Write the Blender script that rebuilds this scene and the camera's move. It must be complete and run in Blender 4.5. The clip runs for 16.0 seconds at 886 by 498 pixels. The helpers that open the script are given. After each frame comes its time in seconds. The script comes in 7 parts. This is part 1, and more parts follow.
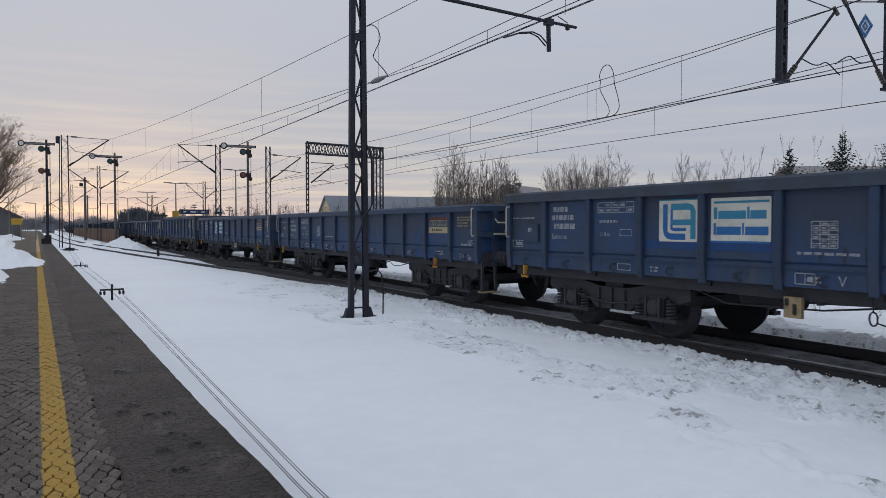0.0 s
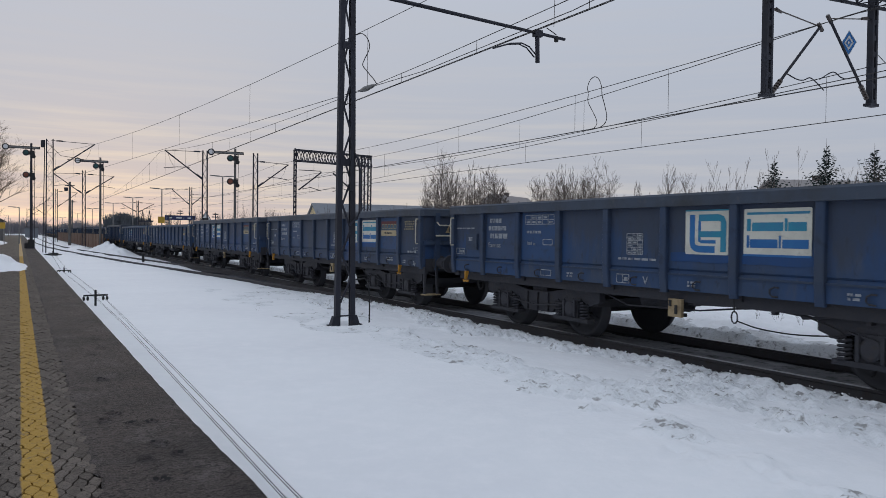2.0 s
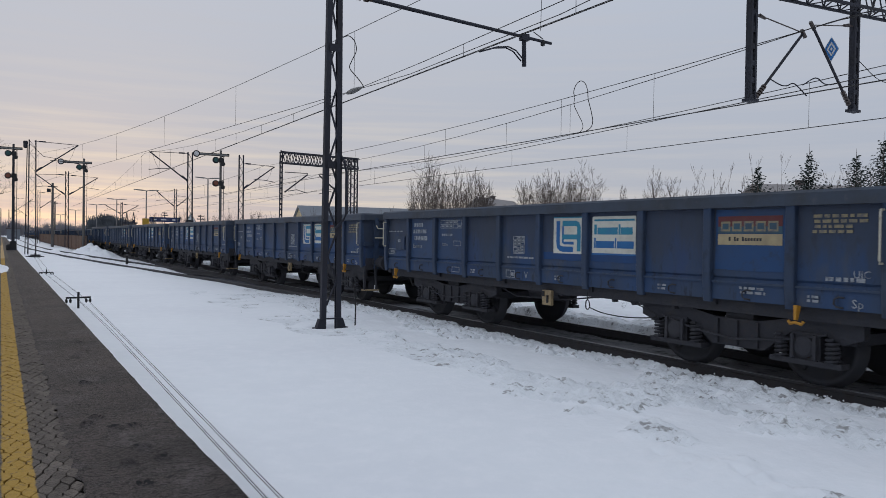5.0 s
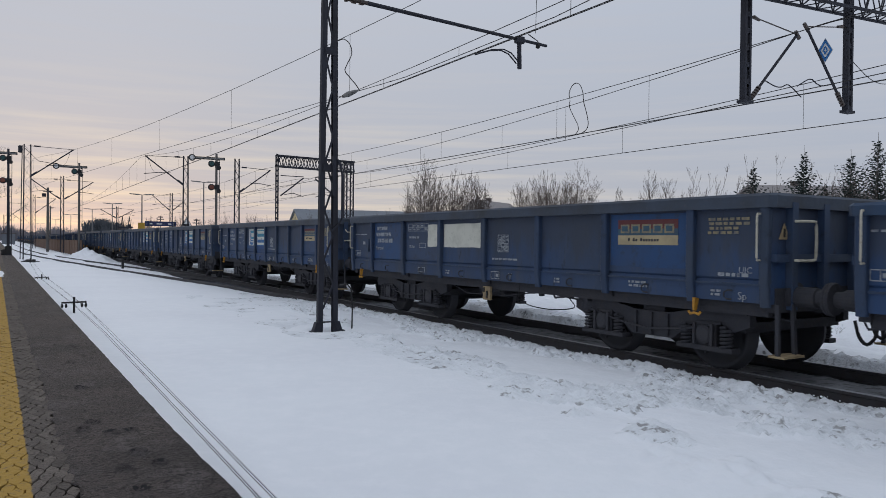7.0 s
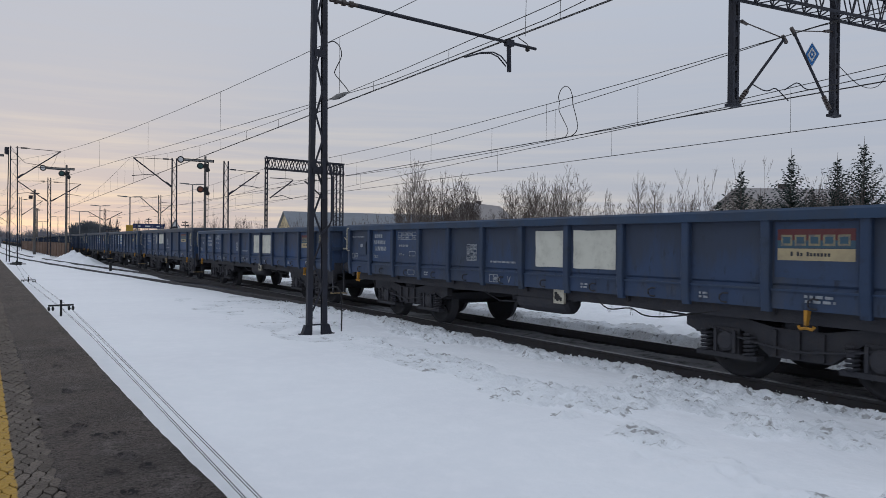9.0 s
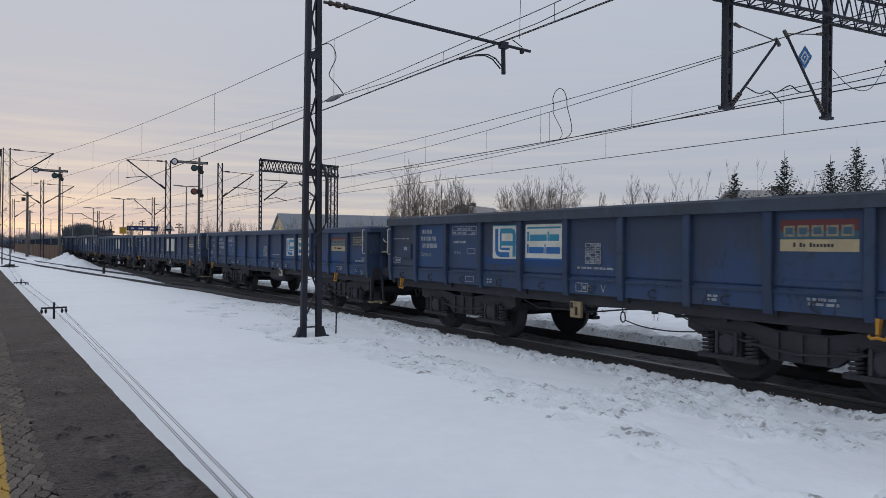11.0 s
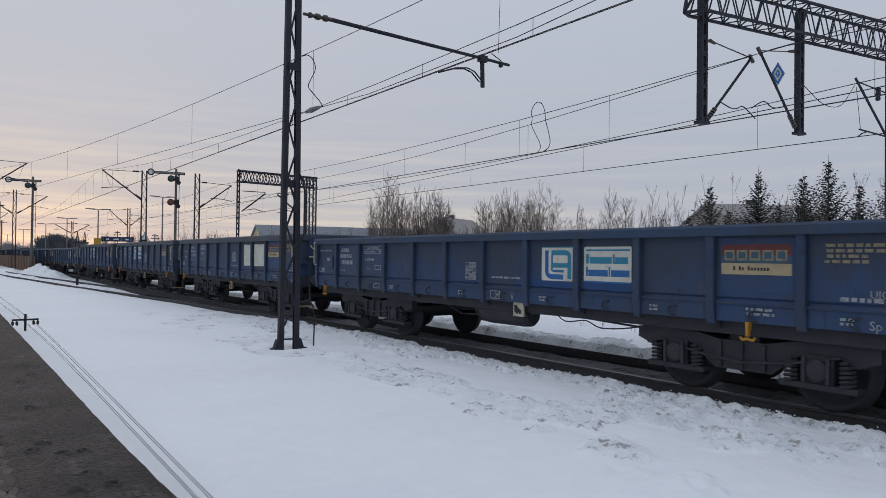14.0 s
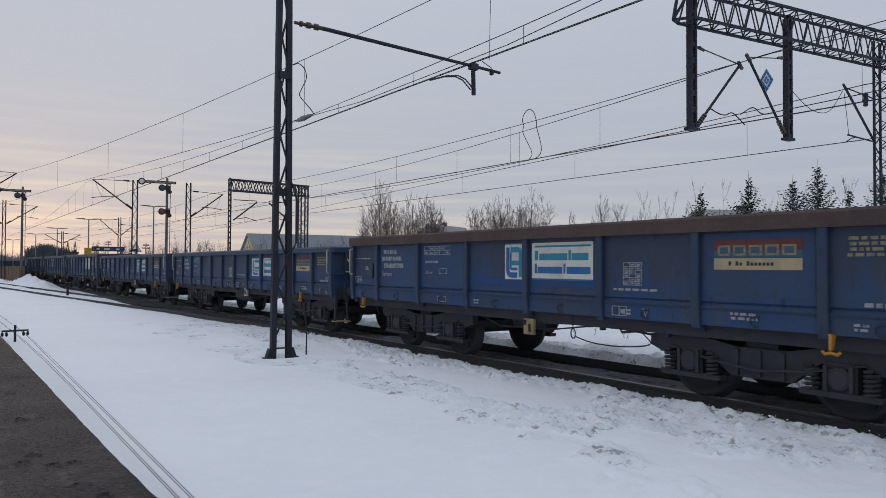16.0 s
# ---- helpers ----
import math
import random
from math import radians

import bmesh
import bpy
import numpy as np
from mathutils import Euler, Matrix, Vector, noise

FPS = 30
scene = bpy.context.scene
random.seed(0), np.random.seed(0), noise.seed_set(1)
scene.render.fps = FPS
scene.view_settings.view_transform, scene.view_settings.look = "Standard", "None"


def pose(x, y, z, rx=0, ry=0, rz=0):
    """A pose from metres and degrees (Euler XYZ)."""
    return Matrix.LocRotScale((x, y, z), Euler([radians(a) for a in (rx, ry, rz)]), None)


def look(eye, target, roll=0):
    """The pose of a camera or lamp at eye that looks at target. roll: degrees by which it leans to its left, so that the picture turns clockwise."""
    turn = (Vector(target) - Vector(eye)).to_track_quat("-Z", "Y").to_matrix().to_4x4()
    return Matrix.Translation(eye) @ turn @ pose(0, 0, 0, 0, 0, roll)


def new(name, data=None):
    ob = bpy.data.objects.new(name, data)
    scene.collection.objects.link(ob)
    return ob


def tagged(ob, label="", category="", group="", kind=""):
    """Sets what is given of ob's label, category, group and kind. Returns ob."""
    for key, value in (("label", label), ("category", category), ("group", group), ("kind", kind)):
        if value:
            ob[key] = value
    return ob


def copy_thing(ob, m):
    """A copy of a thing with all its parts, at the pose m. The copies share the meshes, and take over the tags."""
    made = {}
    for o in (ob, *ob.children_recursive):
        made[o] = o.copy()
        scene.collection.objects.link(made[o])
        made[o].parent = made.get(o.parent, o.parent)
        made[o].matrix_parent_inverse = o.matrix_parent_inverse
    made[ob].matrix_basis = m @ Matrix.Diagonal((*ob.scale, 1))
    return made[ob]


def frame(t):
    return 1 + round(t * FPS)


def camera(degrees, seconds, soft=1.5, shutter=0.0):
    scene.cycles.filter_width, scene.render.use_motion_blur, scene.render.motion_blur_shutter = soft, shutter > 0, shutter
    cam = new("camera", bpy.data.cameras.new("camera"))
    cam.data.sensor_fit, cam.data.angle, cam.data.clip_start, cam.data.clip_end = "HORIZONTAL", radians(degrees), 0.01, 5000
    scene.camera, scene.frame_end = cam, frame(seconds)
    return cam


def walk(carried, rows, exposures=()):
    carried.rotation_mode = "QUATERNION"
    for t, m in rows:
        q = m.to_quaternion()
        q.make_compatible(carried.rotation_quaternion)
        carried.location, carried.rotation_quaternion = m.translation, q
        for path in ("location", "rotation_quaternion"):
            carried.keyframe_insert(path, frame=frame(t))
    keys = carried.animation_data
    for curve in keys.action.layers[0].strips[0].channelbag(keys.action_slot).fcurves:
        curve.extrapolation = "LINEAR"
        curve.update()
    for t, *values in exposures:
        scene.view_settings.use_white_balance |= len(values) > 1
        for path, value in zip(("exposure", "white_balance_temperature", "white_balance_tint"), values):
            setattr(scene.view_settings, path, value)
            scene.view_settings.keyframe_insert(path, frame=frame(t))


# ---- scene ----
# ---- camera: it stands on the platform and pans slowly ----
cam = camera(63.0, 16.0, soft=0.64, shutter=0.035)
EYE = (0.0, 0.0, 1.60)
PATH = [
    (0.0, 88.225, -0.030, -29.369), (0.5, 88.457, -0.213, -30.061), (1.0, 88.930, -0.381, -30.213),
    (1.5, 88.939, -0.565, -30.246), (2.0, 88.944, -0.681, -30.374), (2.5, 88.928, -0.691, -30.481),
    (3.0, 88.981, -0.771, -30.707), (3.5, 88.986, -0.710, -31.043), (4.0, 89.021, -0.811, -31.204),
    (6.5, 89.407, -0.679, -31.703), (7.0, 89.400, -0.558, -31.738), (7.5, 89.413, -0.580, -32.082),
    (8.0, 89.480, -0.589, -32.208), (8.5, 89.548, -0.543, -32.433), (9.0, 89.607, -0.568, -32.545),
    (11.5, 89.933, -0.530, -33.281), (12.0, 90.205, -0.518, -33.639), (12.5, 90.271, -0.561, -33.803),
    (13.0, 90.494, -0.702, -33.876), (13.5, 90.700, -0.766, -34.096), (14.0, 90.750, -0.714, -34.659),
    (14.5, 90.765, -0.584, -34.743), (15.0, 90.784, -0.460, -35.093), (15.5, 90.883, -0.358, -35.355),
    (16.0, 91.347, -0.300, -35.260),
]
walk(cam, [(t, pose(*EYE, rx, ry, rz)) for t, rx, ry, rz in PATH])

# ---- sky and sun: overcast dawn, warm band low over the far end of the line ----
SUN_AZ, SUN_EL = 4.0, 3.0
world = bpy.data.worlds.new("winter_sky")
scene.world = world
world.use_nodes = True
wn, wl = world.node_tree.nodes, world.node_tree.links
wn.clear()


def wmath(op, a, b=None, clamp=False):
    n = wn.new("ShaderNodeMath")
    n.operation, n.use_clamp = op, clamp
    for i, v in enumerate((a, b)):
        if v is None:
            continue
        if isinstance(v, (int, float)):
            n.inputs[i].default_value = v
        else:
            wl.new(v, n.inputs[i])
    return n.outputs[0]


def wmix(fac, a, b):
    n = wn.new("ShaderNodeMix")
    n.data_type = "RGBA"
    for sock, v in ((n.inputs[0], fac), (n.inputs[6], a), (n.inputs[7], b)):
        if isinstance(v, (tuple, float, int)):
            sock.default_value = (*v, 1) if isinstance(v, tuple) else v
        else:
            wl.new(v, sock)
    return n.outputs[2]


coord = wn.new("ShaderNodeTexCoord").outputs["Generated"]
sep = wn.new("ShaderNodeSeparateXYZ")
wl.new(coord, sep.inputs[0])
sx, sy, sz = sep.outputs
up = wmath("MAXIMUM", sz, 0.0)
# nearness to the sun's bearing
toward = wmath("MULTIPLY_ADD", sx, math.sin(radians(SUN_AZ)))
toward.node.inputs[2].default_value = 0.0
toward = wmath("ADD", toward, wmath("MULTIPLY", sy, math.cos(radians(SUN_AZ))))
near_sun = wmath("POWER", wmath("MAXIMUM", toward, 0.0), 3.5)
low = wmath("POWER", wmath("SUBTRACT", 1.0, wmath("MULTIPLY", up, 3.6), clamp=True), 2.2)
# stretched cloud streaks
mp = wn.new("ShaderNodeMapping")
mp.inputs["Scale"].default_value = (1.3, 1.3, 30.0)
wl.new(coord, mp.inputs[0])
nz = wn.new("ShaderNodeTexNoise")
nz.inputs["Scale"].default_value, nz.inputs["Detail"].default_value, nz.inputs["Roughness"].default_value = 2.4, 6.0, 0.58
wl.new(mp.outputs[0], nz.inputs["Vector"])
streak = wmath("MULTIPLY", wmath("SUBTRACT", nz.outputs[0], 0.44, clamp=True), 4.2, clamp=True)
overcast = wmix(wmath("POWER", up, 1.5), wmix(near_sun, (0.402, 0.441, 0.528), (0.455, 0.475, 0.540)), (0.74, 0.82, 0.945))
overcast = wmix(wmath("MULTIPLY", streak, 0.35), overcast, (0.50, 0.51, 0.56))
glow = wmath("MULTIPLY", near_sun, low)
warm = wmix(streak, (0.45, 0.435, 0.455), (1.0, 0.82, 0.53))
cloudy = wmix(wmath("MULTIPLY", glow, 0.70, clamp=True), overcast, warm)
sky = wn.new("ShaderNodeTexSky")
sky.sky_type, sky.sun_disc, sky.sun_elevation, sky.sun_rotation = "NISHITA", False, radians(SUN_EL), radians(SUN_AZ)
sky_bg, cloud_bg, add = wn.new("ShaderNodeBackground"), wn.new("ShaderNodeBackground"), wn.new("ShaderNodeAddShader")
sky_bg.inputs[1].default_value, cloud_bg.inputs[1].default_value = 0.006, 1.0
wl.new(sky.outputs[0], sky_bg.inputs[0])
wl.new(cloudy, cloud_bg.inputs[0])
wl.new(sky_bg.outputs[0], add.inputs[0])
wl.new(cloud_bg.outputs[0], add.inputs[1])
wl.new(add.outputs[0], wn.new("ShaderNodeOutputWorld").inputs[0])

sun = new("sun", bpy.data.lights.new("sun", "SUN"))
sun.data.energy, sun.data.angle, sun.data.color = 0.25, radians(20), (1.0, 0.82, 0.62)
sd = Vector((math.sin(radians(SUN_AZ)), math.cos(radians(SUN_AZ)), math.tan(radians(SUN_EL + 3))))
sun.matrix_world = look(sd * 50, (0, 0, 0))
scene.view_settings.exposure = 0.0


# ---- materials ----
def material(name, base, rough=0.7, metal=0.0, vary=(), bump=0.0, bump_scale=60.0, bump_depth=0.02, spec=0.4, per_object=0.0, fade=0.0, stretch=(1, 1, 1)):
    """vary: rows of (colour, scale, low, high, strength), each a layer of noise over the base."""
    m = bpy.data.materials.new(name)
    m.use_nodes = True
    n, l = m.node_tree.nodes, m.node_tree.links
    b = n["Principled BSDF"]
    b.inputs["Roughness"].default_value, b.inputs["Metallic"].default_value = rough, metal
    b.inputs["Specular IOR Level"].default_value = spec
    co = n.new("ShaderNodeTexCoord").outputs["Object"]
    mapping = n.new("ShaderNodeMapping")
    mapping.inputs["Scale"].default_value = stretch
    l.new(co, mapping.inputs[0])
    info = n.new("ShaderNodeObjectInfo")
    shift = n.new("ShaderNodeVectorMath")
    shift.operation = "SCALE"
    shift.inputs[0].default_value = (37, 19, 53)
    l.new(info.outputs["Random"], shift.inputs["Scale"])
    l.new(shift.outputs[0], mapping.inputs["Location"])
    col = None
    for colour, scale, lo, hi, strength in vary:
        t = n.new("ShaderNodeTexNoise")
        t.inputs["Scale"].default_value, t.inputs["Detail"].default_value, t.inputs["Roughness"].default_value = scale, 7.0, 0.62
        l.new(mapping.outputs[0], t.inputs["Vector"])
        r = n.new("ShaderNodeMapRange")
        r.inputs[1].default_value, r.inputs[2].default_value, r.inputs[4].default_value = lo, hi, strength
        l.new(t.outputs[0], r.inputs[0])
        x = n.new("ShaderNodeMix")
        x.data_type = "RGBA"
        l.new(r.outputs[0], x.inputs[0])
        if col is None:
            x.inputs[6].default_value = (*base, 1)
        else:
            l.new(col, x.inputs[6])
        x.inputs[7].default_value = (*colour, 1)
        col = x.outputs[2]
    if per_object:
        hsv = n.new("ShaderNodeHueSaturation")
        r = n.new("ShaderNodeMapRange")
        r.inputs[3].default_value, r.inputs[4].default_value = 1 - per_object, 1 + per_object
        l.new(info.outputs["Random"], r.inputs[0])
        l.new(r.outputs[0], hsv.inputs["Value"])
        if fade:
            q = n.new("ShaderNodeMapRange")
            q.inputs[3].default_value, q.inputs[4].default_value = 1 - fade, 1.0
            l.new(info.outputs["Random"], q.inputs[0])
            l.new(q.outputs[0], hsv.inputs["Saturation"])
        if col is None:
            hsv.inputs["Color"].default_value = (*base, 1)
        else:
            l.new(col, hsv.inputs["Color"])
        col = hsv.outputs[0]
    if col is None:
        b.inputs["Base Color"].default_value = (*base, 1)
    else:
        l.new(col, b.inputs["Base Color"])
    if bump:
        t = n.new("ShaderNodeTexNoise")
        t.inputs["Scale"].default_value, t.inputs["Detail"].default_value = bump_scale, 7.0
        l.new(mapping.outputs[0], t.inputs["Vector"])
        k = n.new("ShaderNodeBump")
        k.inputs["Strength"].default_value, k.inputs["Distance"].default_value = min(1.0, bump), bump_depth
        l.new(t.outputs[0], k.inputs["Height"])
        l.new(k.outputs[0], b.inputs["Normal"])
    return m


SNOW = material("snow", (0.825, 0.842, 0.868), 0.75, vary=[((0.745, 0.757, 0.795), 0.35, 0.35, 0.7, 0.6), ((0.89, 0.89, 0.915), 4.0, 0.45, 0.75, 0.5)], bump=0.35, bump_scale=14, spec=0.25)
DIRTY = material("dirty_snow", (0.775, 0.795, 0.822), 0.8, vary=[((0.62, 0.64, 0.67), 2.0, 0.46, 0.70, 0.7), ((0.20, 0.19, 0.18), 6.0, 0.57, 0.64, 0.75), ((0.88, 0.90, 0.93), 14, 0.5, 0.8, 0.5)], bump=0.75, bump_scale=11, spec=0.25, bump_depth=0.04)
GRAVEL = material("gravel_snow", (0.55, 0.56, 0.58), 0.9, vary=[((0.72, 0.75, 0.79), 1.3, 0.44, 0.56, 0.9), ((0.06, 0.06, 0.06), 8, 0.54, 0.68, 0.8)], bump=1.0, bump_scale=28)
# soot colours, raised so that they include the hazy veil over the shaded bed
BALLAST = material("sooty_ballast", (0.075, 0.080, 0.098), 0.9, vary=[((0.13, 0.136, 0.156), 2.0, 0.45, 0.7, 0.7), ((0.16, 0.165, 0.18), 1.1, 0.62, 0.74, 0.3), ((0.042, 0.043, 0.050), 14, 0.45, 0.7, 0.8)], bump=1.0, bump_scale=26)
SLUSH = material("grey_slush", (0.22, 0.225, 0.245), 0.85, vary=[((0.42, 0.43, 0.46), 1.5, 0.48, 0.66, 0.7), ((0.03, 0.03, 0.03), 6, 0.5, 0.65, 0.8)], bump=1.0, bump_scale=24)
RAIL = material("rail_steel", (0.050, 0.048, 0.052), 0.7, 0.0, vary=[((0.045, 0.034, 0.03), 8, 0.45, 0.7, 0.6)])
RAILTOP = material("worn_rail_head", (0.36, 0.37, 0.40), 0.35, 0.45, vary=[((0.18, 0.17, 0.17), 5, 0.45, 0.7, 0.6)])
REPAINT = material("fresh_blue_repaint", (0.018, 0.054, 0.138), 0.55, vary=[((0.032, 0.050, 0.094), 1.3, 0.46, 0.68, 0.8), ((0.026, 0.034, 0.05), 7, 0.54, 0.72, 0.7), ((0.013, 0.054, 0.17), 0.6, 0.55, 0.72, 0.6)], bump=0.2, bump_scale=5, spec=0.3, per_object=0.15, fade=0.2, stretch=(1, 1, 0.5))
BLUE = material("weathered_blue_paint", (0.018, 0.053, 0.138), 0.62, vary=[((0.034, 0.051, 0.084), 0.8, 0.42, 0.62, 0.8), ((0.068, 0.074, 0.086), 2.6, 0.54, 0.72, 0.7), ((0.012, 0.046, 0.18), 0.45, 0.56, 0.75, 0.7), ((0.018, 0.021, 0.030), 9, 0.58, 0.70, 0.7), ((0.09, 0.075, 0.06), 24, 0.68, 0.76, 0.7)], bump=0.3, bump_scale=4, spec=0.3, per_object=0.12, fade=0.2, stretch=(1, 1, 0.4))


def grime_streaks(m):
    """Brown-grey soot worn into the upper half of the boards, in ragged tongues."""
    n, l = m.node_tree.nodes, m.node_tree.links
    b = n["Principled BSDF"]
    old = b.inputs["Base Color"].links[0].from_socket
    co = n.new("ShaderNodeTexCoord").outputs["Object"]
    xyz = n.new("ShaderNodeSeparateXYZ")
    l.new(co, xyz.inputs[0])
    mp = n.new("ShaderNodeMapping")
    mp.inputs["Scale"].default_value = (1.0, 2.2, 0.55)
    l.new(co, mp.inputs[0])
    t = n.new("ShaderNodeTexNoise")
    t.inputs["Scale"].default_value, t.inputs["Detail"].default_value, t.inputs["Roughness"].default_value = 1.6, 8.0, 0.66
    l.new(mp.outputs[0], t.inputs["Vector"])
    h = n.new("ShaderNodeMath")
    h.operation = "MULTIPLY_ADD"
    h.inputs[1].default_value, h.inputs[2].default_value = 1.5, 0.0
    l.new(t.outputs[0], h.inputs[0])
    a = n.new("ShaderNodeMath")
    a.operation = "ADD"
    l.new(xyz.outputs[2], a.inputs[0])
    l.new(h.outputs[0], a.inputs[1])
    r = n.new("ShaderNodeMapRange")
    r.inputs[1].default_value, r.inputs[2].default_value, r.inputs[4].default_value = 2.12, 2.42, 0.72
    l.new(a.outputs[0], r.inputs[0])
    x = n.new("ShaderNodeMix")
    x.data_type = "RGBA"
    l.new(r.outputs[0], x.inputs[0])
    l.new(old, x.inputs[6])
    x.inputs[7].default_value = (0.040, 0.048, 0.068, 1)
    l.new(x.outputs[2], b.inputs["Base Color"])


grime_streaks(BLUE)
FRESH = material("bright_blue_strip", (0.013, 0.058, 0.18), 0.55, vary=[((0.02, 0.053, 0.135), 2.5, 0.36, 0.62, 0.9)], bump=0.15, bump_scale=6, spec=0.3)
# same paint as BLUE, lightened for the light that the proud posts catch
BLUEP = material("lit_blue_paint", (0.030, 0.052, 0.102), 0.6, vary=[((0.044, 0.058, 0.084), 1.4, 0.4, 0.65, 0.8), ((0.02, 0.024, 0.032), 6, 0.55, 0.75, 0.7)], bump=0.2, bump_scale=9, spec=0.3, per_object=0.12)
RIMBLUE = material("rim_blue", (0.032, 0.060, 0.112), 0.6, vary=[((0.040, 0.050, 0.070), 1.6, 0.42, 0.68, 0.8), ((0.07, 0.075, 0.09), 9, 0.6, 0.75, 0.5)], bump=0.3, bump_scale=8, spec=0.3)
RIM = material("rim_grey_blue", (0.052, 0.068, 0.097), 0.6, vary=[((0.042, 0.044, 0.048), 1.6, 0.42, 0.68, 0.8), ((0.10, 0.10, 0.11), 9, 0.58, 0.75, 0.5)], bump=0.3, bump_scale=8, spec=0.3)
RIMBROWN = material("rim_rusty_brown", (0.085, 0.055, 0.047), 0.75, vary=[((0.05, 0.036, 0.034), 2.0, 0.4, 0.7, 0.8), ((0.14, 0.11, 0.10), 11, 0.56, 0.75, 0.5)], bump=0.4, bump_scale=10)
SOOT = material("sooty_iron", (0.034, 0.035, 0.043), 0.8, 0.0, vary=[((0.048, 0.046, 0.050), 3.0, 0.42, 0.7, 0.8), ((0.050, 0.037, 0.030), 12, 0.56, 0.75, 0.6)], bump=0.5, bump_scale=20)
WHEEL = material("dark_wheel_steel", (0.038, 0.039, 0.046), 0.8, 0.0, vary=[((0.050, 0.046, 0.046), 5, 0.45, 0.7, 0.7)])
INNER = material("wagon_interior", (0.022, 0.021, 0.022), 0.85, vary=[((0.05, 0.042, 0.036), 2.5, 0.45, 0.7, 0.8)], bump=0.4, bump_scale=9)
YELLOWM = material("yellow_bracket_paint", (0.46, 0.22, 0.025), 0.6, vary=[((0.18, 0.10, 0.03), 9, 0.5, 0.72, 0.8)])
OCHRE = material("faded_ochre_box", (0.33, 0.25, 0.14), 0.7, vary=[((0.16, 0.11, 0.07), 8, 0.45, 0.7, 0.8)])
CREAM = material("cream_handrail_paint", (0.50, 0.47, 0.38), 0.6, vary=[((0.25, 0.2, 0.14), 20, 0.5, 0.7, 0.7)])
PATCH = material("cream_patch_paint", (0.60, 0.59, 0.51), 0.7, vary=[((0.40, 0.39, 0.33), 3.5, 0.45, 0.72, 0.7), ((0.28, 0.26, 0.22), 14, 0.60, 0.78, 0.6)])
LOGOBLUE = material("logo_blue_paint", (0.015, 0.105, 0.30), 0.6, vary=[((0.03, 0.17, 0.36), 2.0, 0.4, 0.7, 0.6)])
LOGOGREEN = material("logo_teal_paint", (0.025, 0.215, 0.315), 0.6, vary=[((0.04, 0.14, 0.30), 3.0, 0.45, 0.7, 0.6)])
BANDTEAL = material("faded_teal_paint", (0.045, 0.095, 0.13), 0.7, vary=[((0.05, 0.07, 0.10), 4, 0.45, 0.7, 0.8)])
REDP = material("faded_red_paint", (0.12, 0.032, 0.032), 0.7, vary=[((0.13, 0.05, 0.05), 4, 0.45, 0.7, 0.8)])
YELP = material("faded_yellow_paint", (0.42, 0.34, 0.20), 0.7, vary=[((0.28, 0.23, 0.15), 5, 0.45, 0.72, 0.8)])
MARK = material("worn_white_lettering", (0.29, 0.31, 0.33), 0.7, vary=[((0.06, 0.075, 0.11), 13, 0.48, 0.64, 0.8)])
MARKY = material("worn_yellow_lettering", (0.26, 0.22, 0.13), 0.7, vary=[((0.10, 0.11, 0.13), 16, 0.45, 0.64, 0.85)])
MASTM = material("mast_dark_paint", (0.026, 0.028, 0.040), 0.7, 0.1, vary=[((0.020, 0.019, 0.024), 1.5, 0.42, 0.68, 0.8), ((0.060, 0.040, 0.034), 11, 0.60, 0.74, 0.45)], bump=0.3, bump_scale=18)
WIRE = material("dark_copper_wire", (0.03, 0.028, 0.028), 0.6, 0.3)
INSUL = material("glazed_insulator", (0.06, 0.045, 0.04), 0.3)
CONC = material("weathered_concrete", (0.13, 0.122, 0.116), 0.85, vary=[((0.075, 0.07, 0.068), 1.5, 0.4, 0.7, 0.8)], bump=0.4, bump_scale=25)
GALV = material("galvanised_steel", (0.20, 0.195, 0.19), 0.6, 0.2, vary=[((0.15, 0.148, 0.146), 4, 0.4, 0.7, 0.6)])
PAVER = material("wet_grey_paver", (0.100, 0.083, 0.069), 0.8, vary=[((0.040, 0.034, 0.030), 2.2, 0.4, 0.7, 0.8), ((0.12, 0.105, 0.09), 25, 0.5, 0.75, 0.6)], bump=0.7, bump_scale=40, per_object=0.25, spec=0.15)
PAVERY = material("yellow_line_paver", (0.36, 0.225, 0.06), 0.65, vary=[((0.22, 0.15, 0.06), 5, 0.45, 0.7, 0.8), ((0.12, 0.09, 0.06), 22, 0.55, 0.72, 0.8)], bump=0.5, bump_scale=45, per_object=0.18)
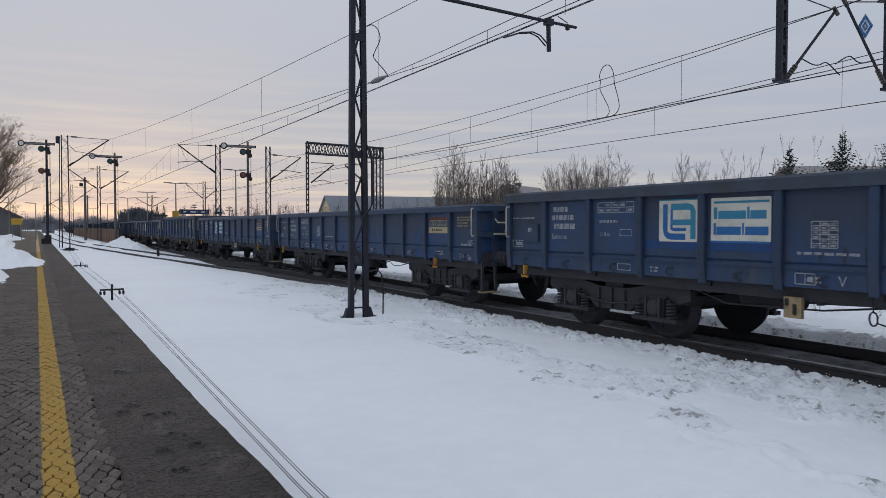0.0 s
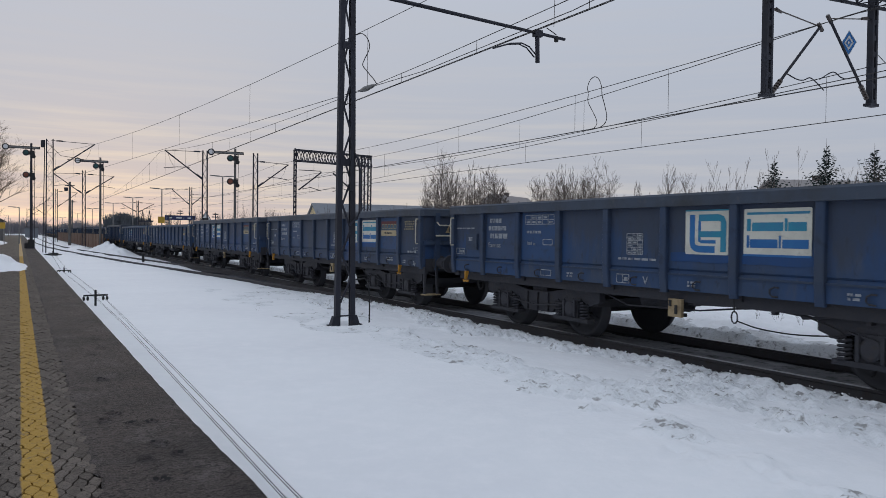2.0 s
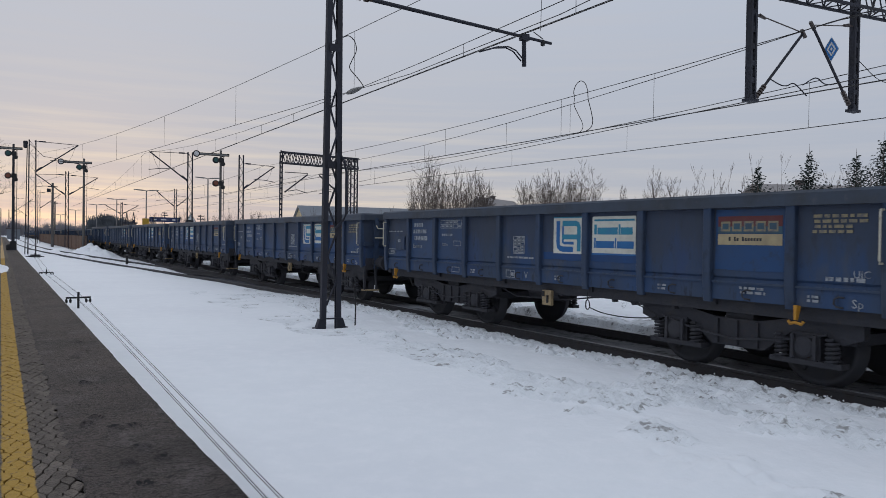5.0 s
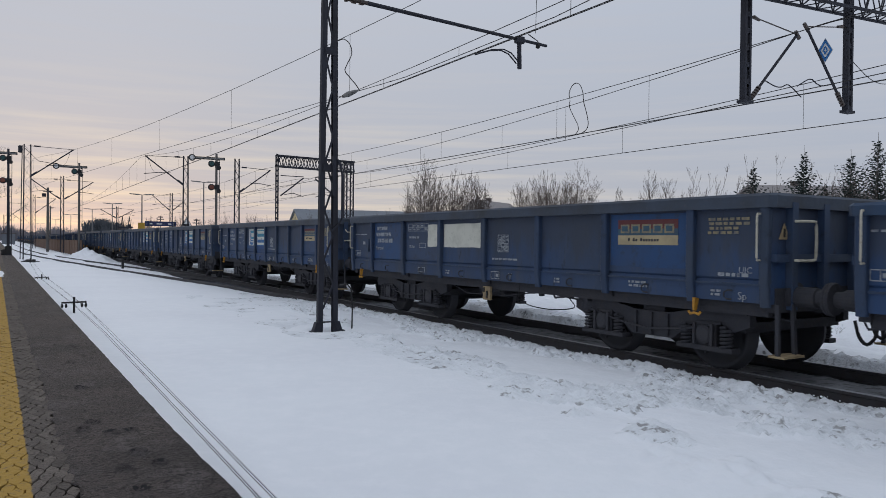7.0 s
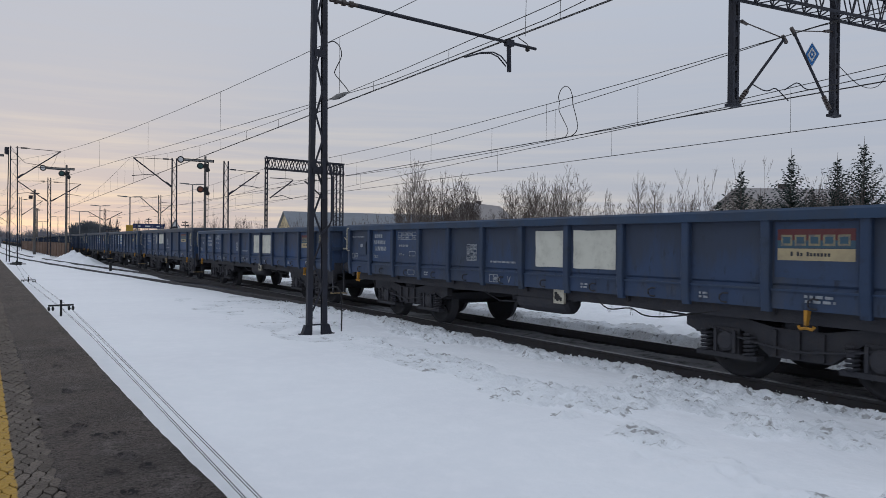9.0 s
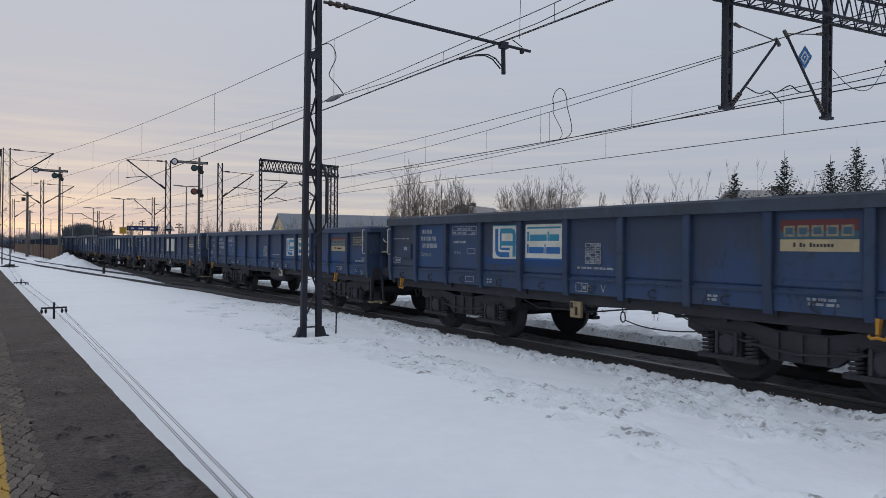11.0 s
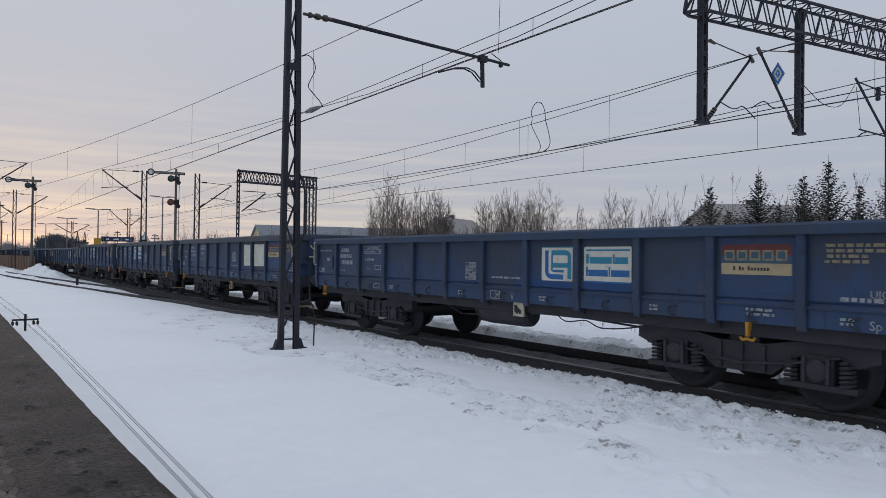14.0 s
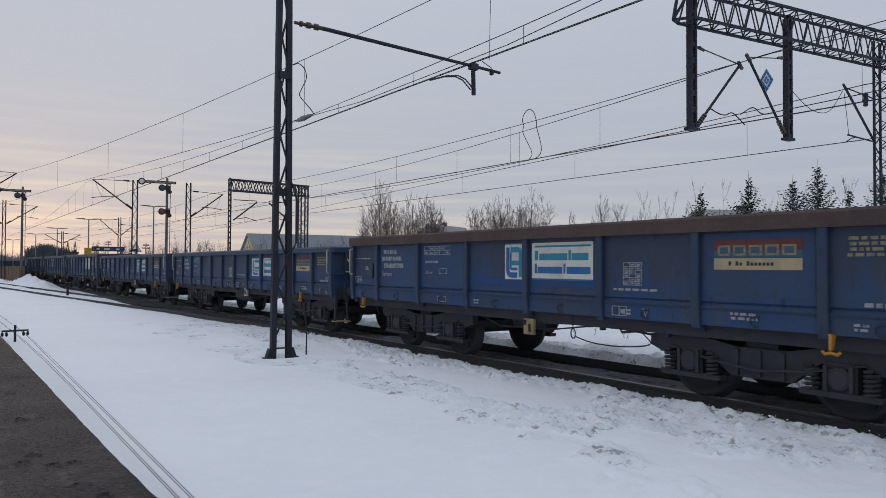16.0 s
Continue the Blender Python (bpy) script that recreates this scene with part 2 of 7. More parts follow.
def stripe_paver():
    """Grey paver with the worn yellow safety line painted across the blocks along the platform."""
    m = material("painted_paver", (0.135, 0.113, 0.097), 0.8, vary=[((0.060, 0.051, 0.046), 2.2, 0.4, 0.7, 0.8), ((0.17, 0.15, 0.13), 25, 0.5, 0.75, 0.6), ((0.035, 0.03, 0.027), 70, 0.52, 0.66, 0.8)], bump=0.7, bump_scale=40, per_object=0.22, spec=0.15)
    n, l = m.node_tree.nodes, m.node_tree.links
    b = n["Principled BSDF"]
    old = b.inputs["Base Color"].links[0].from_socket
    pos = n.new("ShaderNodeNewGeometry").outputs["Position"]
    xyz = n.new("ShaderNodeSeparateXYZ")
    l.new(pos, xyz.inputs[0])
    wob = n.new("ShaderNodeTexNoise")
    wob.inputs["Scale"].default_value, wob.inputs["Detail"].default_value = 9.0, 4.0
    l.new(pos, wob.inputs["Vector"])

    def calc(op, a, c, clamp=False):
        q = n.new("ShaderNodeMath")
        q.operation, q.use_clamp = op, clamp
        for i, v in enumerate((a, c)):
            if isinstance(v, float):
                q.inputs[i].default_value = v
            else:
                l.new(v, q.inputs[i])
        return q.outputs[0]

    off = calc("ABSOLUTE", calc("SUBTRACT", xyz.outputs[0], 0.094), 0.0)
    off = calc("ADD", off, calc("MULTIPLY", calc("SUBTRACT", wob.outputs[0], 0.5), 0.03))
    inside = calc("MULTIPLY", calc("SUBTRACT", 0.088, off), 90.0, True)
    worn = n.new("ShaderNodeTexNoise")
    worn.inputs["Scale"].default_value, worn.inputs["Detail"].default_value, worn.inputs["Roughness"].default_value = 16.0, 7.0, 0.7
    l.new(pos, worn.inputs["Vector"])
    keep = calc("MULTIPLY", calc("SUBTRACT", 0.68, worn.outputs[0]), 7.0, True)
    x = n.new("ShaderNodeMix")
    x.data_type = "RGBA"
    l.new(calc("MULTIPLY", inside, calc("ADD", calc("MULTIPLY", keep, 0.75), 0.2)), x.inputs[0])
    l.new(old, x.inputs[6])
    x.inputs[7].default_value = (0.40, 0.245, 0.055, 1)
    l.new(x.outputs[2], b.inputs["Base Color"])
    return m


STRIPED = stripe_paver()
# near black for thin cracks and for the painted shade at footprint rims
CRACKSHADE = material("crack_and_rim_shade", (0.012, 0.011, 0.011), 0.9)
JOINT = material("paver_joint_dirt", (0.014, 0.012, 0.011), 0.9, vary=[((0.06, 0.055, 0.05), 6, 0.4, 0.7, 0.6)])
ASPHALT = material("damp_platform_edge", (0.082, 0.067, 0.063), 0.75, vary=[((0.040, 0.034, 0.034), 1.1, 0.42, 0.60, 0.9), ((0.135, 0.118, 0.115), 2.2, 0.52, 0.68, 0.8), ((0.046, 0.040, 0.039), 6.5, 0.52, 0.66, 0.75), ((0.018, 0.015, 0.015), 24, 0.50, 0.62, 0.8), ((0.012, 0.010, 0.010), 75, 0.50, 0.60, 0.85), ((0.27, 0.25, 0.235), 110, 0.62, 0.70, 0.8)], bump=1.0, bump_scale=45, bump_depth=0.035, spec=0.2)
GRIT = material("gritty_platform_lip", (0.16, 0.145, 0.13), 0.9, vary=[((0.03, 0.027, 0.026), 9, 0.40, 0.58, 0.9), ((0.32, 0.29, 0.25), 30, 0.58, 0.70, 0.8)], bump=1.0, bump_scale=45, bump_depth=0.03)
FENCEM = material("brown_fence_board", (0.15, 0.085, 0.055), 0.8, vary=[((0.09, 0.055, 0.04), 3, 0.4, 0.7, 0.7)], per_object=0.15)
BARK = material("bare_twig_bark", (0.105, 0.086, 0.078), 0.9, vary=[((0.12, 0.095, 0.08), 2, 0.4, 0.7, 0.6)])
# lighter than BARK: backlit haze around the large tree is painted into its twigs
TANBARK = material("hazy_tan_bark", (0.20, 0.145, 0.105), 0.9, vary=[((0.12, 0.09, 0.07), 2, 0.4, 0.7, 0.6)])
BIRCH = material("pale_birch_bark", (0.16, 0.135, 0.12), 0.85, vary=[((0.06, 0.05, 0.045), 5, 0.45, 0.7, 0.7)])
NEEDLE = material("spruce_needles", (0.030, 0.044, 0.040), 0.85, vary=[((0.035, 0.05, 0.042), 2, 0.4, 0.7, 0.7), ((0.012, 0.02, 0.016), 8, 0.5, 0.7, 0.6)])
PLASTER = material("pale_yellow_plaster", (0.55, 0.44, 0.26), 0.85, vary=[((0.42, 0.34, 0.22), 0.4, 0.4, 0.7, 0.6)])
ROOFM = material("grey_sheet_roof", (0.15, 0.165, 0.19), 0.6, vary=[((0.20, 0.22, 0.25), 0.3, 0.4, 0.7, 0.6)])
HOUSEW = material("house_plaster", (0.36, 0.33, 0.30), 0.85, vary=[((0.26, 0.24, 0.22), 0.5, 0.4, 0.7, 0.6)])
# dark grey wall: the shade of its backlit side is in the base colour
SHADEWALL = material("backlit_grey_plaster", (0.15, 0.145, 0.145), 0.85, vary=[((0.10, 0.095, 0.095), 0.6, 0.4, 0.7, 0.7)])
# roof grey lightened to carry the haze between here and the houses
HAZYROOF = material("hazy_grey_roof", (0.27, 0.25, 0.245), 0.85, vary=[((0.24, 0.22, 0.215), 0.5, 0.45, 0.7, 0.6)])
ROOFB = material("dark_tile_roof", (0.10, 0.08, 0.075), 0.8, vary=[((0.16, 0.14, 0.14), 0.6, 0.45, 0.7, 0.6)])
GLASSD = material("dark_window_glass", (0.03, 0.035, 0.045), 0.1)
SIGNB = material("sign_blue", (0.022, 0.032, 0.10), 0.5)
SIGNY = material("sign_yellow", (0.50, 0.31, 0.04), 0.6)
SIGNW = material("sign_white", (0.6, 0.6, 0.6), 0.5)
LENSG = material("green_lens", (0.015, 0.06, 0.06), 0.15)
LENSO = material("orange_lens", (0.16, 0.05, 0.03), 0.15)
BLACKP = material("black_paint", (0.014, 0.014, 0.015), 0.6)
# pale and bluish: the haze over the distant woods is put into this colour
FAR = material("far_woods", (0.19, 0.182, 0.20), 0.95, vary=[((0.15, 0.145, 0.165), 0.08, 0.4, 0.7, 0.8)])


# ---- mesh tools ----
def part(name, bm, mat, parent=None, label="", m=None):
    me = bpy.data.meshes.new(name)
    bm.to_mesh(me)
    bm.free()
    for x in (mat if isinstance(mat, (list, tuple)) else [mat]):
        me.materials.append(x)
    ob = new(name, me)
    if parent:
        ob.parent = parent
    if m is not None:
        ob.matrix_basis = m
    return tagged(ob, label) if label else ob


def share(ob, name, parent, m, label=""):
    o = new(name, ob.data)
    o.parent = parent
    o.matrix_basis = m
    return tagged(o, label) if label else o


def thing(name, label, category, m=None, group="", kind=""):
    e = new(name)
    e.empty_display_size = 0.2
    if m is not None:
        e.matrix_basis = m
    return tagged(e, label, category, group, kind)


def box(bm, x0, x1, y0, y1, z0, z1, mi=0, m=None):
    vs = [bm.verts.new((x, y, z)) for x in (x0, x1) for y in (y0, y1) for z in (z0, z1)]
    if m is not None:
        for v in vs:
            v.co = m @ v.co
    for f in ((0, 1, 3, 2), (4, 6, 7, 5), (0, 4, 5, 1), (2, 3, 7, 6), (0, 2, 6, 4), (1, 5, 7, 3)):
        bm.faces.new([vs[i] for i in f]).material_index = mi


def bar(bm, a, b, w, d=None, n=4, mi=0, taper=1.0):
    """A straight bar from a to b, n-sided, of half widths w and d."""
    a, b = Vector(a), Vector(b)
    ax = (b - a).normalized()
    ref = Vector((0, 0, 1)) if abs(ax.z) < 0.9 else Vector((0, 1, 0))
    u = ax.cross(ref).normalized()
    v = ax.cross(u)
    d = w if d is None else d
    k = 1.4142 if n == 4 else 1.0
    rings = []
    for p, s in ((a, 1.0), (b, taper)):
        rings.append([bm.verts.new(p + u * (w * s * k * math.cos(2 * math.pi * (i + 0.5) / n)) + v * (d * s * k * math.sin(2 * math.pi * (i + 0.5) / n))) for i in range(n)])
    for i in range(n):
        j = (i + 1) % n
        bm.faces.new((rings[0][i], rings[0][j], rings[1][j], rings[1][i])).material_index = mi
    if n > 2:
        bm.faces.new(rings[0][::-1]).material_index = mi
        bm.faces.new(rings[1]).material_index = mi


def lathe(bm, profile, axis="x", n=24, mi=0, at=(0, 0, 0)):
    """A turned solid: profile rows (along the axis, radius)."""
    rings = []
    for h, r in profile:
        ring = []
        for i in range(n):
            c, s = r * math.cos(2 * math.pi * i / n), r * math.sin(2 * math.pi * i / n)
            p = {"x": (h, c, s), "y": (s, h, c), "z": (c, s, h)}[axis]
            ring.append(bm.verts.new(Vector(p) + Vector(at)))
        rings.append(ring)
    for r0, r1 in zip(rings, rings[1:]):
        for i in range(n):
            j = (i + 1) % n
            bm.faces.new((r0[i], r0[j], r1[j], r1[i])).material_index = mi
    bm.faces.new(rings[0][::-1]).material_index = mi
    bm.faces.new(rings[-1]).material_index = mi


def smooth_line(pts, k=5):
    """Points of a smooth curve through the given ones."""
    p = [Vector(q) for q in pts]
    p = [p[0] * 2 - p[1]] + p + [p[-1] * 2 - p[-2]]
    out = []
    for i in range(1, len(p) - 2):
        for j in range(k):
            t = j / k
            out.append(0.5 * (2 * p[i] + (p[i + 1] - p[i - 1]) * t + (2 * p[i - 1] - 5 * p[i] + 4 * p[i + 1] - p[i + 2]) * t * t + (3 * p[i] - p[i - 1] - 3 * p[i + 1] + p[i + 2]) * t ** 3))
    return out + [p[-2]]


def tube(bm, pts, r, n=5, mi=0):
    """A bent tube through the points."""
    pts = [Vector(p) for p in pts]
    rings = []
    for i, p in enumerate(pts):
        t = (pts[min(i + 1, len(pts) - 1)] - pts[max(i - 1, 0)]).normalized()
        ref = Vector((0, 0, 1)) if abs(t.z) < 0.9 else Vector((1, 0, 0))
        u = t.cross(ref).normalized()
        v = t.cross(u)
        rings.append([bm.verts.new(p + (u * math.cos(2 * math.pi * k / n) + v * math.sin(2 * math.pi * k / n)) * r) for k in range(n)])
    for a, b in zip(rings, rings[1:]):
        for k in range(n):
            j = (k + 1) % n
            bm.faces.new((a[k], a[j], b[j], b[k])).material_index = mi
    bm.faces.new(rings[0][::-1]).material_index = mi
    bm.faces.new(rings[-1]).material_index = mi


def finish(bm):
    bmesh.ops.recalc_face_normals(bm, faces=bm.faces)
    return bm


def B():
    return bmesh.new()


_letters = {}


def letters(text, size):
    """Mesh data of a line of text in the built-in font, reading along +x in the x-y plane."""
    if (text, size) not in _letters:
        cu = bpy.data.curves.new("letters", "FONT")
        cu.body, cu.size, cu.extrude, cu.resolution_u = text, size, 0.0015, 2
        ob = bpy.data.objects.new("letters", cu)
        scene.collection.objects.link(ob)
        me = bpy.data.meshes.new_from_object(ob.evaluated_get(bpy.context.evaluated_depsgraph_get()))
        bpy.data.objects.remove(ob)
        me.materials.clear()
        me.materials.append(MARK)
        _letters[(text, size)] = me
    return _letters[(text, size)]


# ---- ground: one sheet of snow, with the churned bank by the track, the bed's trough and the platform's void ----
def steps(spans):
    out = []
    for a, b, d in spans:
        n = max(1, round((b - a) / d))
        out += [a + (b - a) * i / n for i in range(n)]
    return out + [spans[-1][1]]


def ramp(v, a, b):
    t = min(1.0, max(0.0, (v - a) / (b - a)))
    return t * t * (3 - 2 * t)


def bed_edge(y):
    """The near edge of the sooty bed; it widens where the turnout leaves."""
    e = 7.66 + 0.10 * noise.noise((0.9 * y, 3.1, 0)) + 0.07 * noise.noise((4.1 * y, 1.7, 0))
    if y > 13:
        e -= 0.75 * ramp(y, 13, 27) - 0.7 * ramp(y, 32, 48)
    return e


def trodden(x, y):
    """1 where the snow is broken up, 0 where it lies smooth; wholly broken beside the bed."""
    k = noise.noise((0.85 * x, 0.62 * y, 14)) + 0.45 * noise.noise((2.7 * x, 2.2 * y, 3))
    return 0.06 + 0.94 * ramp(k + 0.32 * ramp(x, 6.2, 7.4), -0.04, 0.16)


def snow_height(x, y):
    z = -0.08 + 0.035 * noise.noise((0.35 * x, 0.22 * y, 0.4)) + 0.012 * noise.noise((1.7 * x, 1.3 * y, 2))
    if x < 2.0:
        z += 0.05 * ramp(2.0 - x, 0, 0.9)
    # churned bank thrown up beside the near rail
    bank = ramp(x, 4.6 - 1.2 * (1 - ramp(y, 4, 10)), 6.4 - 0.8 * (1 - ramp(y, 4, 10))) * (1 - ramp(y, 15, 24)) * ramp(y, -6, 2)
    if bank > 0:
        patch = trodden(x, y)
        rough = 0.30 * noise.noise((2.3 * x, 1.9 * y, 5)) + 0.60 * (0.40 - abs(noise.noise((4.6 * x, 4.1 * y, 9)))) + 0.85 * (0.30 - abs(noise.noise((9.5 * x, 9 * y, 1)))) + 0.45 * (0.25 - abs(noise.noise((19 * x, 18 * y, 1))))
        z += bank * (0.03 * noise.noise((1.4 * x, 1.2 * y, 6)) + 0.15 * patch * (1 + 0.2 * ramp(x, 6.2, 7.0)) * max(-0.35, rough)) * (1 - 0.3 * ramp(x, 7.3, 7.65))
    # hollow melted round the mast's foot
    d = math.hypot((x - 5.29) / 0.42, (y - 12.60) / 0.26)
    if d < 1.3:
        z -= 0.10 * (1 - ramp(d, 0.5, 1.25))
    # heap shovelled against the turnout
    for hx, hy, rx, ry, hh in ((6.5, 60.5, 1.2, 4.5, 0.42), (6.35, 67.0, 1.3, 4.5, 0.62), (4.9, 76, 0.8, 5.0, 0.25)):
        d = math.hypot((x - hx) / rx, (y - hy) / ry)
        if d < 1.4:
            z += hh * (1 - ramp(d, 0.1, 1.3)) * (1 + 0.6 * noise.noise((1.6 * x, 0.7 * y, 4)) + 0.3 * noise.noise((4 * x, 2.2 * y, 4)))
    # far side: gravel heap along the bed, then open snow
    if 10.3 < x < 13.6:
        z += 0.06 * ramp(x, 10.4, 11.2) * (1 - ramp(x, 11.6, 13.4)) * (1 + 0.8 * noise.noise((1.3 * x, 0.5 * y, 8)) + 0.4 * noise.noise((5 * x, 4 * y, 3)))
    return z


def ground():
    xs = steps([(-900, -60, 120), (-60, -8, 8), (-8, 1.0, 1.0), (1.0, 1.115, 0.115), (1.115, 4.4, 0.2), (4.4, 8.3, 0.045), (8.3, 10.1, 0.6), (10.1, 13.6, 0.14), (13.6, 30, 1.2), (30, 120, 10), (120, 1500, 150)])
    ys = steps([(-400, -20, 40), (-20, 0, 1.5), (0, 2.5, 0.15), (2.5, 14, 0.05), (14, 22, 0.085), (22, 46, 0.3), (46, 90, 0.55), (90, 300, 15), (300, 2400, 150)])
    bm = B()
    grid = []
    for y in ys:
        row = []
        e = bed_edge(y) if -40 < y < 300 else 7.5
        for x in xs:
            if x < 1.05:
                z = -0.35
            else:
                z = snow_height(x, y)
                if 0 < e - x < 0.25:
                    z -= 0.03 * ramp(0.25 - (e - x), 0, 0.25)
                if e <= x < 10.55 + 0.2 * noise.noise((y, 0.3, 6)):
                    z = -0.42
            row.append(bm.verts.new((x, y, z)))
        grid.append(row)
    for j in range(len(ys) - 1):
        for i in range(len(xs) - 1):
            f = bm.faces.new((grid[j][i], grid[j][i + 1], grid[j + 1][i + 1], grid[j + 1][i]))
            cx, cy = (xs[i] + xs[i + 1]) / 2, (ys[j] + ys[j + 1]) / 2
            f.smooth = True
            k = 0.9 * noise.noise((0.8 * cx, 0.55 * cy, 11))
            if 10.1 < cx < 11.1 + 0.8 * k and cy < 120:
                f.material_index = 2
            elif -4 < cy < 22 + 3 * k and 4.4 < cx < 9 and cx > 4.7 + 0.9 * k and trodden(cx, cy) > 0.45:
                f.material_index = 1
    tagged(part("ground", bm, [SNOW, DIRTY, GRAVEL]), "smooth snow cover with a churned dirty bank beside the track", "snow", kind="structure")


def track_bed():
    ys = steps([(-60, 0, 4), (0, 40, 0.22), (40, 400, 6)])
    cols = [6.2, 6.8, 7.4, 7.75, 7.93, 8.02, 8.3, 8.7, 9.1, 9.4, 9.52, 9.8, 10.2, 10.7]
    bm = B()
    grid = []
    for y in ys:
        row = []
        for x in cols:
            z = -0.16 + 0.03 * noise.noise((3 * x, 2.6 * y, 0.5)) + 0.02 * noise.noise((9 * x, 8 * y, 1.5))
            z += 0.05 if 8.2 < x < 9.2 else 0
            z -= 0.12 if x < 7.7 or x > 10 else 0
            row.append(bm.verts.new((x, y, z)))
        grid.append(row)
    for j in range(len(ys) - 1):
        for i in range(len(cols) - 1):
            f = bm.faces.new((grid[j][i], grid[j][i + 1], grid[j + 1][i + 1], grid[j + 1][i]))
            f.smooth = True
            f.material_index = 1 if 8.2 <= cols[i] < 9.2 else 0
    tagged(part("track_bed", bm, [BALLAST, SLUSH]), "soot-black ballast with grey slush between the rails", "track bed", kind="structure")


def rail_mesh(bm, pts):
    """A rail with foot, web and head swept along points (x, y), its top at z = 0."""
    prof = [(-0.07, -0.17), (-0.07, -0.155), (-0.014, -0.14), (-0.014, -0.045), (-0.036, -0.036), (-0.036, -0.004), (-0.03, 0), (0.03, 0), (0.036, -0.004), (0.036, -0.036), (0.014, -0.045), (0.014, -0.14), (0.07, -0.155), (0.07, -0.17)]
    rings = []
    for i, p in enumerate(pts):
        a, b = Vector(pts[max(i - 1, 0)]), Vector(pts[min(i + 1, len(pts) - 1)])
        t = (b - a).normalized()
        rings.append([bm.verts.new((p[0] + t.y * u, p[1] - t.x * u, v)) for u, v in prof])
    n = len(prof)
    for r0, r1 in zip(rings, rings[1:]):
        for k in range(n - 1):
            bm.faces.new((r0[k], r0[k + 1], r1[k + 1], r1[k])).material_index = 1 if k in (5, 6, 7) else 0


def rails():
    for x in (TRACK_X - 0.7535, TRACK_X + 0.7535):
        bm = B()
        rail_mesh(bm, [(x, -60), (x, 20), (x, 90), (x, 420)])
        tagged(part("rail", bm, [RAIL, RAILTOP]), "steel rail with a worn bright head on sooty bed", "rail", "rails of the main track", "structure")
    line = [(8.73, 6), (7.95, 20), (7.25, 28.5), (6.1, 40), (4.75, 57), (3.9, 70), (3.2, 84), (2.7, 110), (2.6, 300)]
    fine = []
    for (a, b) in zip(line, line[1:]):
        fine += [(a[0] + (b[0] - a[0]) * k / 6, a[1] + (b[1] - a[1]) * k / 6) for k in range(6)]
    for side in (-0.7535, 0.7535):
        pts = [(x + side, y) for x, y in fine if (y > 13 if side < 0 else y > 23)]
        bm = B()
        rail_mesh(bm, pts)
        bmesh.ops.translate(bm, vec=(0, 0, 0.012), verts=bm.verts)
        tagged(part("rail", bm, [RAIL, RAIL]), "rusty turnout rail half buried in snow", "rail", "rails of the turnout", "structure")


TRACK_X = 8.73
PLATFORM_Z = 0.19
ground()
track_bed()
rails()


def platform():
    bm = B()
    box(bm, -14, 1.11, -30, 260, -0.5, PLATFORM_Z - 0.034)
    tagged(part("platform", bm, JOINT), "low station platform of dark pavers with a damp worn edge strip", "platform", kind="structure")
    # edge strip: cast slab with shallow footprints and a chipped lip
    xs = steps([(0.39, 1.11, 0.015)])
    ys = steps([(-8, 1.5, 0.5), (1.5, 3.4, 0.1), (3.4, 8, 0.018), (8, 14, 0.06), (14, 40, 0.4), (40, 260, 10)])
    prints = [(0.87, 10.39, 1), (0.85, 9.58, 1), (0.72, 9.1, -1), (0.68, 7.54, 1), (0.63, 6.04, 1), (0.56, 5.87, -1), (0.72, 5.67, 1), (0.85, 5.67, -1), (0.81, 5.05, 1), (0.88, 4.75, -1), (0.68, 4.72, 1), (0.69, 4.28, -1), (0.66, 3.72, 1)]
    bm = B()
    grid, dark = [], set()
    for y in ys:
        row = []
        lip = 0.028 * (1 - ramp(y, 3.6, 6.2)) + 0.005 * noise.noise((y * 1.3, 0, 3)) + 0.005 * noise.noise((y * 6, 0, 8))
        for x in xs:
            cut = False
            z = PLATFORM_Z + 0.005 + 0.006 * noise.noise((5 * x, 4 * y, 2))
            if 1.5 < y < 14:
                for px, py, s in prints:
                    d = math.hypot((x - px) / 0.056, (y - py + 0.3 * s * (x - px)) / 0.125) + 0.18 * noise.noise((9 * x, 6 * y, px))
                    if d < 1.6:
                        z -= 0.017 * (1 - ramp(d, 0.80, 1.0))
                        # dark arc on the far rim: shade of the gap there, given as colour
                        cut |= abs(d - 0.97 - 0.1 * noise.noise((14 * x, 3, py))) < 0.085 and y - py > 0.045 + 0.05 * noise.noise((11 * x, 0, py))
            k = x
            if x > 1.08:
                k, z = 1.125 + lip, z - 0.012
            if x < 0.40:
                k, z = 0.37 + 0.05 * noise.noise((2.1 * y, 5, 0)) + 0.03 * noise.noise((7 * y, 2, 0)), z - 0.012
            v = bm.verts.new((k, y, z))
            row.append(v)
            crack = abs(y - 0.8 * noise.noise((3.1 * x, 0.9 * round(y / 0.9), 4)) - 0.9 * round(y / 0.9)) < 0.011
            if cut or (crack and 3.4 < y < 8 and noise.noise((2.3 * x, 1.1 * y, 21)) > 0.0):
                dark.add(v)
        row.append(bm.verts.new((1.127 + lip, y, -0.45)))
        grid.append(row)
    for j in range(len(ys) - 1):
        for i in range(len(xs)):
            f = bm.faces.new((grid[j][i], grid[j][i + 1], grid[j + 1][i + 1], grid[j + 1][i]))
            f.smooth = i < len(xs) - 1
            f.material_index = 2 if sum(v in dark for v in f.verts) > 2 else 1 if i > len(xs) - 2.4 + 1.2 * noise.noise((ys[j] * 5, 0, 5)) else 0
    tagged(part("platform_edge", bm, [ASPHALT, GRIT, CRACKSHADE]), "damp dark concrete platform edge with frozen footprints", "platform edge", kind="structure")


platform()


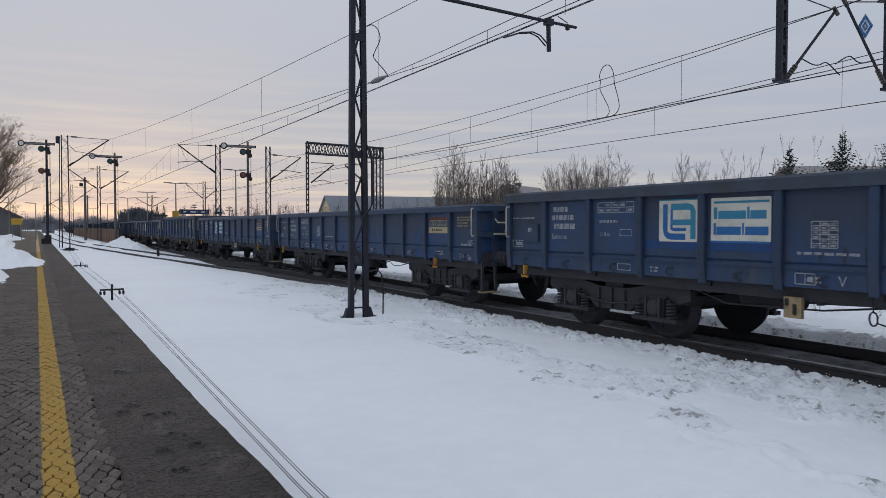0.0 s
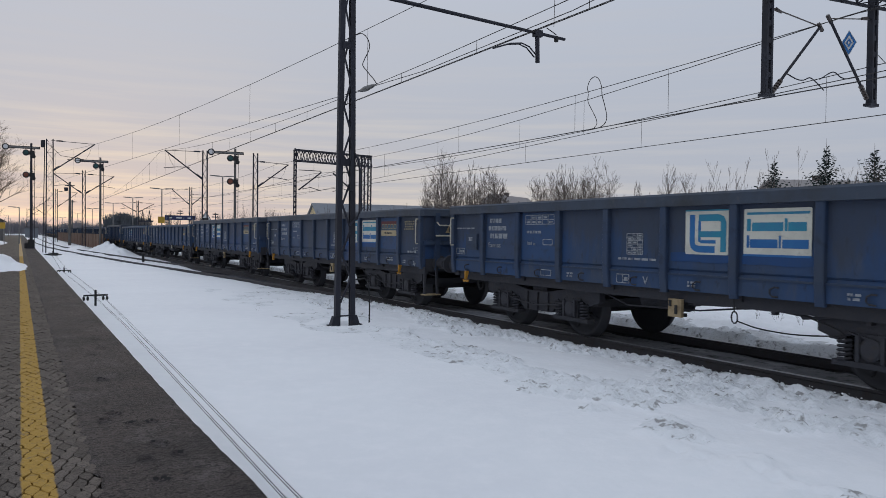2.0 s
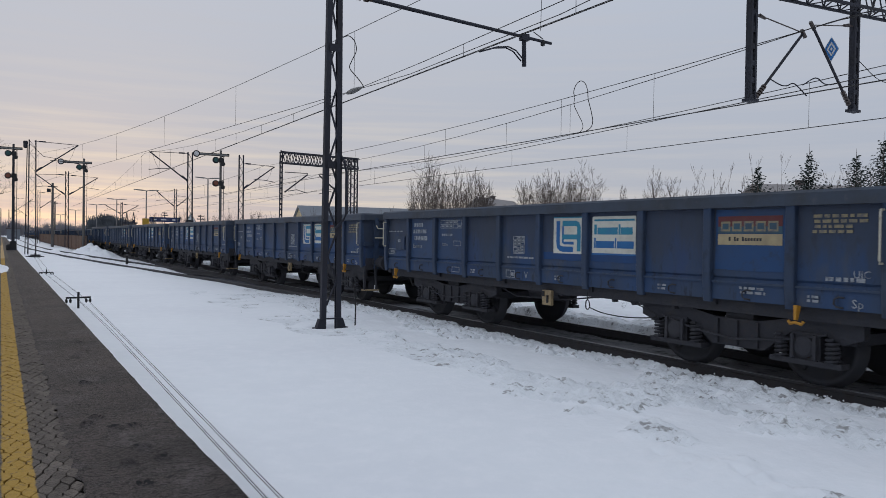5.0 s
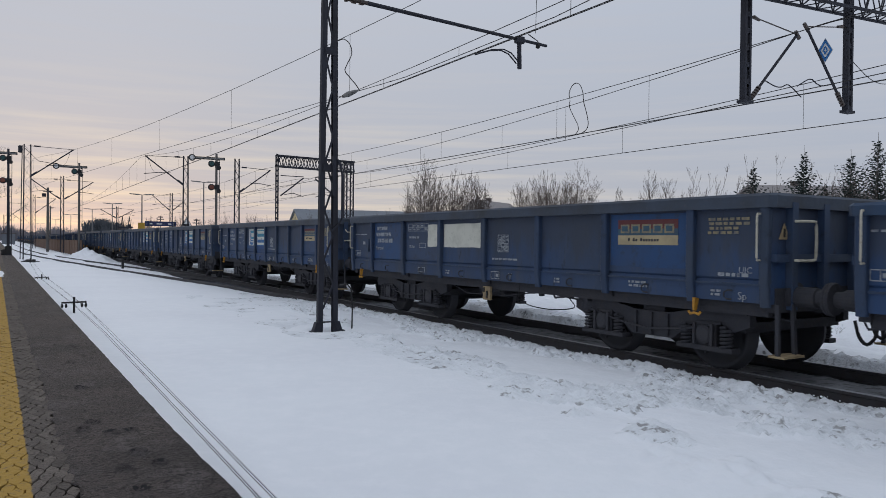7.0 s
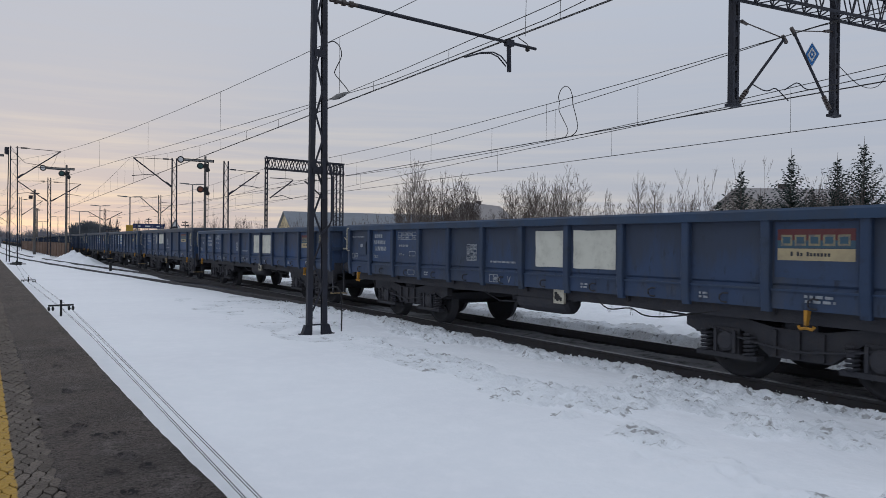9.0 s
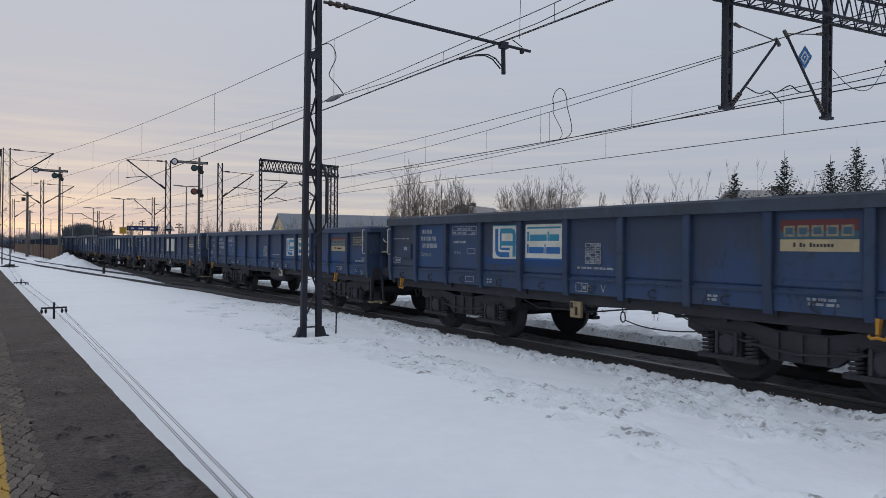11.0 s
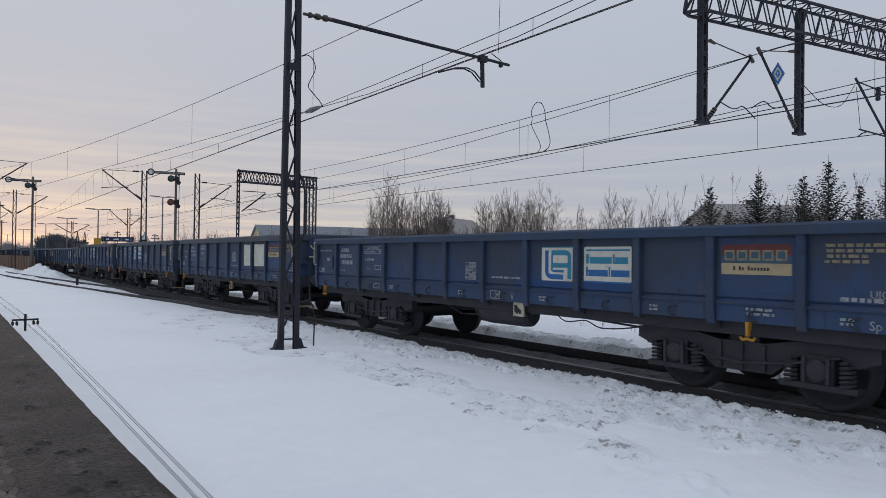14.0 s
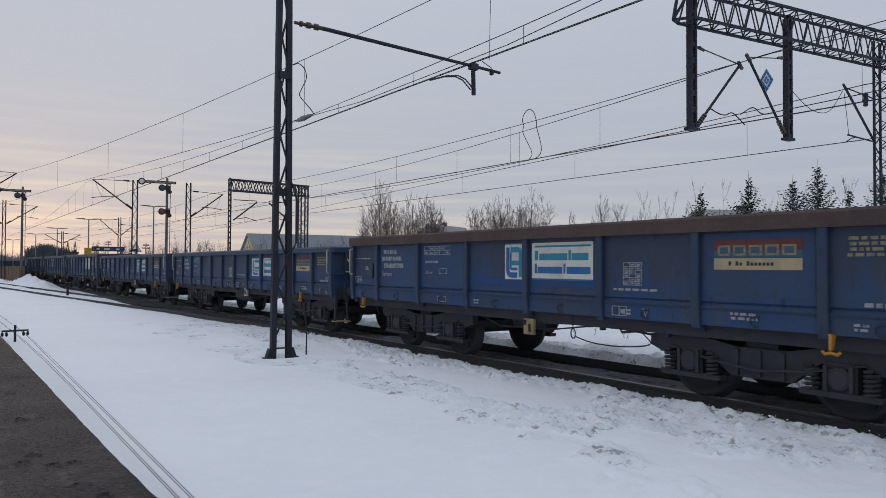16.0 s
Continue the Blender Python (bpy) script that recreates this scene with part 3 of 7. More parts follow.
def snow_pile(cx, cy, rx, ry, h, seed):
    bm = B()
    n = 46
    grid = []
    for j in range(n + 1):
        row = []
        for i in range(n + 1):
            u, v = 2 * i / n - 1, 2 * j / n - 1
            x, y = cx + rx * u * 1.25, cy + ry * v * 1.25
            d = math.hypot(u * 1.25, v * 1.25) + 0.30 * noise.noise((2.2 * u, 2.2 * v, seed)) + 0.12 * noise.noise((6 * u, 6 * v, seed))
            z = h * (1 - ramp(d, 0.15, 1.0)) * (1 + 0.4 * noise.noise((4 * u, 4 * v, seed + 3)) + 0.2 * noise.noise((11 * u, 11 * v, seed)))
            row.append(bm.verts.new((x, y, PLATFORM_Z - 0.03 + z)))
        grid.append(row)
    for j in range(n):
        for i in range(n):
            bm.faces.new((grid[j][i], grid[j][i + 1], grid[j + 1][i + 1], grid[j + 1][i])).smooth = True
    tagged(part("snow_pile", bm, SNOW), "lumpy pile of shovelled snow on the platform", "snow pile", "snow piles on the platform", "stuff")


snow_pile(-1.15, 33.2, 1.55, 6.2, 0.50, 1)
snow_pile(-1.75, 23.0, 1.25, 3.6, 0.42, 5)
snow_pile(-3.6, 40, 2.2, 9, 0.55, 7)
snow_pile(-2.6, 62, 1.7, 14, 0.45, 9)
snow_pile(-2.9, 95, 1.9, 18, 0.45, 14)


def snow_chunks():
    """Crumbs and clods of snow thrown over the bank."""
    rnd = random.Random(12)
    bm = B()
    for k in range(3200):
        y = 2.5 + 18 * rnd.random() ** 1.25
        x = 7.55 - 2.2 * abs(rnd.gauss(0, 0.42))
        if not 4.2 < x < bed_edge(y):
            continue
        if trodden(x, y) < rnd.uniform(0.1, 0.7):
            continue
        r = 0.004 + 0.016 * rnd.random() ** 3
        c = Vector((x, y, snow_height(x, y) + r * 0.1))
        vs = [bm.verts.new(c + Vector((a * r * rnd.uniform(0.6, 1.5), b * r * rnd.uniform(0.6, 1.5), d * r * rnd.uniform(0.5, 1.0)))) for a, b, d in ((1, 0, 0), (0.3, 1, 0.1), (-1, 0.3, 0), (-0.2, -1, 0), (0, 0, 1), (0.1, 0, -1))]
        for a, b in ((0, 1), (1, 2), (2, 3), (3, 0)):
            bm.faces.new((vs[a], vs[b], vs[4]))
            bm.faces.new((vs[b], vs[a], vs[5]))
    tagged(part("snow_clods", bm, SNOW), "loose clods of snow on the churned bank", "snow", kind="stuff")


snow_chunks()


# ---- wagons ----
SPEED = 12.99
WHEEL_R = 0.46
HALF = 1.34          # half width over the posts
SILL, RIM_H = 0.90, 0.165
WHEELSETS = []


def spring_mesh():
    bm = B()
    tube(bm, [(0.070 * math.cos(k * 0.9), 0.070 * math.sin(k * 0.9), 0.0068 * k) for k in range(40)], 0.019, 4)
    return bm


def make_bogie(wagon, y):
    bogie = new("bogie")
    bogie.parent = wagon
    bogie.matrix_basis = pose(0, y, 0)
    bogie.empty_display_size = 0.1
    bm = B()
    box(bm, -1.02, 1.02, -0.19, 0.19, 0.46, 0.74)
    part("bolster", bm, SOOT, bogie)
    bm = B()
    box(bm, -0.3, 0.3, -0.3, 0.3, 0.742, 0.86)
    part("centre_pivot", bm, SOOT, bogie)
    bm = B()
    box(bm, -1.0, 1.0, -0.05, 0.05, 0.52, 0.64)
    beam = part("end_beam", bm, SOOT, bogie)
    beam.matrix_basis = pose(0, -1.37, 0)
    share(beam, "end_beam", bogie, pose(0, 1.37, 0))
    # side frame: a bellied beam, deep at mid and cranked over the axle boxes
    shape = [(-1.52, 0.60), (-1.30, 0.52), (-1.12, 0.60), (-0.70, 0.60), (-0.52, 0.46), (-0.36, 0.34), (0.36, 0.34), (0.52, 0.46), (0.70, 0.60), (1.12, 0.60), (1.30, 0.52), (1.52, 0.60), (1.52, 0.74), (1.15, 0.78), (0.62, 0.74), (0.3, 0.68), (-0.3, 0.68), (-0.62, 0.74), (-1.15, 0.78), (-1.52, 0.74)]
    frames = []
    for s in (-1, 1):
        bm = B()
        rows = [[bm.verts.new((s * x, a, b)) for a, b in shape] for x in (0.94, 1.06)]
        n = len(shape)
        for i in range(n):
            j = (i + 1) % n
            bm.faces.new((rows[0][i], rows[0][j], rows[1][j], rows[1][i]))
        bm.faces.new(rows[0])
        bm.faces.new(rows[1][::-1])
        for yy in (-0.28, 0.0, 0.28):
            bar(bm, (s * 1.07, yy, 0.36), (s * 1.07, yy, 0.66), 0.025)
        frames.append(part("side_frame", finish(bm), SOOT, bogie))
    axle_box = spring = None
    for yy in (-0.9, 0.9):
        bm = B()
        for s in (-1, 1):
            lathe(bm, [(s * 0.69, 0.40), (s * 0.70, 0.50), (s * 0.715, 0.50), (s * 0.72, 0.465), (s * 0.83, 0.455), (s * 0.835, 0.40), (s * 0.80, 0.38), (s * 0.79, 0.16), (s * 0.86, 0.11), (s * 1.0, 0.08)], "x", 32)
            for a in range(4):
                c, q = math.cos(a * math.pi / 2 + 0.4), math.sin(a * math.pi / 2 + 0.4)
                bar(bm, (s * 0.80, 0.16 * c, 0.16 * q), (s * 0.80, 0.36 * c, 0.36 * q), 0.018)
        lathe(bm, [(-0.72, 0.085), (0.72, 0.085)], "x", 14)
        w = part("wheelset", bm, WHEEL, bogie)
        w.matrix_basis = pose(0, yy, WHEEL_R)
        for f in w.data.polygons:
            f.use_smooth = len(f.vertices) == 4
        for s in (-1, 1):
            if axle_box is None:
                bm = B()
                box(bm, -0.07, 0.09, -0.17, 0.17, 0.30, 0.62)
                box(bm, -0.04, 0.12, -0.42, 0.42, 0.26, 0.32)
                lathe(bm, [(0.09, 0.125), (0.13, 0.12), (0.145, 0.09)], "x", 14, at=(0, 0, 0.46))
                for c in (-1, 1):
                    box(bm, 0.12, 0.15, c * 0.13 - 0.02, c * 0.13 + 0.02, 0.33, 0.60)
                axle_box = part("axle_box", bm, SOOT, bogie)
                axle_box.matrix_basis = pose(s * 1.0, yy, 0, 0, 0, 0 if s > 0 else 180)
            else:
                share(axle_box, "axle_box", bogie, pose(s * 1.0, yy, 0, 0, 0, 0 if s > 0 else 180))
            for c in (-1, 1):
                m = pose(s * 1.07, yy + c * 0.30, 0.31)
                if spring is None:
                    spring = part("spring", spring_mesh(), SOOT, bogie)
                    spring.matrix_basis = m
                else:
                    share(spring, "spring", bogie, m)
    for s in (-1, 1):
        bm = B()
        tube(bm, [(s * 1.1, -1.15, 0.62), (s * 1.12, -0.6, 0.50), (s * 1.12, 0, 0.44), (s * 1.12, 0.6, 0.50), (s * 1.1, 1.15, 0.62)], 0.016)
        part("brake_rod", bm, SOOT, bogie)
    return bogie


def make_wagon(name, panels, top, rim_mat, rim_h, label, loose=0):
    """panels: lengths from the far end to the near one. The origin lies on the rails under the middle."""
    L = sum(panels)
    wagon = thing(name, label, "freight wagon", group="wagons of the freight train")
    cuts = [L / 2]
    for p in panels:
        cuts.append(cuts[-1] - p)
    face = HALF - 0.075
    fold = SILL + 0.235
    for s in (-1, 1):
        bm = B()
        # pressed sheet: upper field, a crease and a lower flap standing proud
        prof = [(face - 0.05, SILL + 0.02), (face - 0.05, top - 0.02), (face, top - 0.02), (face, fold + 0.07), (face - 0.022, fold + 0.045), (face + 0.012, fold), (face + 0.012, SILL + 0.02)]
        rows = [[bm.verts.new((s * x, y, z)) for x, z in prof] for y in (L / 2, -L / 2)]
        for i in range(len(prof)):
            j = (i + 1) % len(prof)
            bm.faces.new((rows[0][i], rows[0][j], rows[1][j], rows[1][i])).material_index = 1 if i == 0 else 0
        bm.faces.new(rows[0])
        bm.faces.new(rows[1][::-1])
        part("side_wall", finish(bm), [BLUE, INNER], wagon)
    for s in (-1, 1):
        bm = B()
        y0 = s * (L / 2)
        box(bm, -face + 0.05, face - 0.05, min(y0, y0 - s * 0.05), max(y0, y0 - s * 0.05), SILL + 0.02, top - 0.02)
        part("end_wall", bm, BLUE, wagon)
        for x in (-0.95, -0.32, 0.32, 0.95):
            bm = B()
            box(bm, x - 0.055, x + 0.055, min(y0, y0 + s * 0.085), max(y0, y0 + s * 0.085), SILL - 0.05, top - 0.1)
            part("end_post", bm, BLUEP, wagon)
        bm = B()
        box(bm, -face, face, min(y0, y0 + s * 0.06), max(y0, y0 + s * 0.06), SILL + 0.50, SILL + 0.59)
        part("end_rail", bm, BLUEP, wagon)
    # top rim: hollow box section round the opening, with a rolled outer edge
    bm = B()
    o, i_ = HALF + 0.015, HALF - 0.14
    rim = [(o, top - rim_h), (o + 0.006, top - 0.03), (o - 0.02, top), (i_, top), (i_, top - rim_h)]
    loops = []
    for w, z in rim:
        e = L / 2 + (w - HALF) + 0.06
        k = 0.06
        loops.append([bm.verts.new(v) for v in ((-w + k, e, z), (w - k, e, z), (w, e - k, z), (w, -e + k, z), (w - k, -e, z), (-w + k, -e, z), (-w, -e + k, z), (-w, e - k, z))])
    for a in range(5):
        b = (a + 1) % 5
        for c in range(8):
            d = (c + 1) % 8
            bm.faces.new((loops[a][c], loops[a][d], loops[b][d], loops[b][c]))
    part("top_rim", finish(bm), rim_mat, wagon)
    bm = B()
    box(bm, -face + 0.04, face - 0.04, -L / 2 + 0.04, L / 2 - 0.04, 1.0, 1.06)
    part("floor", bm, INNER, wagon)
    # solebars and centre sill
    bm = B()
    for s in (-1, 1):
        box(bm, s * 1.12 - 0.04, s * 1.12 + 0.04, -L / 2 + 0.1, L / 2 - 0.1, SILL - 0.14, SILL + 0.06)
    box(bm, -0.24, 0.24, -L / 2 - 0.02, L / 2 + 0.02, 0.78, 1.0)
    for s in (-1, 1):
        box(bm, -1.205, 1.205, s * (L / 2 - 0.045) - 0.06, s * (L / 2 - 0.045) + 0.06, SILL - 0.08, SILL + 0.20)
    for y in cuts[2:-2:2]:
        box(bm, -1.2, 1.2, y - 0.05, y + 0.05, 0.84, 1.0)
    part("underframe", bm, SOOT, wagon)
    # posts
    post = hook = None
    for s in (-1, 1):
        for k, y in enumerate(cuts):
            y = y - 0.06 if k == 0 else y + 0.06 if k == len(cuts) - 1 else y
            turn = pose(0, y, 0, 0, 0, 0 if s > 0 else 180)
            if post is None:
                bm = B()
                w, d = 0.056, HALF
                prof = [(face - 0.01, -w), (d - 0.012, -w), (d, -w + 0.014), (d, w - 0.014), (d - 0.012, w), (face - 0.01, w)]
                rows = []
                for z, pull in ((SILL - 0.02, 0.03), (SILL + 0.24, 0.0), (top - rim_h + 0.005, 0.0)):
                    rows.append([bm.verts.new((x - pull if x > face else x, yy, z)) for x, yy in prof])
                for r0, r1 in zip(rows, rows[1:]):
                    for i in range(6):
                        j = (i + 1) % 6
                        bm.faces.new((r0[i], r0[j], r1[j], r1[i]))
                bm.faces.new(rows[0])
                bm.faces.new(rows[-1])
                post = part("post", finish(bm), BLUEP, wagon)
                post.matrix_basis = turn
            else:
                share(post, "post", wagon, turn)
        for a, b in zip(cuts, cuts[1:]) if s < 0 else ():
            y = (a + b) / 2
            turn = pose(s * (face + 0.012), y, SILL + 0.10, 0, 0, 0 if s > 0 else 180)
            if hook is None:
                bm = B()
                tube(bm, [(0.012, 0.05, 0.05), (0.03, 0.0, 0.055), (0.035, -0.045, 0.03), (0.035, -0.05, -0.02), (0.03, -0.02, -0.05), (0.012, 0.04, -0.055)], 0.011)
                hook = part("lashing_hook", bm, SOOT, wagon)
                hook.matrix_basis = turn
            else:
                share(hook, "lashing_hook", wagon, turn)
    # lower rope rail between posts
    for s in (-1, 1):
        bm = B()
        bar(bm, (s * (face + 0.02), -L / 2 + 0.1, fold - 0.005), (s * (face + 0.02), L / 2 - 0.1, fold - 0.005), 0.012)
        part("crease_rail", bm, BLUEP, wagon)
    # jacking brackets, yellow
    br = None
    for s in (-1, 1):
        for e in (-1, 1):
            m = pose(s * (HALF - 0.03), (L / 2 - 0.57 if e > 0 else -L / 2 + (1.0 if L < 12 else 1.69)), SILL, 0, 0, 0 if s > 0 else 180)
            if br is None:
                bm = B()
                bar(bm, (0.0, 0, 0.03), (0.02, 0, -0.13), 0.040, 0.02, taper=0.6)
                tube(bm, [(0.02, -0.09, -0.14), (0.02, -0.065, -0.17), (0.02, 0, -0.155), (0.02, 0.065, -0.17), (0.02, 0.09, -0.14)], 0.018)
                br = part("pull_hook", bm, YELLOWM, wagon, "yellow pull hook")
                br.matrix_basis = m
            else:
                share(br, "pull_hook", wagon, m, "yellow pull hook")
    # buffers, coupling, hoses, steps, handrails at the two ends
    buf = step = rail = hose = coup = None
    for e in (-1, 1):
        rz = 0 if e > 0 else 180
        for x in (-0.875, 0.875):
            m = pose(x, e * (L / 2 + 0.02), 1.0, 0, 0, rz)
            if buf is None:
                bm = B()
                lathe(bm, [(0, 0.17), (0.05, 0.17), (0.06, 0.12), (0.30, 0.115), (0.31, 0.09), (0.44, 0.09), (0.45, 0.17), (0.475, 0.19), (0.50, 0.18), (0.515, 0.08)], "y", 18)
                buf = part("buffer", bm, SOOT, wagon)
                buf.matrix_basis = m
            else:
                share(buf, "buffer", wagon, m)
        m = pose(0, e * L / 2, 0.98, 0, 0, rz)
        if coup is None:
            bm = B()
            tube(bm, [(0, 0, 0.02), (0, 0.25, 0.02), (0, 0.34, -0.03), (0, 0.33, -0.10), (0, 0.26, -0.10)], 0.045, 6)
            tube(bm, [(-0.08, 0.2, 0), (-0.09, 0.4, -0.05), (0, 0.56, -0.06), (0.09, 0.4, -0.05), (0.08, 0.2, 0)], 0.022)
            coup = part("screw_coupling", bm, SOOT, wagon)
            coup.matrix_basis = m
        else:
            share(coup, "screw_coupling", wagon, m)
        for x in (-0.36 * e,):
            m = pose(x, e * L / 2, 0.86, 0, 0, rz)
            if hose is None:
                bm = B()
                tube(bm, smooth_line([(0, 0.0, 0.05), (0, 0.16, 0.04), (0, 0.24, -0.08), (0, 0.28, -0.28), (0, 0.37, -0.38), (0, 0.46, -0.30), (0, 0.51, -0.12)], 3), 0.021, 6)
                hose = part("brake_hose", bm, BLACKP, wagon)
                hose.matrix_basis = m
            else:
                share(hose, "brake_hose", wagon, m)
        for s in (-1, 1):
            m = pose(s * 1.12, e * (L / 2 - 0.02), 0, 0, 0, rz)
            if e < 0 and step is None:
                bm = B()
                bar(bm, (-0.14, 0.1, 0.92), (-0.16, 0.12, 0.34), 0.022)
                bar(bm, (0.14, 0.1, 0.92), (0.16, 0.12, 0.34), 0.022)
                step = part("step_hanger", bm, SOOT, wagon)
                step.matrix_basis = m
                bm = B()
                box(bm, -0.19, 0.19, 0.02, 0.22, 0.325, 0.35)
                tread = part("step", bm, OCHRE, wagon, "worn ochre step")
                tread.matrix_basis = m
            elif e < 0:
                share(step, "step_hanger", wagon, m)
                share(tread, "step", wagon, m, "worn ochre step")
            m2 = pose(s * HALF, e * (L / 2 - 0.10), SILL + 0.52, 0, 0, 0 if s > 0 else 180)
            m3 = pose(s * 0.78, e * (L / 2 + 0.03), SILL + (0.92 if top > 2.1 else 0.78), 0, 0, rz)
            if rail is None:
                bm = B()
                tube(bm, [(-0.02, 0.0, 0), (0.05, 0.0, 0.0), (0.06, 0, 0.03), (0.06, 0, 0.50), (0.05, 0, 0.53), (-0.02, 0, 0.53)], 0.013, 6)
                rail = part("grab_rail", bm, CREAM, wagon, "cream painted grab rail")
                rail.matrix_basis = m2
                bm = B()
                if len(panels) == 8:
                    tube(bm, smooth_line([(0.16, 0.0, 0.05), (0.16, 0.10, 0.05), (-0.10, 0.10, 0.05), (-0.16, 0.10, 0.0), (-0.16, 0.10, -0.34), (-0.10, 0.10, -0.40), (0.16, 0.10, -0.40), (0.16, 0.0, -0.40)], 2), 0.018, 6)
                else:
                    tube(bm, [(-0.20, 0.0, 0.11), (-0.17, 0.12, 0.0), (0.17, 0.12, 0.0), (0.20, 0.0, 0.11)], 0.016, 6)
                    bar(bm, (-0.2, 0.09, -0.22), (0.24, 0.09, -0.22), 0.016)
                grip = part("end_handle", bm, CREAM, wagon, "cream painted end handle")
                grip.matrix_basis = m3
            else:
                share(rail, "grab_rail", wagon, m2, "cream painted grab rail")
                share(grip, "end_handle", wagon, m3, "cream painted end handle")
    # warning triangles on the end walls, shunting levers and pipes under the headstocks
    sign = pipe = None
    for e in (-1, 1):
        for s in (-1, 1):
            m = pose(s * (1.06 if len(panels) == 8 else 0.62), e * (L / 2 + 0.012), SILL + (0.84 if top > 2.1 else 0.66), 0, 0, 0 if e > 0 else 180)
            if sign is None:
                bm = B()
                v = [bm.verts.new(p) for p in ((-0.10, 0, -0.08), (0.10, 0, -0.08), (0, 0, 0.11), (-0.10, 0.006, -0.08), (0.10, 0.006, -0.08), (0, 0.006, 0.11))]
                for f in ((0, 1, 4, 3), (1, 2, 5, 4), (2, 0, 3, 5), (3, 4, 5), (2, 1, 0)):
                    bm.faces.new([v[q] for q in f])
                box(bm, -0.018, 0.018, 0.006, 0.009, -0.055, 0.045, 1)
                sign = part("warning_triangle", finish(bm), [OCHRE, BLACKP], wagon, "small faded yellow warning triangle")
                sign.matrix_basis = m
            else:
                share(sign, "warning_triangle", wagon, m, "small faded yellow warning triangle")
            m = pose(s * 0.95, e * L / 2, 0.86, 0, 0, 0 if e > 0 else 180)
            if pipe is None:
                bm = B()
                tube(bm, [(0.0, -0.30, 0.0), (0.0, -0.28, -0.10), (0.0, 0.05, -0.14), (0.0, 0.10, -0.04)], 0.014)
                pipe = part("brake_pipe", bm, SOOT, wagon)
                pipe.matrix_basis = m
            else:
                share(pipe, "brake_pipe", wagon, m)
    # brake gear between the bogies
    bm = B()
    lathe(bm, [(-0.42, 0.05), (-0.40, 0.16), (0.40, 0.16), (0.42, 0.05)], "y", 16, at=(-0.55, 0.6, 0.72))
    part("air_tank", bm, SOOT, wagon)
    bm = B()
    lathe(bm, [(-0.2, 0.05), (-0.18, 0.13), (0.18, 0.13), (0.2, 0.05)], "y", 14, at=(0.35, -0.4, 0.72))
    part("brake_cylinder", bm, SOOT, wagon)
    bm = B()
    for x in (-0.95, 0.25):
        tube(bm, [(x, L / 2 - 3.4, 0.70), (x, 1.0, 0.80), (x, -1.0, 0.80), (x, -L / 2 + 3.4, 0.70)], 0.016)
    tube(bm, [(-1.05, 1.6, 0.82), (-1.05, 0.9, 0.62), (-1.05, -0.4, 0.66), (-1.05, -1.6, 0.82)], 0.012)
    for y in (-1.1, 1.15):
        box(bm, -1.1, 1.1, y - 0.03, y + 0.03, 0.74, 0.86)
    part("brake_rod", bm, SOOT, wagon)
    if L < 13:
        bm = B()
        yp = L / 2 - 5.75
        box(bm, -1.24, -1.19, yp + 0.02, yp + 0.24, 0.56, 0.80)
        for q in (0, 1):
            box(bm, -1.255, -1.24, yp + 0.08 + 0.10 * q, yp + 0.12 + 0.10 * q, 0.60 + 0.1 * q, 0.72 + 0.06 * q, 1)
        part("brake_changeover_plate", bm, [OCHRE, BLACKP], wagon, "faded ochre brake changeover plate")
        bm = B()
        ye = -L / 2 + 3.5
        tube(bm, [(-1.12, yp, 0.74), (-1.13, yp - 1.1, 0.79), (-1.12, yp - 1.9, 0.83)], 0.014)
        tube(bm, [(-1.12, yp - 1.5, 0.86), (-1.13, yp - 1.62, 0.72), (-1.12, yp - 2.2, 0.80)], 0.018)
        for q in (0.12, 1.25, 2.35):
            box(bm, -1.14, -1.06, yp - q - 0.025, yp - q + 0.025, 0.72, 0.87)
        part("brake_linkage", bm, SOOT, wagon)
        bm = B()
        ring = [(-1.16, yp - 0.74 + 0.045 * math.cos(k), 0.64 + 0.075 * math.sin(k)) for k in [0.7 * q for q in range(10)]]
        tube(bm, ring, 0.010)
        tube(bm, [(-1.16, yp - 0.72, 0.90), (-1.16, yp - 0.74, 0.70)], 0.008)
        tube(bm, smooth_line([(-1.16, yp - 0.78, 0.60), (-1.16, yp - 1.1, 0.54), (-1.16, yp - 1.6, 0.53), (-1.16, yp - 2.1, 0.60), (-1.16, max(ye, yp - 2.5), 0.74)], 4), 0.009)
        part("release_cable", bm, BLACKP, wagon, "thin black cable hanging from an iron ring")
    else:
        bm = B()
        box(bm, -1.24, -1.20, L / 2 - 7.54, L / 2 - 7.30, 0.70, 0.95)
        for q in range(4):
            box(bm, -1.246, -1.24, L / 2 - 7.49 + 0.035 * q, L / 2 - 7.45 + 0.04 * q, 0.74 + 0.02 * (q % 2), 0.80 + 0.025 * q, 1)
        part("brake_changeover_plate", bm, [CREAM, BLACKP], wagon, "faded cream brake changeover plate")
        bm = B()
        tube(bm, smooth_line([(-1.15, L / 2 - 8.1, 0.86), (-1.17, L / 2 - 8.4, 0.70), (-1.16, L / 2 - 8.8, 0.74), (-1.17, L / 2 - 9.1, 0.66), (-1.16, L / 2 - 9.6, 0.70), (-1.15, L / 2 - 10.4, 0.86)], 4), 0.010)
        part("brake_hose", bm, BLACKP, wagon, "thin black cable sagging under the sill")
        bm = B()
        lathe(bm, [(-0.66, 0.05), (-0.64, 0.13), (-0.58, 0.175), (-0.4, 0.19), (0.4, 0.19), (0.58, 0.175), (0.64, 0.13), (0.66, 0.05)], "y", 18, at=(-0.96, L / 2 - 6.84, 0.70))
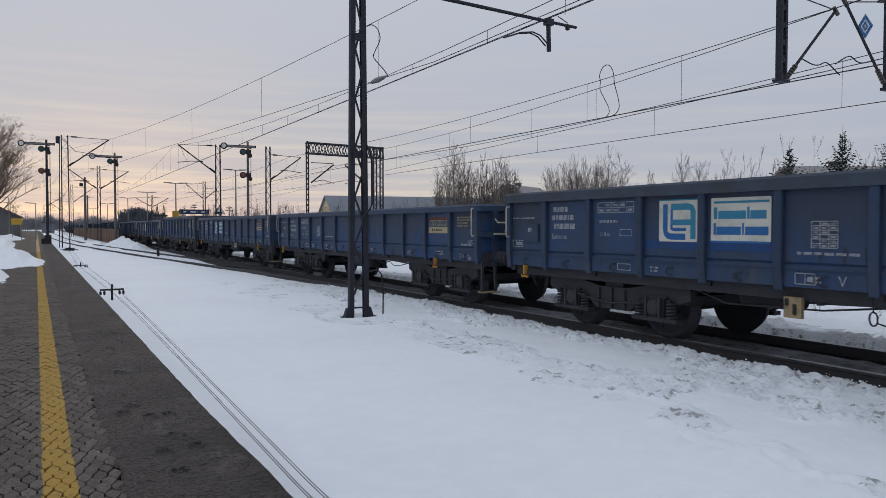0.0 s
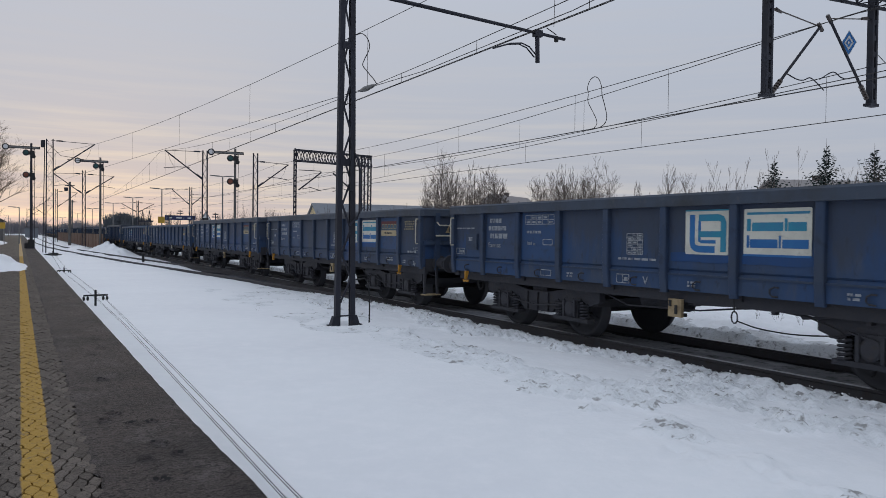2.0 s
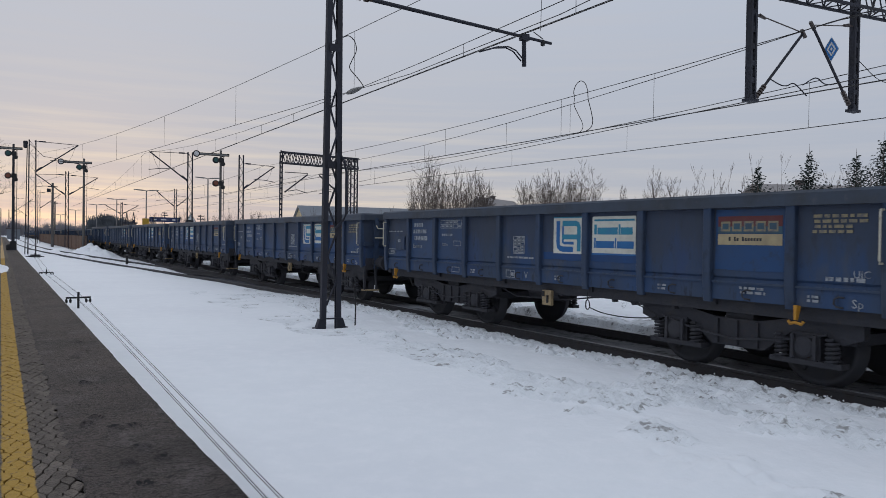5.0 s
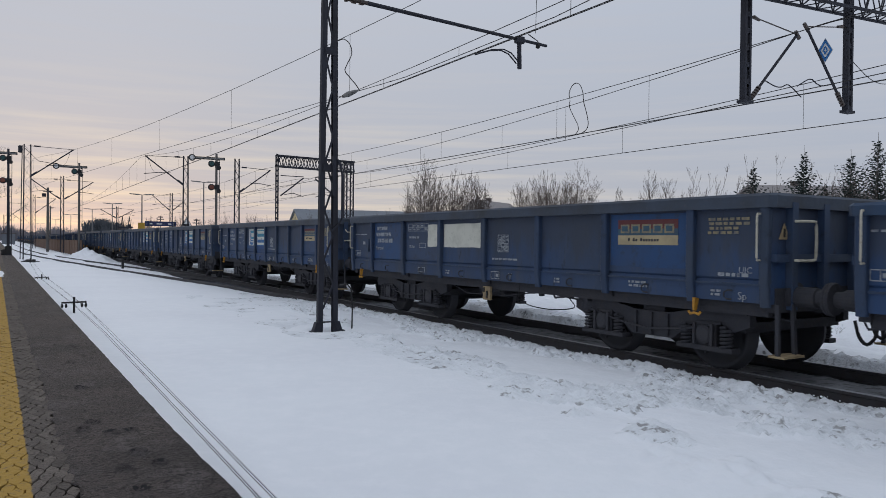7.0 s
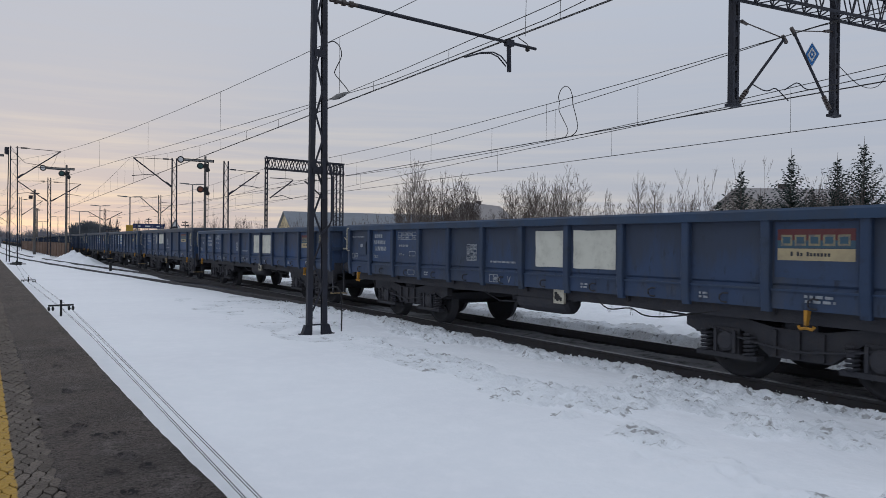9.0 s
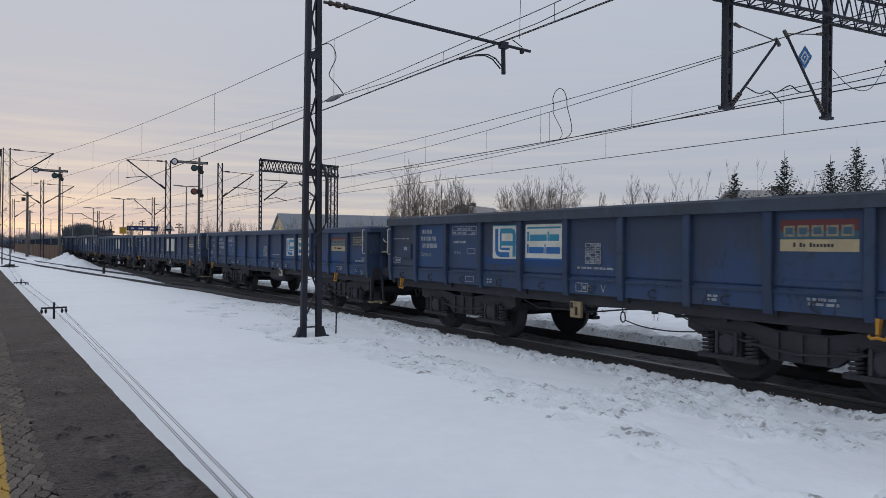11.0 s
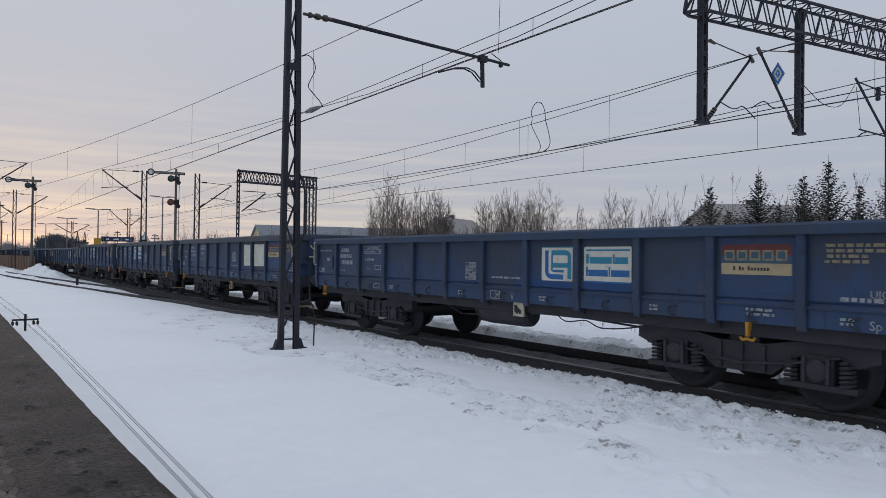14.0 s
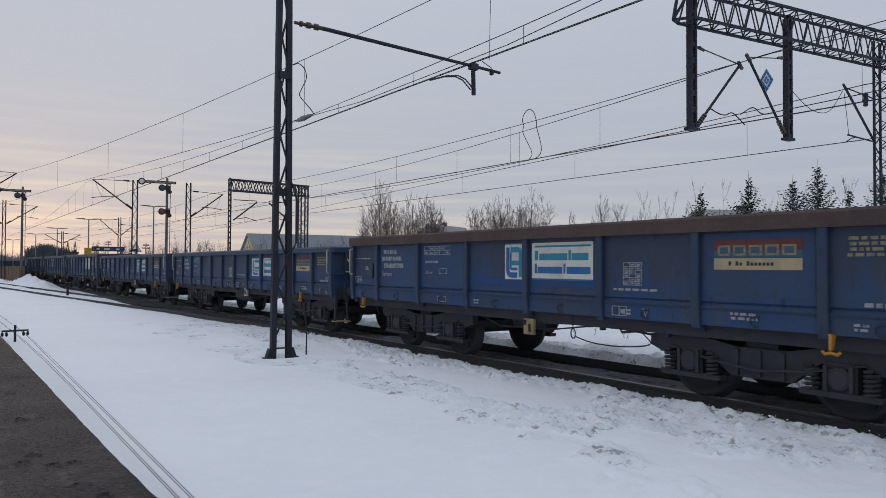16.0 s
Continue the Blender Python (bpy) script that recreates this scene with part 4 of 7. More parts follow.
        for q in (-0.35, 0.35):
            box(bm, -1.14, -0.74, L / 2 - 6.84 + q - 0.03, L / 2 - 6.84 + q + 0.03, 0.72, 0.92)
        part("air_tank", bm, SOOT, wagon)
    yb = L / 2 - 2.2
    make_bogie(wagon, yb - 0.27)
    make_bogie(wagon, -yb - 0.27)
    return wagon


SIDE = Matrix(((0, 0, -1, 0), (-1, 0, 0, 0), (0, 1, 0, 0), (0, 0, 0, 1)))   # sheet x runs to the near end, y up, facing -x


def sheet(bm, x0, x1, y0, y1, z=0.0, mi=0, t=0.003):
    box(bm, x0, x1, y0, y1, z - t, z, mi)


def scrawl(seed, w, rows, h, fill=0.75):
    """Bars standing for small lettering."""
    rnd = random.Random(seed)
    bm = B()
    for r in range(rows):
        y = -r * h
        x = rnd.random() * 0.1 * w
        while x < w * (0.55 + 0.45 * rnd.random()):
            l = min(w - x, (0.05 + 0.12 * rnd.random()) * max(w, 0.5))
            if l < 0.01:
                break
            sheet(bm, x, x + l, y - h * 0.62, y, 0.004)
            x += l + 0.025
    return bm


_marks = {}
SMALL = ("serial_lettering", "lettering")      # lettering too small to pick apart


def mark(key, build, mat, wagon, name, y, z, x=None, label=""):
    """A painted marking at y (its far edge) and z (its top) on the camera's side of the wagon."""
    face = -(HALF - 0.075) - 0.005 if x is None else x
    m = Matrix.Translation((face, y, z)) @ SIDE
    if key in _marks:
        o = share(_marks[key], name, wagon, m, label)
        return tagged(o, kind="stuff") if name in SMALL else o
    ob = part(name, build(), mat, wagon, label)
    if name in SMALL:
        tagged(ob, kind="stuff")
    ob.matrix_basis = m
    _marks[key] = ob
    return ob


def frame_table(w, h, rows, cols):
    bm = B()
    for k in range(rows + 1):
        sheet(bm, 0, w, -h * k / rows - 0.006, -h * k / rows + 0.006, 0.004)
    for k in range(cols + 1):
        sheet(bm, w * k / cols - 0.006, w * k / cols + 0.006, -h, 0, 0.004)
    for r in range(rows):
        for c in range(cols):
            if (r * 7 + c * 3) % 4:
                sheet(bm, w * (c + 0.2) / cols, w * (c + 0.8) / cols, -h * (r + 0.75) / rows, -h * (r + 0.3) / rows, 0.004)
    return bm


def ribbon(bm, pts, w, z, mi):
    """A flat painted stroke of width w along the points."""
    pts = [Vector(p) for p in pts]
    rows = []
    for k, p in enumerate(pts):
        a, b = pts[max(k - 1, 0)], pts[min(k + 1, len(pts) - 1)]
        t = (b - a).normalized()
        side = Vector((-t.y, t.x)) * (w / 2)
        rows.append([bm.verts.new((*(p + side), z)), bm.verts.new((*(p - side), z))])
    for r0, r1 in zip(rows, rows[1:]):
        bm.faces.new((r0[0], r0[1], r1[1], r1[0])).material_index = mi


def rounded(bm, x0, x1, y0, y1, r, z, mi):
    """A flat painted field with rounded corners."""
    ring = []
    for cx, cy, a0 in ((x1 - r, y1 - r, 0), (x0 + r, y1 - r, 90), (x0 + r, y0 + r, 180), (x1 - r, y0 + r, 270)):
        for k in range(4):
            a = radians(a0 + 30 * k)
            ring.append(bm.verts.new((cx + r * math.cos(a), cy + r * math.sin(a), z)))
    bm.faces.new(ring).material_index = mi


def logo_patch(w, h):
    bm = B()
    rounded(bm, 0, w, -h, 0, 0.02, 0.003, 0)
    t = 0.15 * h
    ribbon(bm, [(0.17 * w, -0.10 * h), (0.17 * w, -0.72 * h), (0.19 * w, -0.81 * h), (0.25 * w, -0.86 * h), (0.34 * w, -0.88 * h), (0.70 * w, -0.88 * h)], t, 0.006, 1)
    ribbon(bm, [(0.32 * w, -0.17 * h), (0.78 * w, -0.17 * h), (0.86 * w, -0.20 * h), (0.89 * w, -0.28 * h), (0.89 * w, -0.93 * h)], t, 0.006, 2)
    ribbon(bm, [(0.32 * w, -0.54 * h), (0.86 * w, -0.54 * h)], t * 0.9, 0.007, 2)
    ribbon(bm, [(0.34 * w, -0.24 * h), (0.34 * w, -0.70 * h), (0.38 * w, -0.71 * h), (0.72 * w, -0.71 * h)], t * 0.5, 0.005, 1)
    ribbon(bm, [(0.0, -0.005 * h), (w, -0.005 * h)], 0.03 * h, 0.007, 2)
    return bm


def name_patch(w, h):
    """Cream field with a thin line and two rows of plain bars in teal and blue."""
    bm = B()
    rounded(bm, 0, w, -h, 0, 0.02, 0.003, 0)
    sheet(bm, 0.05 * w, 0.97 * w, -0.125 * h, -0.075 * h, 0.006, 2)
    for base, mi, spans in ((-0.47, 2, ((0.05, 0.11, 1), (0.13, 0.60, 0), (0.62, 0.66, 1), (0.67, 0.93, 0))), (-0.82, 1, ((0.05, 0.09, 1), (0.10, 0.52, 0), (0.54, 0.57, 1), (0.59, 0.96, 0)))):
        for a, b, up in spans:
            sheet(bm, a * w, b * w, base * h, (base + (0.26 if up else 0.18)) * h, 0.006, mi)
    sheet(bm, 0, w, -h, -0.955 * h, 0.006, 1)
    return bm


def owner_patch(w, h):
    """Red over teal band with pale outlined blocks, and a cream-yellow band with a dark line of bars below."""
    bm = B()
    sheet(bm, 0, w, -0.36 * h, 0, 0.003, 0)
    sheet(bm, 0, w, -0.60 * h, -0.36 * h, 0.003, 4)
    sheet(bm, 0, w, -h, -0.62 * h, 0.003, 1)
    for k in range(5):
        sheet(bm, w * (0.05 + 0.185 * k), w * (0.20 + 0.185 * k), -0.53 * h, -0.18 * h, 0.006, 2)
        sheet(bm, w * (0.075 + 0.185 * k), w * (0.175 + 0.185 * k), -0.46 * h, -0.25 * h, 0.008, 4)
    x = 0.18
    for q in (0.05, 0.09, 0.30):
        n = max(1, round(q / 0.045))
        for k in range(n):
            sheet(bm, w * (x + k * 0.045), w * (x + k * 0.045 + 0.03), -0.86 * h, (-0.72 if k == 0 else -0.76) * h, 0.006, 3)
        x += n * 0.045 + 0.04
    return bm


def repaint(wagon, n, y, w, ztop, k):
    """A field of fresher blue under the lettering."""
    h = (ztop - SILL - 0.32) * (1.0, 1.0, 0.97, 0.9)[k]
    mark(("repaint", n, round(ztop, 2), k), lambda: ragged_patch(w * 0.985, h, 70 + k), REPAINT, wagon, "repainted_field", y - 0.006, ztop - 0.02, -(HALF - 0.075) - 0.0015, "fresher blue painted field")


def markings(wagon, panels, top, rim_h, kind, style, a, b, owner, seed):
    """style: 'logo' or 'blank' patches on panels a and b; owner: the panel with the owner's bands."""
    L = sum(panels)
    far = [L / 2 - sum(panels[:k]) for k in range(len(panels) + 1)]
    n = len(panels)
    ztop = top - rim_h
    clear = lambda k: (far[k] - 0.085, panels[k] - 0.17)
    # panel 0: hatch and loading table
    y, w = clear(0)
    mark(("hatch",), lambda: hatch(), [BLUEP, MARK], wagon, "label_holder", y - 0.45 * w, SILL + 0.74, label="small label holder plate")
    mark(("tab0",), lambda: frame_table(0.30, 0.11, 1, 3), MARK, wagon, "loading_mark", y - 0.05 * w, SILL + 0.46)
    mark(("line0", n), lambda: scrawl(3, 0.75, 1, 0.04), MARK, wagon, "lettering", y - 0.03, SILL + 0.86)
    # panel 1: wagon number bars and class word
    y, w = clear(1)
    repaint(wagon, n, y, w, ztop, 1)
    for r, (q, hgt) in enumerate(((0.62, 0.085), (0.72, 0.085), (0.80, 0.095))):
        mark(("num", r, n), lambda q=q, hgt=hgt, r=r: scrawl(20 + r, w * q, 1, hgt * 1.5), MARK, wagon, "serial_lettering", y - 0.06, ztop - 0.10 - 0.135 * r)
    me = letters(kind, 0.125)
    o = new("class_lettering", me)
    o.parent = wagon
    o.matrix_basis = Matrix.Translation((-(HALF - 0.075) - 0.010, y - 0.07, ztop - 0.62)) @ SIDE
    # panel 2: load table, length marks
    y, w = clear(2)
    repaint(wagon, n, y, w, ztop, 2)
    mark(("tab2", n), lambda: frame_table(min(w, 1.0) * 0.82, 0.15, 2, 5), MARK, wagon, "load_table", y - 0.10, ztop - 0.06)
    mark(("row2", n), lambda: scrawl(31, min(w, 1.0) * 0.7, 1, 0.07), MARK, wagon, "lettering", y - 0.14, ztop - 0.32)
    o = new("length_lettering", letters("10.8 m" if kind == "Eamnos" else "12.7 m", 0.085))
    o.parent = wagon
    o.matrix_basis = Matrix.Translation((-(HALF - 0.075) - 0.010, y - 0.14, ztop - 0.56)) @ SIDE
    mark(("plate2",), lambda: frame_table(0.24, 0.09, 1, 1), MARK, wagon, "capacity_mark", y - 0.58, ztop - 0.46)
    mark(("plate3",), lambda: frame_table(0.26, 0.09, 1, 1), MARK, wagon, "tare_mark", y - 0.55, SILL + 0.16, -(HALF - 0.075) - 0.018)
    # patches
    low = 0.11 if kind == "Eaos" else 0.06
    ph = (ztop - SILL) * (0.50 if style == "logo" else 0.40 if n == 8 else 0.56)
    for k, which in () if style == "none" else ((a, 0), (b, 1)):
        y, w = clear(k)
        lo = 0.0
        if which == 0:
            pw = min(w * 0.72, 0.66) if panels[k] < 1.3 else 0.42
            lo = w - pw - 0.015
        else:
            pw = min(w * 0.93, 1.32)
            lo = 0.03
        if style == "logo":
            mark(("under", round(w, 2)), lambda: ragged_patch(w * 0.98, 0.12, 90), FRESH, wagon, "repainted_strip", y - 0.008, ztop - low - ph + 0.02, -(HALF - 0.075) - 0.0025, "bright blue painted strip below the patch")
            if which == 0:
                mark(("logo", round(pw, 2), round(ph, 2)), lambda: logo_patch(pw, ph), [PATCH, LOGOBLUE, LOGOGREEN], wagon, "logo_patch", y - lo, ztop - low, label="cream patch with blue and teal emblem")
            else:
                mark(("name", round(pw, 2), round(ph, 2)), lambda: name_patch(pw, ph), [PATCH, LOGOBLUE, LOGOGREEN], wagon, "name_patch", y - lo, ztop - low, label="cream patch with teal and blue bars")
        else:
            mark(("blank", round(pw, 2), round(ph, 2)), lambda: ragged_patch(pw, ph, seed), PATCH, wagon, "paint_patch", y - lo, ztop - 0.08, label="plain cream overpainted patch")
    # inspection table and arrow before the patches
    k = a - 1 if a > 3 else b + 1
    y, w = clear(k)
    mark(("insp",), lambda: frame_table(0.30, 0.29, 6, 3), MARK, wagon, "inspection_table", clear(k - 1)[0] - 0.50 if kind == "Eaos" else y - 0.30, ztop - 0.36 if style == "logo" else ztop - 0.30)
    mark(("sae",), lambda: scrawl(41, 0.8, 1, 0.05), MARK, wagon, "lettering", y - 0.10, SILL + 0.42)
    o = new("mark_lettering", letters("V", 0.16))
    o.parent = wagon
    o.matrix_basis = Matrix.Translation((-(HALF - 0.075) - 0.018, y - 0.62, SILL + 0.06)) @ SIDE
    mark(("plate5",), lambda: frame_table(0.24, 0.12, 1, 2), MARK, wagon, "revision_mark", y - 0.12, SILL + 0.18, -(HALF - 0.075) - 0.018)
    # owner's bands
    y, w = clear(owner)
    ow = min(w * 0.92, 1.05)
    repaint(wagon, n, y, w, ztop, 3)
    mark(("owner", round(ow, 2)), lambda: owner_patch(ow, 0.34), [REDP, YELP, MARKY, SOOT, BANDTEAL], wagon, "owner_panel", y - (w - ow) / 2, ztop - 0.10, label="faded red and yellow owner panel")
    mark(("ownbox",), lambda: scrawl(51, 0.36, 2, 0.05), MARK, wagon, "lettering", y - 0.35, SILL + 0.19, -(HALF - 0.075) - 0.018)
    # last panel: address bars, UIC and Sp
    y, w = clear(n - 1)
    mark(("addr",), lambda: scrawl(61, 0.66, 4, 0.055), MARKY, wagon, "lettering", y - 0.12, ztop - 0.10)
    mark(("addr2",), lambda: scrawl(62, 0.52, 1, 0.07), MARK, wagon, "lettering", y - 0.25, SILL + 0.36)
    for txt, size, dy, z, x in (("UIC", 0.11, 0.80, SILL + 0.36, 0.004), ("Sp", 0.13, 0.86, SILL + 0.05, 0.018)):
        o = new("rating_lettering", letters(txt, size))
        o.parent = wagon
        o.matrix_basis = Matrix.Translation((-(HALF - 0.075) - x, y - min(dy, w - 0.34), z)) @ SIDE
    # small flap marks
    for k in range(3, n, 2):
        y, w = clear(k)
        mark(("flap", k % 4), lambda k=k: scrawl(70 + k % 4, 0.16, 2, 0.045), MARK, wagon, "lettering", y - 0.10 - 0.1 * (k % 3), SILL + 0.15, -(HALF - 0.075) - 0.018)


def hatch():
    bm = B()
    sheet(bm, 0, 0.40, -0.30, 0.0, 0.022, 0, 0.022)
    sheet(bm, 0.02, 0.38, -0.28, -0.02, 0.028, 0, 0.01)
    sheet(bm, 0.12, 0.24, -0.13, -0.06, 0.032, 1)
    return bm


def ragged_patch(w, h, seed):
    rnd = random.Random(seed)
    bm = B()
    ring = []
    for x0, y0, x1, y1 in ((0, 0, w, 0), (w, 0, w, -h), (w, -h, 0, -h), (0, -h, 0, 0)):
        for k in range(6):
            ring.append(bm.verts.new((x0 + (x1 - x0) * k / 6 + 0.012 * (rnd.random() - 0.5), y0 + (y1 - y0) * k / 6 + 0.014 * (rnd.random() - 0.5), 0.003)))
    bm.faces.new(ring[::-1])
    finish(bm)
    for f in bm.faces:
        if f.normal.z < 0:
            f.normal_flip()
    return bm


PANELS = {
    "A": [1.095] * 10,
    "B": [1.09] + [1.51] * 6 + [1.09],
    "R": [1.09] + [1.51] * 6 + [1.09],
    "C": [1.094] * 12,
}
TOPS = {"A": (2.185, 0.165, RIM), "B": (2.185, 0.165, RIM), "R": (2.20, 0.185, RIMBROWN), "C": (2.03, 0.13, RIMBLUE)}
LABELS = {
    "A": "weathered blue open freight wagon with ten side panels",
    "B": "weathered blue open freight wagon with wide side panels",
    "R": "blue open freight wagon with a rusty brown top rim",
    "C": "long low weathered blue open freight wagon",
}
# far-end passing time at y = 9.52, kind, patch style, patch panels, owner panel; in order from the head of the train
CONSIST = [
    (-0.10, "A", "logo", 3, 4, 8), (0.845, "A", "logo", 6, 7, 8), (1.785, "A", "logo", 5, 6, 8), (2.725, "A", "logo", 3, 4, 8),
    (3.668, "A", "logo", 6, 7, 8), (4.605, "A", "logo", 5, 6, 8), (5.545, "A", "logo", 3, 4, 8), (6.483, "B", "blank", 2, 3, 6),
    (7.422, "C", "blank", 6, 7, 10), (8.514, "C", "blank", 6, 7, 10), (9.604, "C", "logo", 7, 8, 10), (10.69, "A", "logo", 3, 4, 8),
    (11.637, "A", "logo", 3, 4, 8), (12.559, "A", "blank", 6, 7, 8), (13.490, "C", "logo", 7, 8, 10), (14.579, "C", "logo", 7, 8, 10),
    (15.66, "R", "logo", 3, 4, 6), (16.60, "A", "logo", 3, 4, 8), (17.54, "A", "logo", 6, 7, 8),
]
AHEAD = "CCACCAACAACCAAAACC"
PROTO = {}
TRAIN = []


def add_wagon(far_y, k, style, a, b, owner, seed):
    top, rim_h, rim_mat = TOPS[k]
    if k not in PROTO:
        PROTO[k] = make_wagon("open_wagon", PANELS[k], top, rim_mat, rim_h, LABELS[k])
        wagon = PROTO[k]
        bare[k] = [wagon, list(wagon.children_recursive)]
    else:
        wagon = copy_thing(PROTO[k], Matrix())
    todo.append((wagon, k, style, a, b, owner, seed))
    TRAIN.append((wagon, far_y - sum(PANELS[k]) / 2))


bare, todo = {}, []
for i, (t, k, style, a, b, owner) in enumerate(CONSIST):
    add_wagon(9.52 - SPEED * t, k, style, a, b, owner, i)
head_y = 9.52 + SPEED * 0.10
for i, k in enumerate(AHEAD):
    head_y += 14.12 if k == "C" else 12.16
    add_wagon(head_y, k, ("none", "logo", "none", "blank")[i % 4], 3 if i % 2 else 5, 4 if i % 2 else 6, 8 if k == "A" else 10, 30 + i)
for wagon, k, style, a, b, owner, seed in todo:
    markings(wagon, PANELS[k], TOPS[k][0], TOPS[k][1], "Eaos" if k == "C" else "Eamnos", style, a, b, owner, seed)
for wagon, y in TRAIN:
    wagon.matrix_basis = pose(TRACK_X, y, 0)
    WHEELSETS += [o for o in wagon.children_recursive if o.name.startswith("wheelset")]


# ---- catenary masts, gantries and wires ----
def zigzag(bm, p0, p1, q0, q1, n, w, mi=0, rungs=True):
    """Lacing between the lines p0-p1 and q0-q1."""
    p0, p1, q0, q1 = (Vector(v) for v in (p0, p1, q0, q1))
    for k in range(n):
        a, b = k / n, (k + 1) / n
        s, e = (p0.lerp(p1, a), q0.lerp(q1, b)) if k % 2 == 0 else (q0.lerp(q1, a), p0.lerp(p1, b))
        bar(bm, s, e, w, w * 0.5, mi=mi)
        if rungs and k % 4 == 0:
            bar(bm, p0.lerp(p1, a), q0.lerp(q1, a), w, w * 0.5, mi=mi)


def lace(parent, p0, p1, q0, q1, n, w):
    """Lacing of single bars, each a part."""
    p0, p1, q0, q1 = (Vector(v) for v in (p0, p1, q0, q1))
    for k in range(n):
        a, b = k / n, (k + 1) / n
        s, e = (p0.lerp(p1, a), q0.lerp(q1, b)) if k % 2 == 0 else (q0.lerp(q1, a), p0.lerp(p1, b))
        bm = B()
        bar(bm, s, e, w, w * 0.5)
        part("lacing_bar", bm, MASTM, parent)


def laced_mast(x, y, z0, h, half0, half1, label, leg=0.055, n=16, turn=0.0, group="catenary masts", single=False):
    mast = thing("catenary_mast", label, "mast", pose(x, y, z0, 0, 0, turn), group)
    for s in (-1, 1):
        bm = B()
        # channel section: web outside, flanges inward
        t = 0.014
        section = ((-leg, -leg), (leg, -leg), (leg, -leg + t), (-leg + t, -leg + t), (-leg + t, leg - t), (leg, leg - t), (leg, leg), (-leg, leg))
        rows = [[bm.verts.new((s * (hw - u), v, z)) for u, v in section] for z, hw in ((0.0, half0), (h, half1))]
        for i in range(8):
            j = (i + 1) % 8
            bm.faces.new((rows[0][i], rows[0][j], rows[1][j], rows[1][i]))
        bm.faces.new(rows[0][::-1])
        bm.faces.new(rows[1])
        part("mast_leg", finish(bm), MASTM, mast)
    if single:
        for v in (-leg + 0.006,):
            lace(mast, (-half0 + leg, v, 0.5), (-half1 + leg, v, h - 0.1), (half0 - leg, v, 0.5), (half1 - leg, v, h - 0.1), n, 0.017)
    for v in () if single else (-leg + 0.006, leg - 0.006):
        bm = B()
        zigzag(bm, (-half0 + leg, v, 0.5), (-half1 + leg, v, h - 0.1), (half0 - leg, v, 0.5), (half1 - leg, v, h - 0.1), n, 0.014)
        tagged(part("lacing", bm, MASTM, mast), kind="stuff")
    return mast


def main_mast():
    m = laced_mast(5.29, 12.66, -0.175, 8.375, 0.152, 0.080, "dark laced steel catenary mast standing in snow", 0.049, 17, single=True)
    bm = B()
    for s in (-1, 1):
        bar(bm, (s * 0.19, 0, 0.24), (s * 0.245, 0, 0.04), 0.045, 0.055, taper=1.2)
        box(bm, s * 0.255 - 0.075, s * 0.255 + 0.075, -0.09, 0.09, -0.15, 0.085)
    bar(bm, (-0.2, -0.05, 0.25), (0.2, -0.05, 0.25), 0.03, 0.012)
    part("foot", bm, MASTM, m)
    for z in (3.12, 5.30):
        w = 0.152 - 0.072 * z / 8.3
        bm = B()
        box(bm, -w, w, -0.073, -0.061, z - 0.07, z + 0.07)
        part("batten_plate", bm, MASTM, m)
    bm = B()
    tube(bm, [(0.46, -0.1, -0.15), (0.47, -0.1, 0.5), (0.45, -0.08, 0.86), (0.38, -0.04, 0.95), (0.22, 0, 0.92)], 0.014)
    part("earth_cable", bm, BLACKP, m)
    bm = B()
    tube(bm, [(0.14, -0.08, 3.3), (0.20, -0.10, 3.2), (0.24, -0.10, 3.0), (0.24, -0.10, 2.2), (0.2, -0.1, 2.1), (0.05, -0.08, 1.95)], 0.022)
    bar(bm, (0.08, -0.09, 3.35), (0.08, -0.09, 2.6), 0.03)
    part("counterweight_guide", bm, MASTM, m)
    # cantilever
    arm = new("cantilever")
    arm.parent = m
    arm.matrix_basis = pose(0, 0, 0.075)
    arm.empty_display_size = 0.1
    bm = B()
    lathe(bm, [(0, 0.03), (0.10, 0.03), (0.11, 0.055), (0.16, 0.055), (0.17, 0.035), (0.24, 0.035), (0.25, 0.06), (0.33, 0.06), (0.34, 0.035), (0.40, 0.035), (0.41, 0.062), (0.49, 0.062), (0.50, 0.04), (0.62, 0.04)], "x", 12, at=(0.2, 0, 6.27))
    part("insulator", bm, INSUL, arm)
    bm = B()
    bar(bm, (0.78, 0, 6.27), (5.22, 0, 6.115), 0.042, n=10, taper=0.8)
    part("arm_tube", bm, MASTM, arm)
    bm = B()
    bar(bm, (4.45, 0, 6.16), (4.47, 0, 5.50), 0.05, n=8)
    box(bm, 4.36, 4.56, -0.06, 0.06, 6.06, 6.20)
    part("drop_post", bm, MASTM, arm)
    bm = B()
    for d in (-0.05, 0.05):
        tube(bm, [(4.42, d, 5.62), (4.2, d, 5.80), (4.0, d, 5.85), (3.7, d, 5.80), (3.32, d, 5.66)], 0.016)
    part("steady_arm", bm, MASTM, arm)
    bm = B()
    lathe(bm, [(0, 0.02), (0.02, 0.05), (0.12, 0.05), (0.14, 0.02)], "z", 10, at=(4.98, 0, 6.02))
    tube(bm, [(4.98, 0, 6.18), (4.95, 0.3, 6.4)], 0.012)
    part("wire_clamp", bm, BLACKP, arm)
    return m


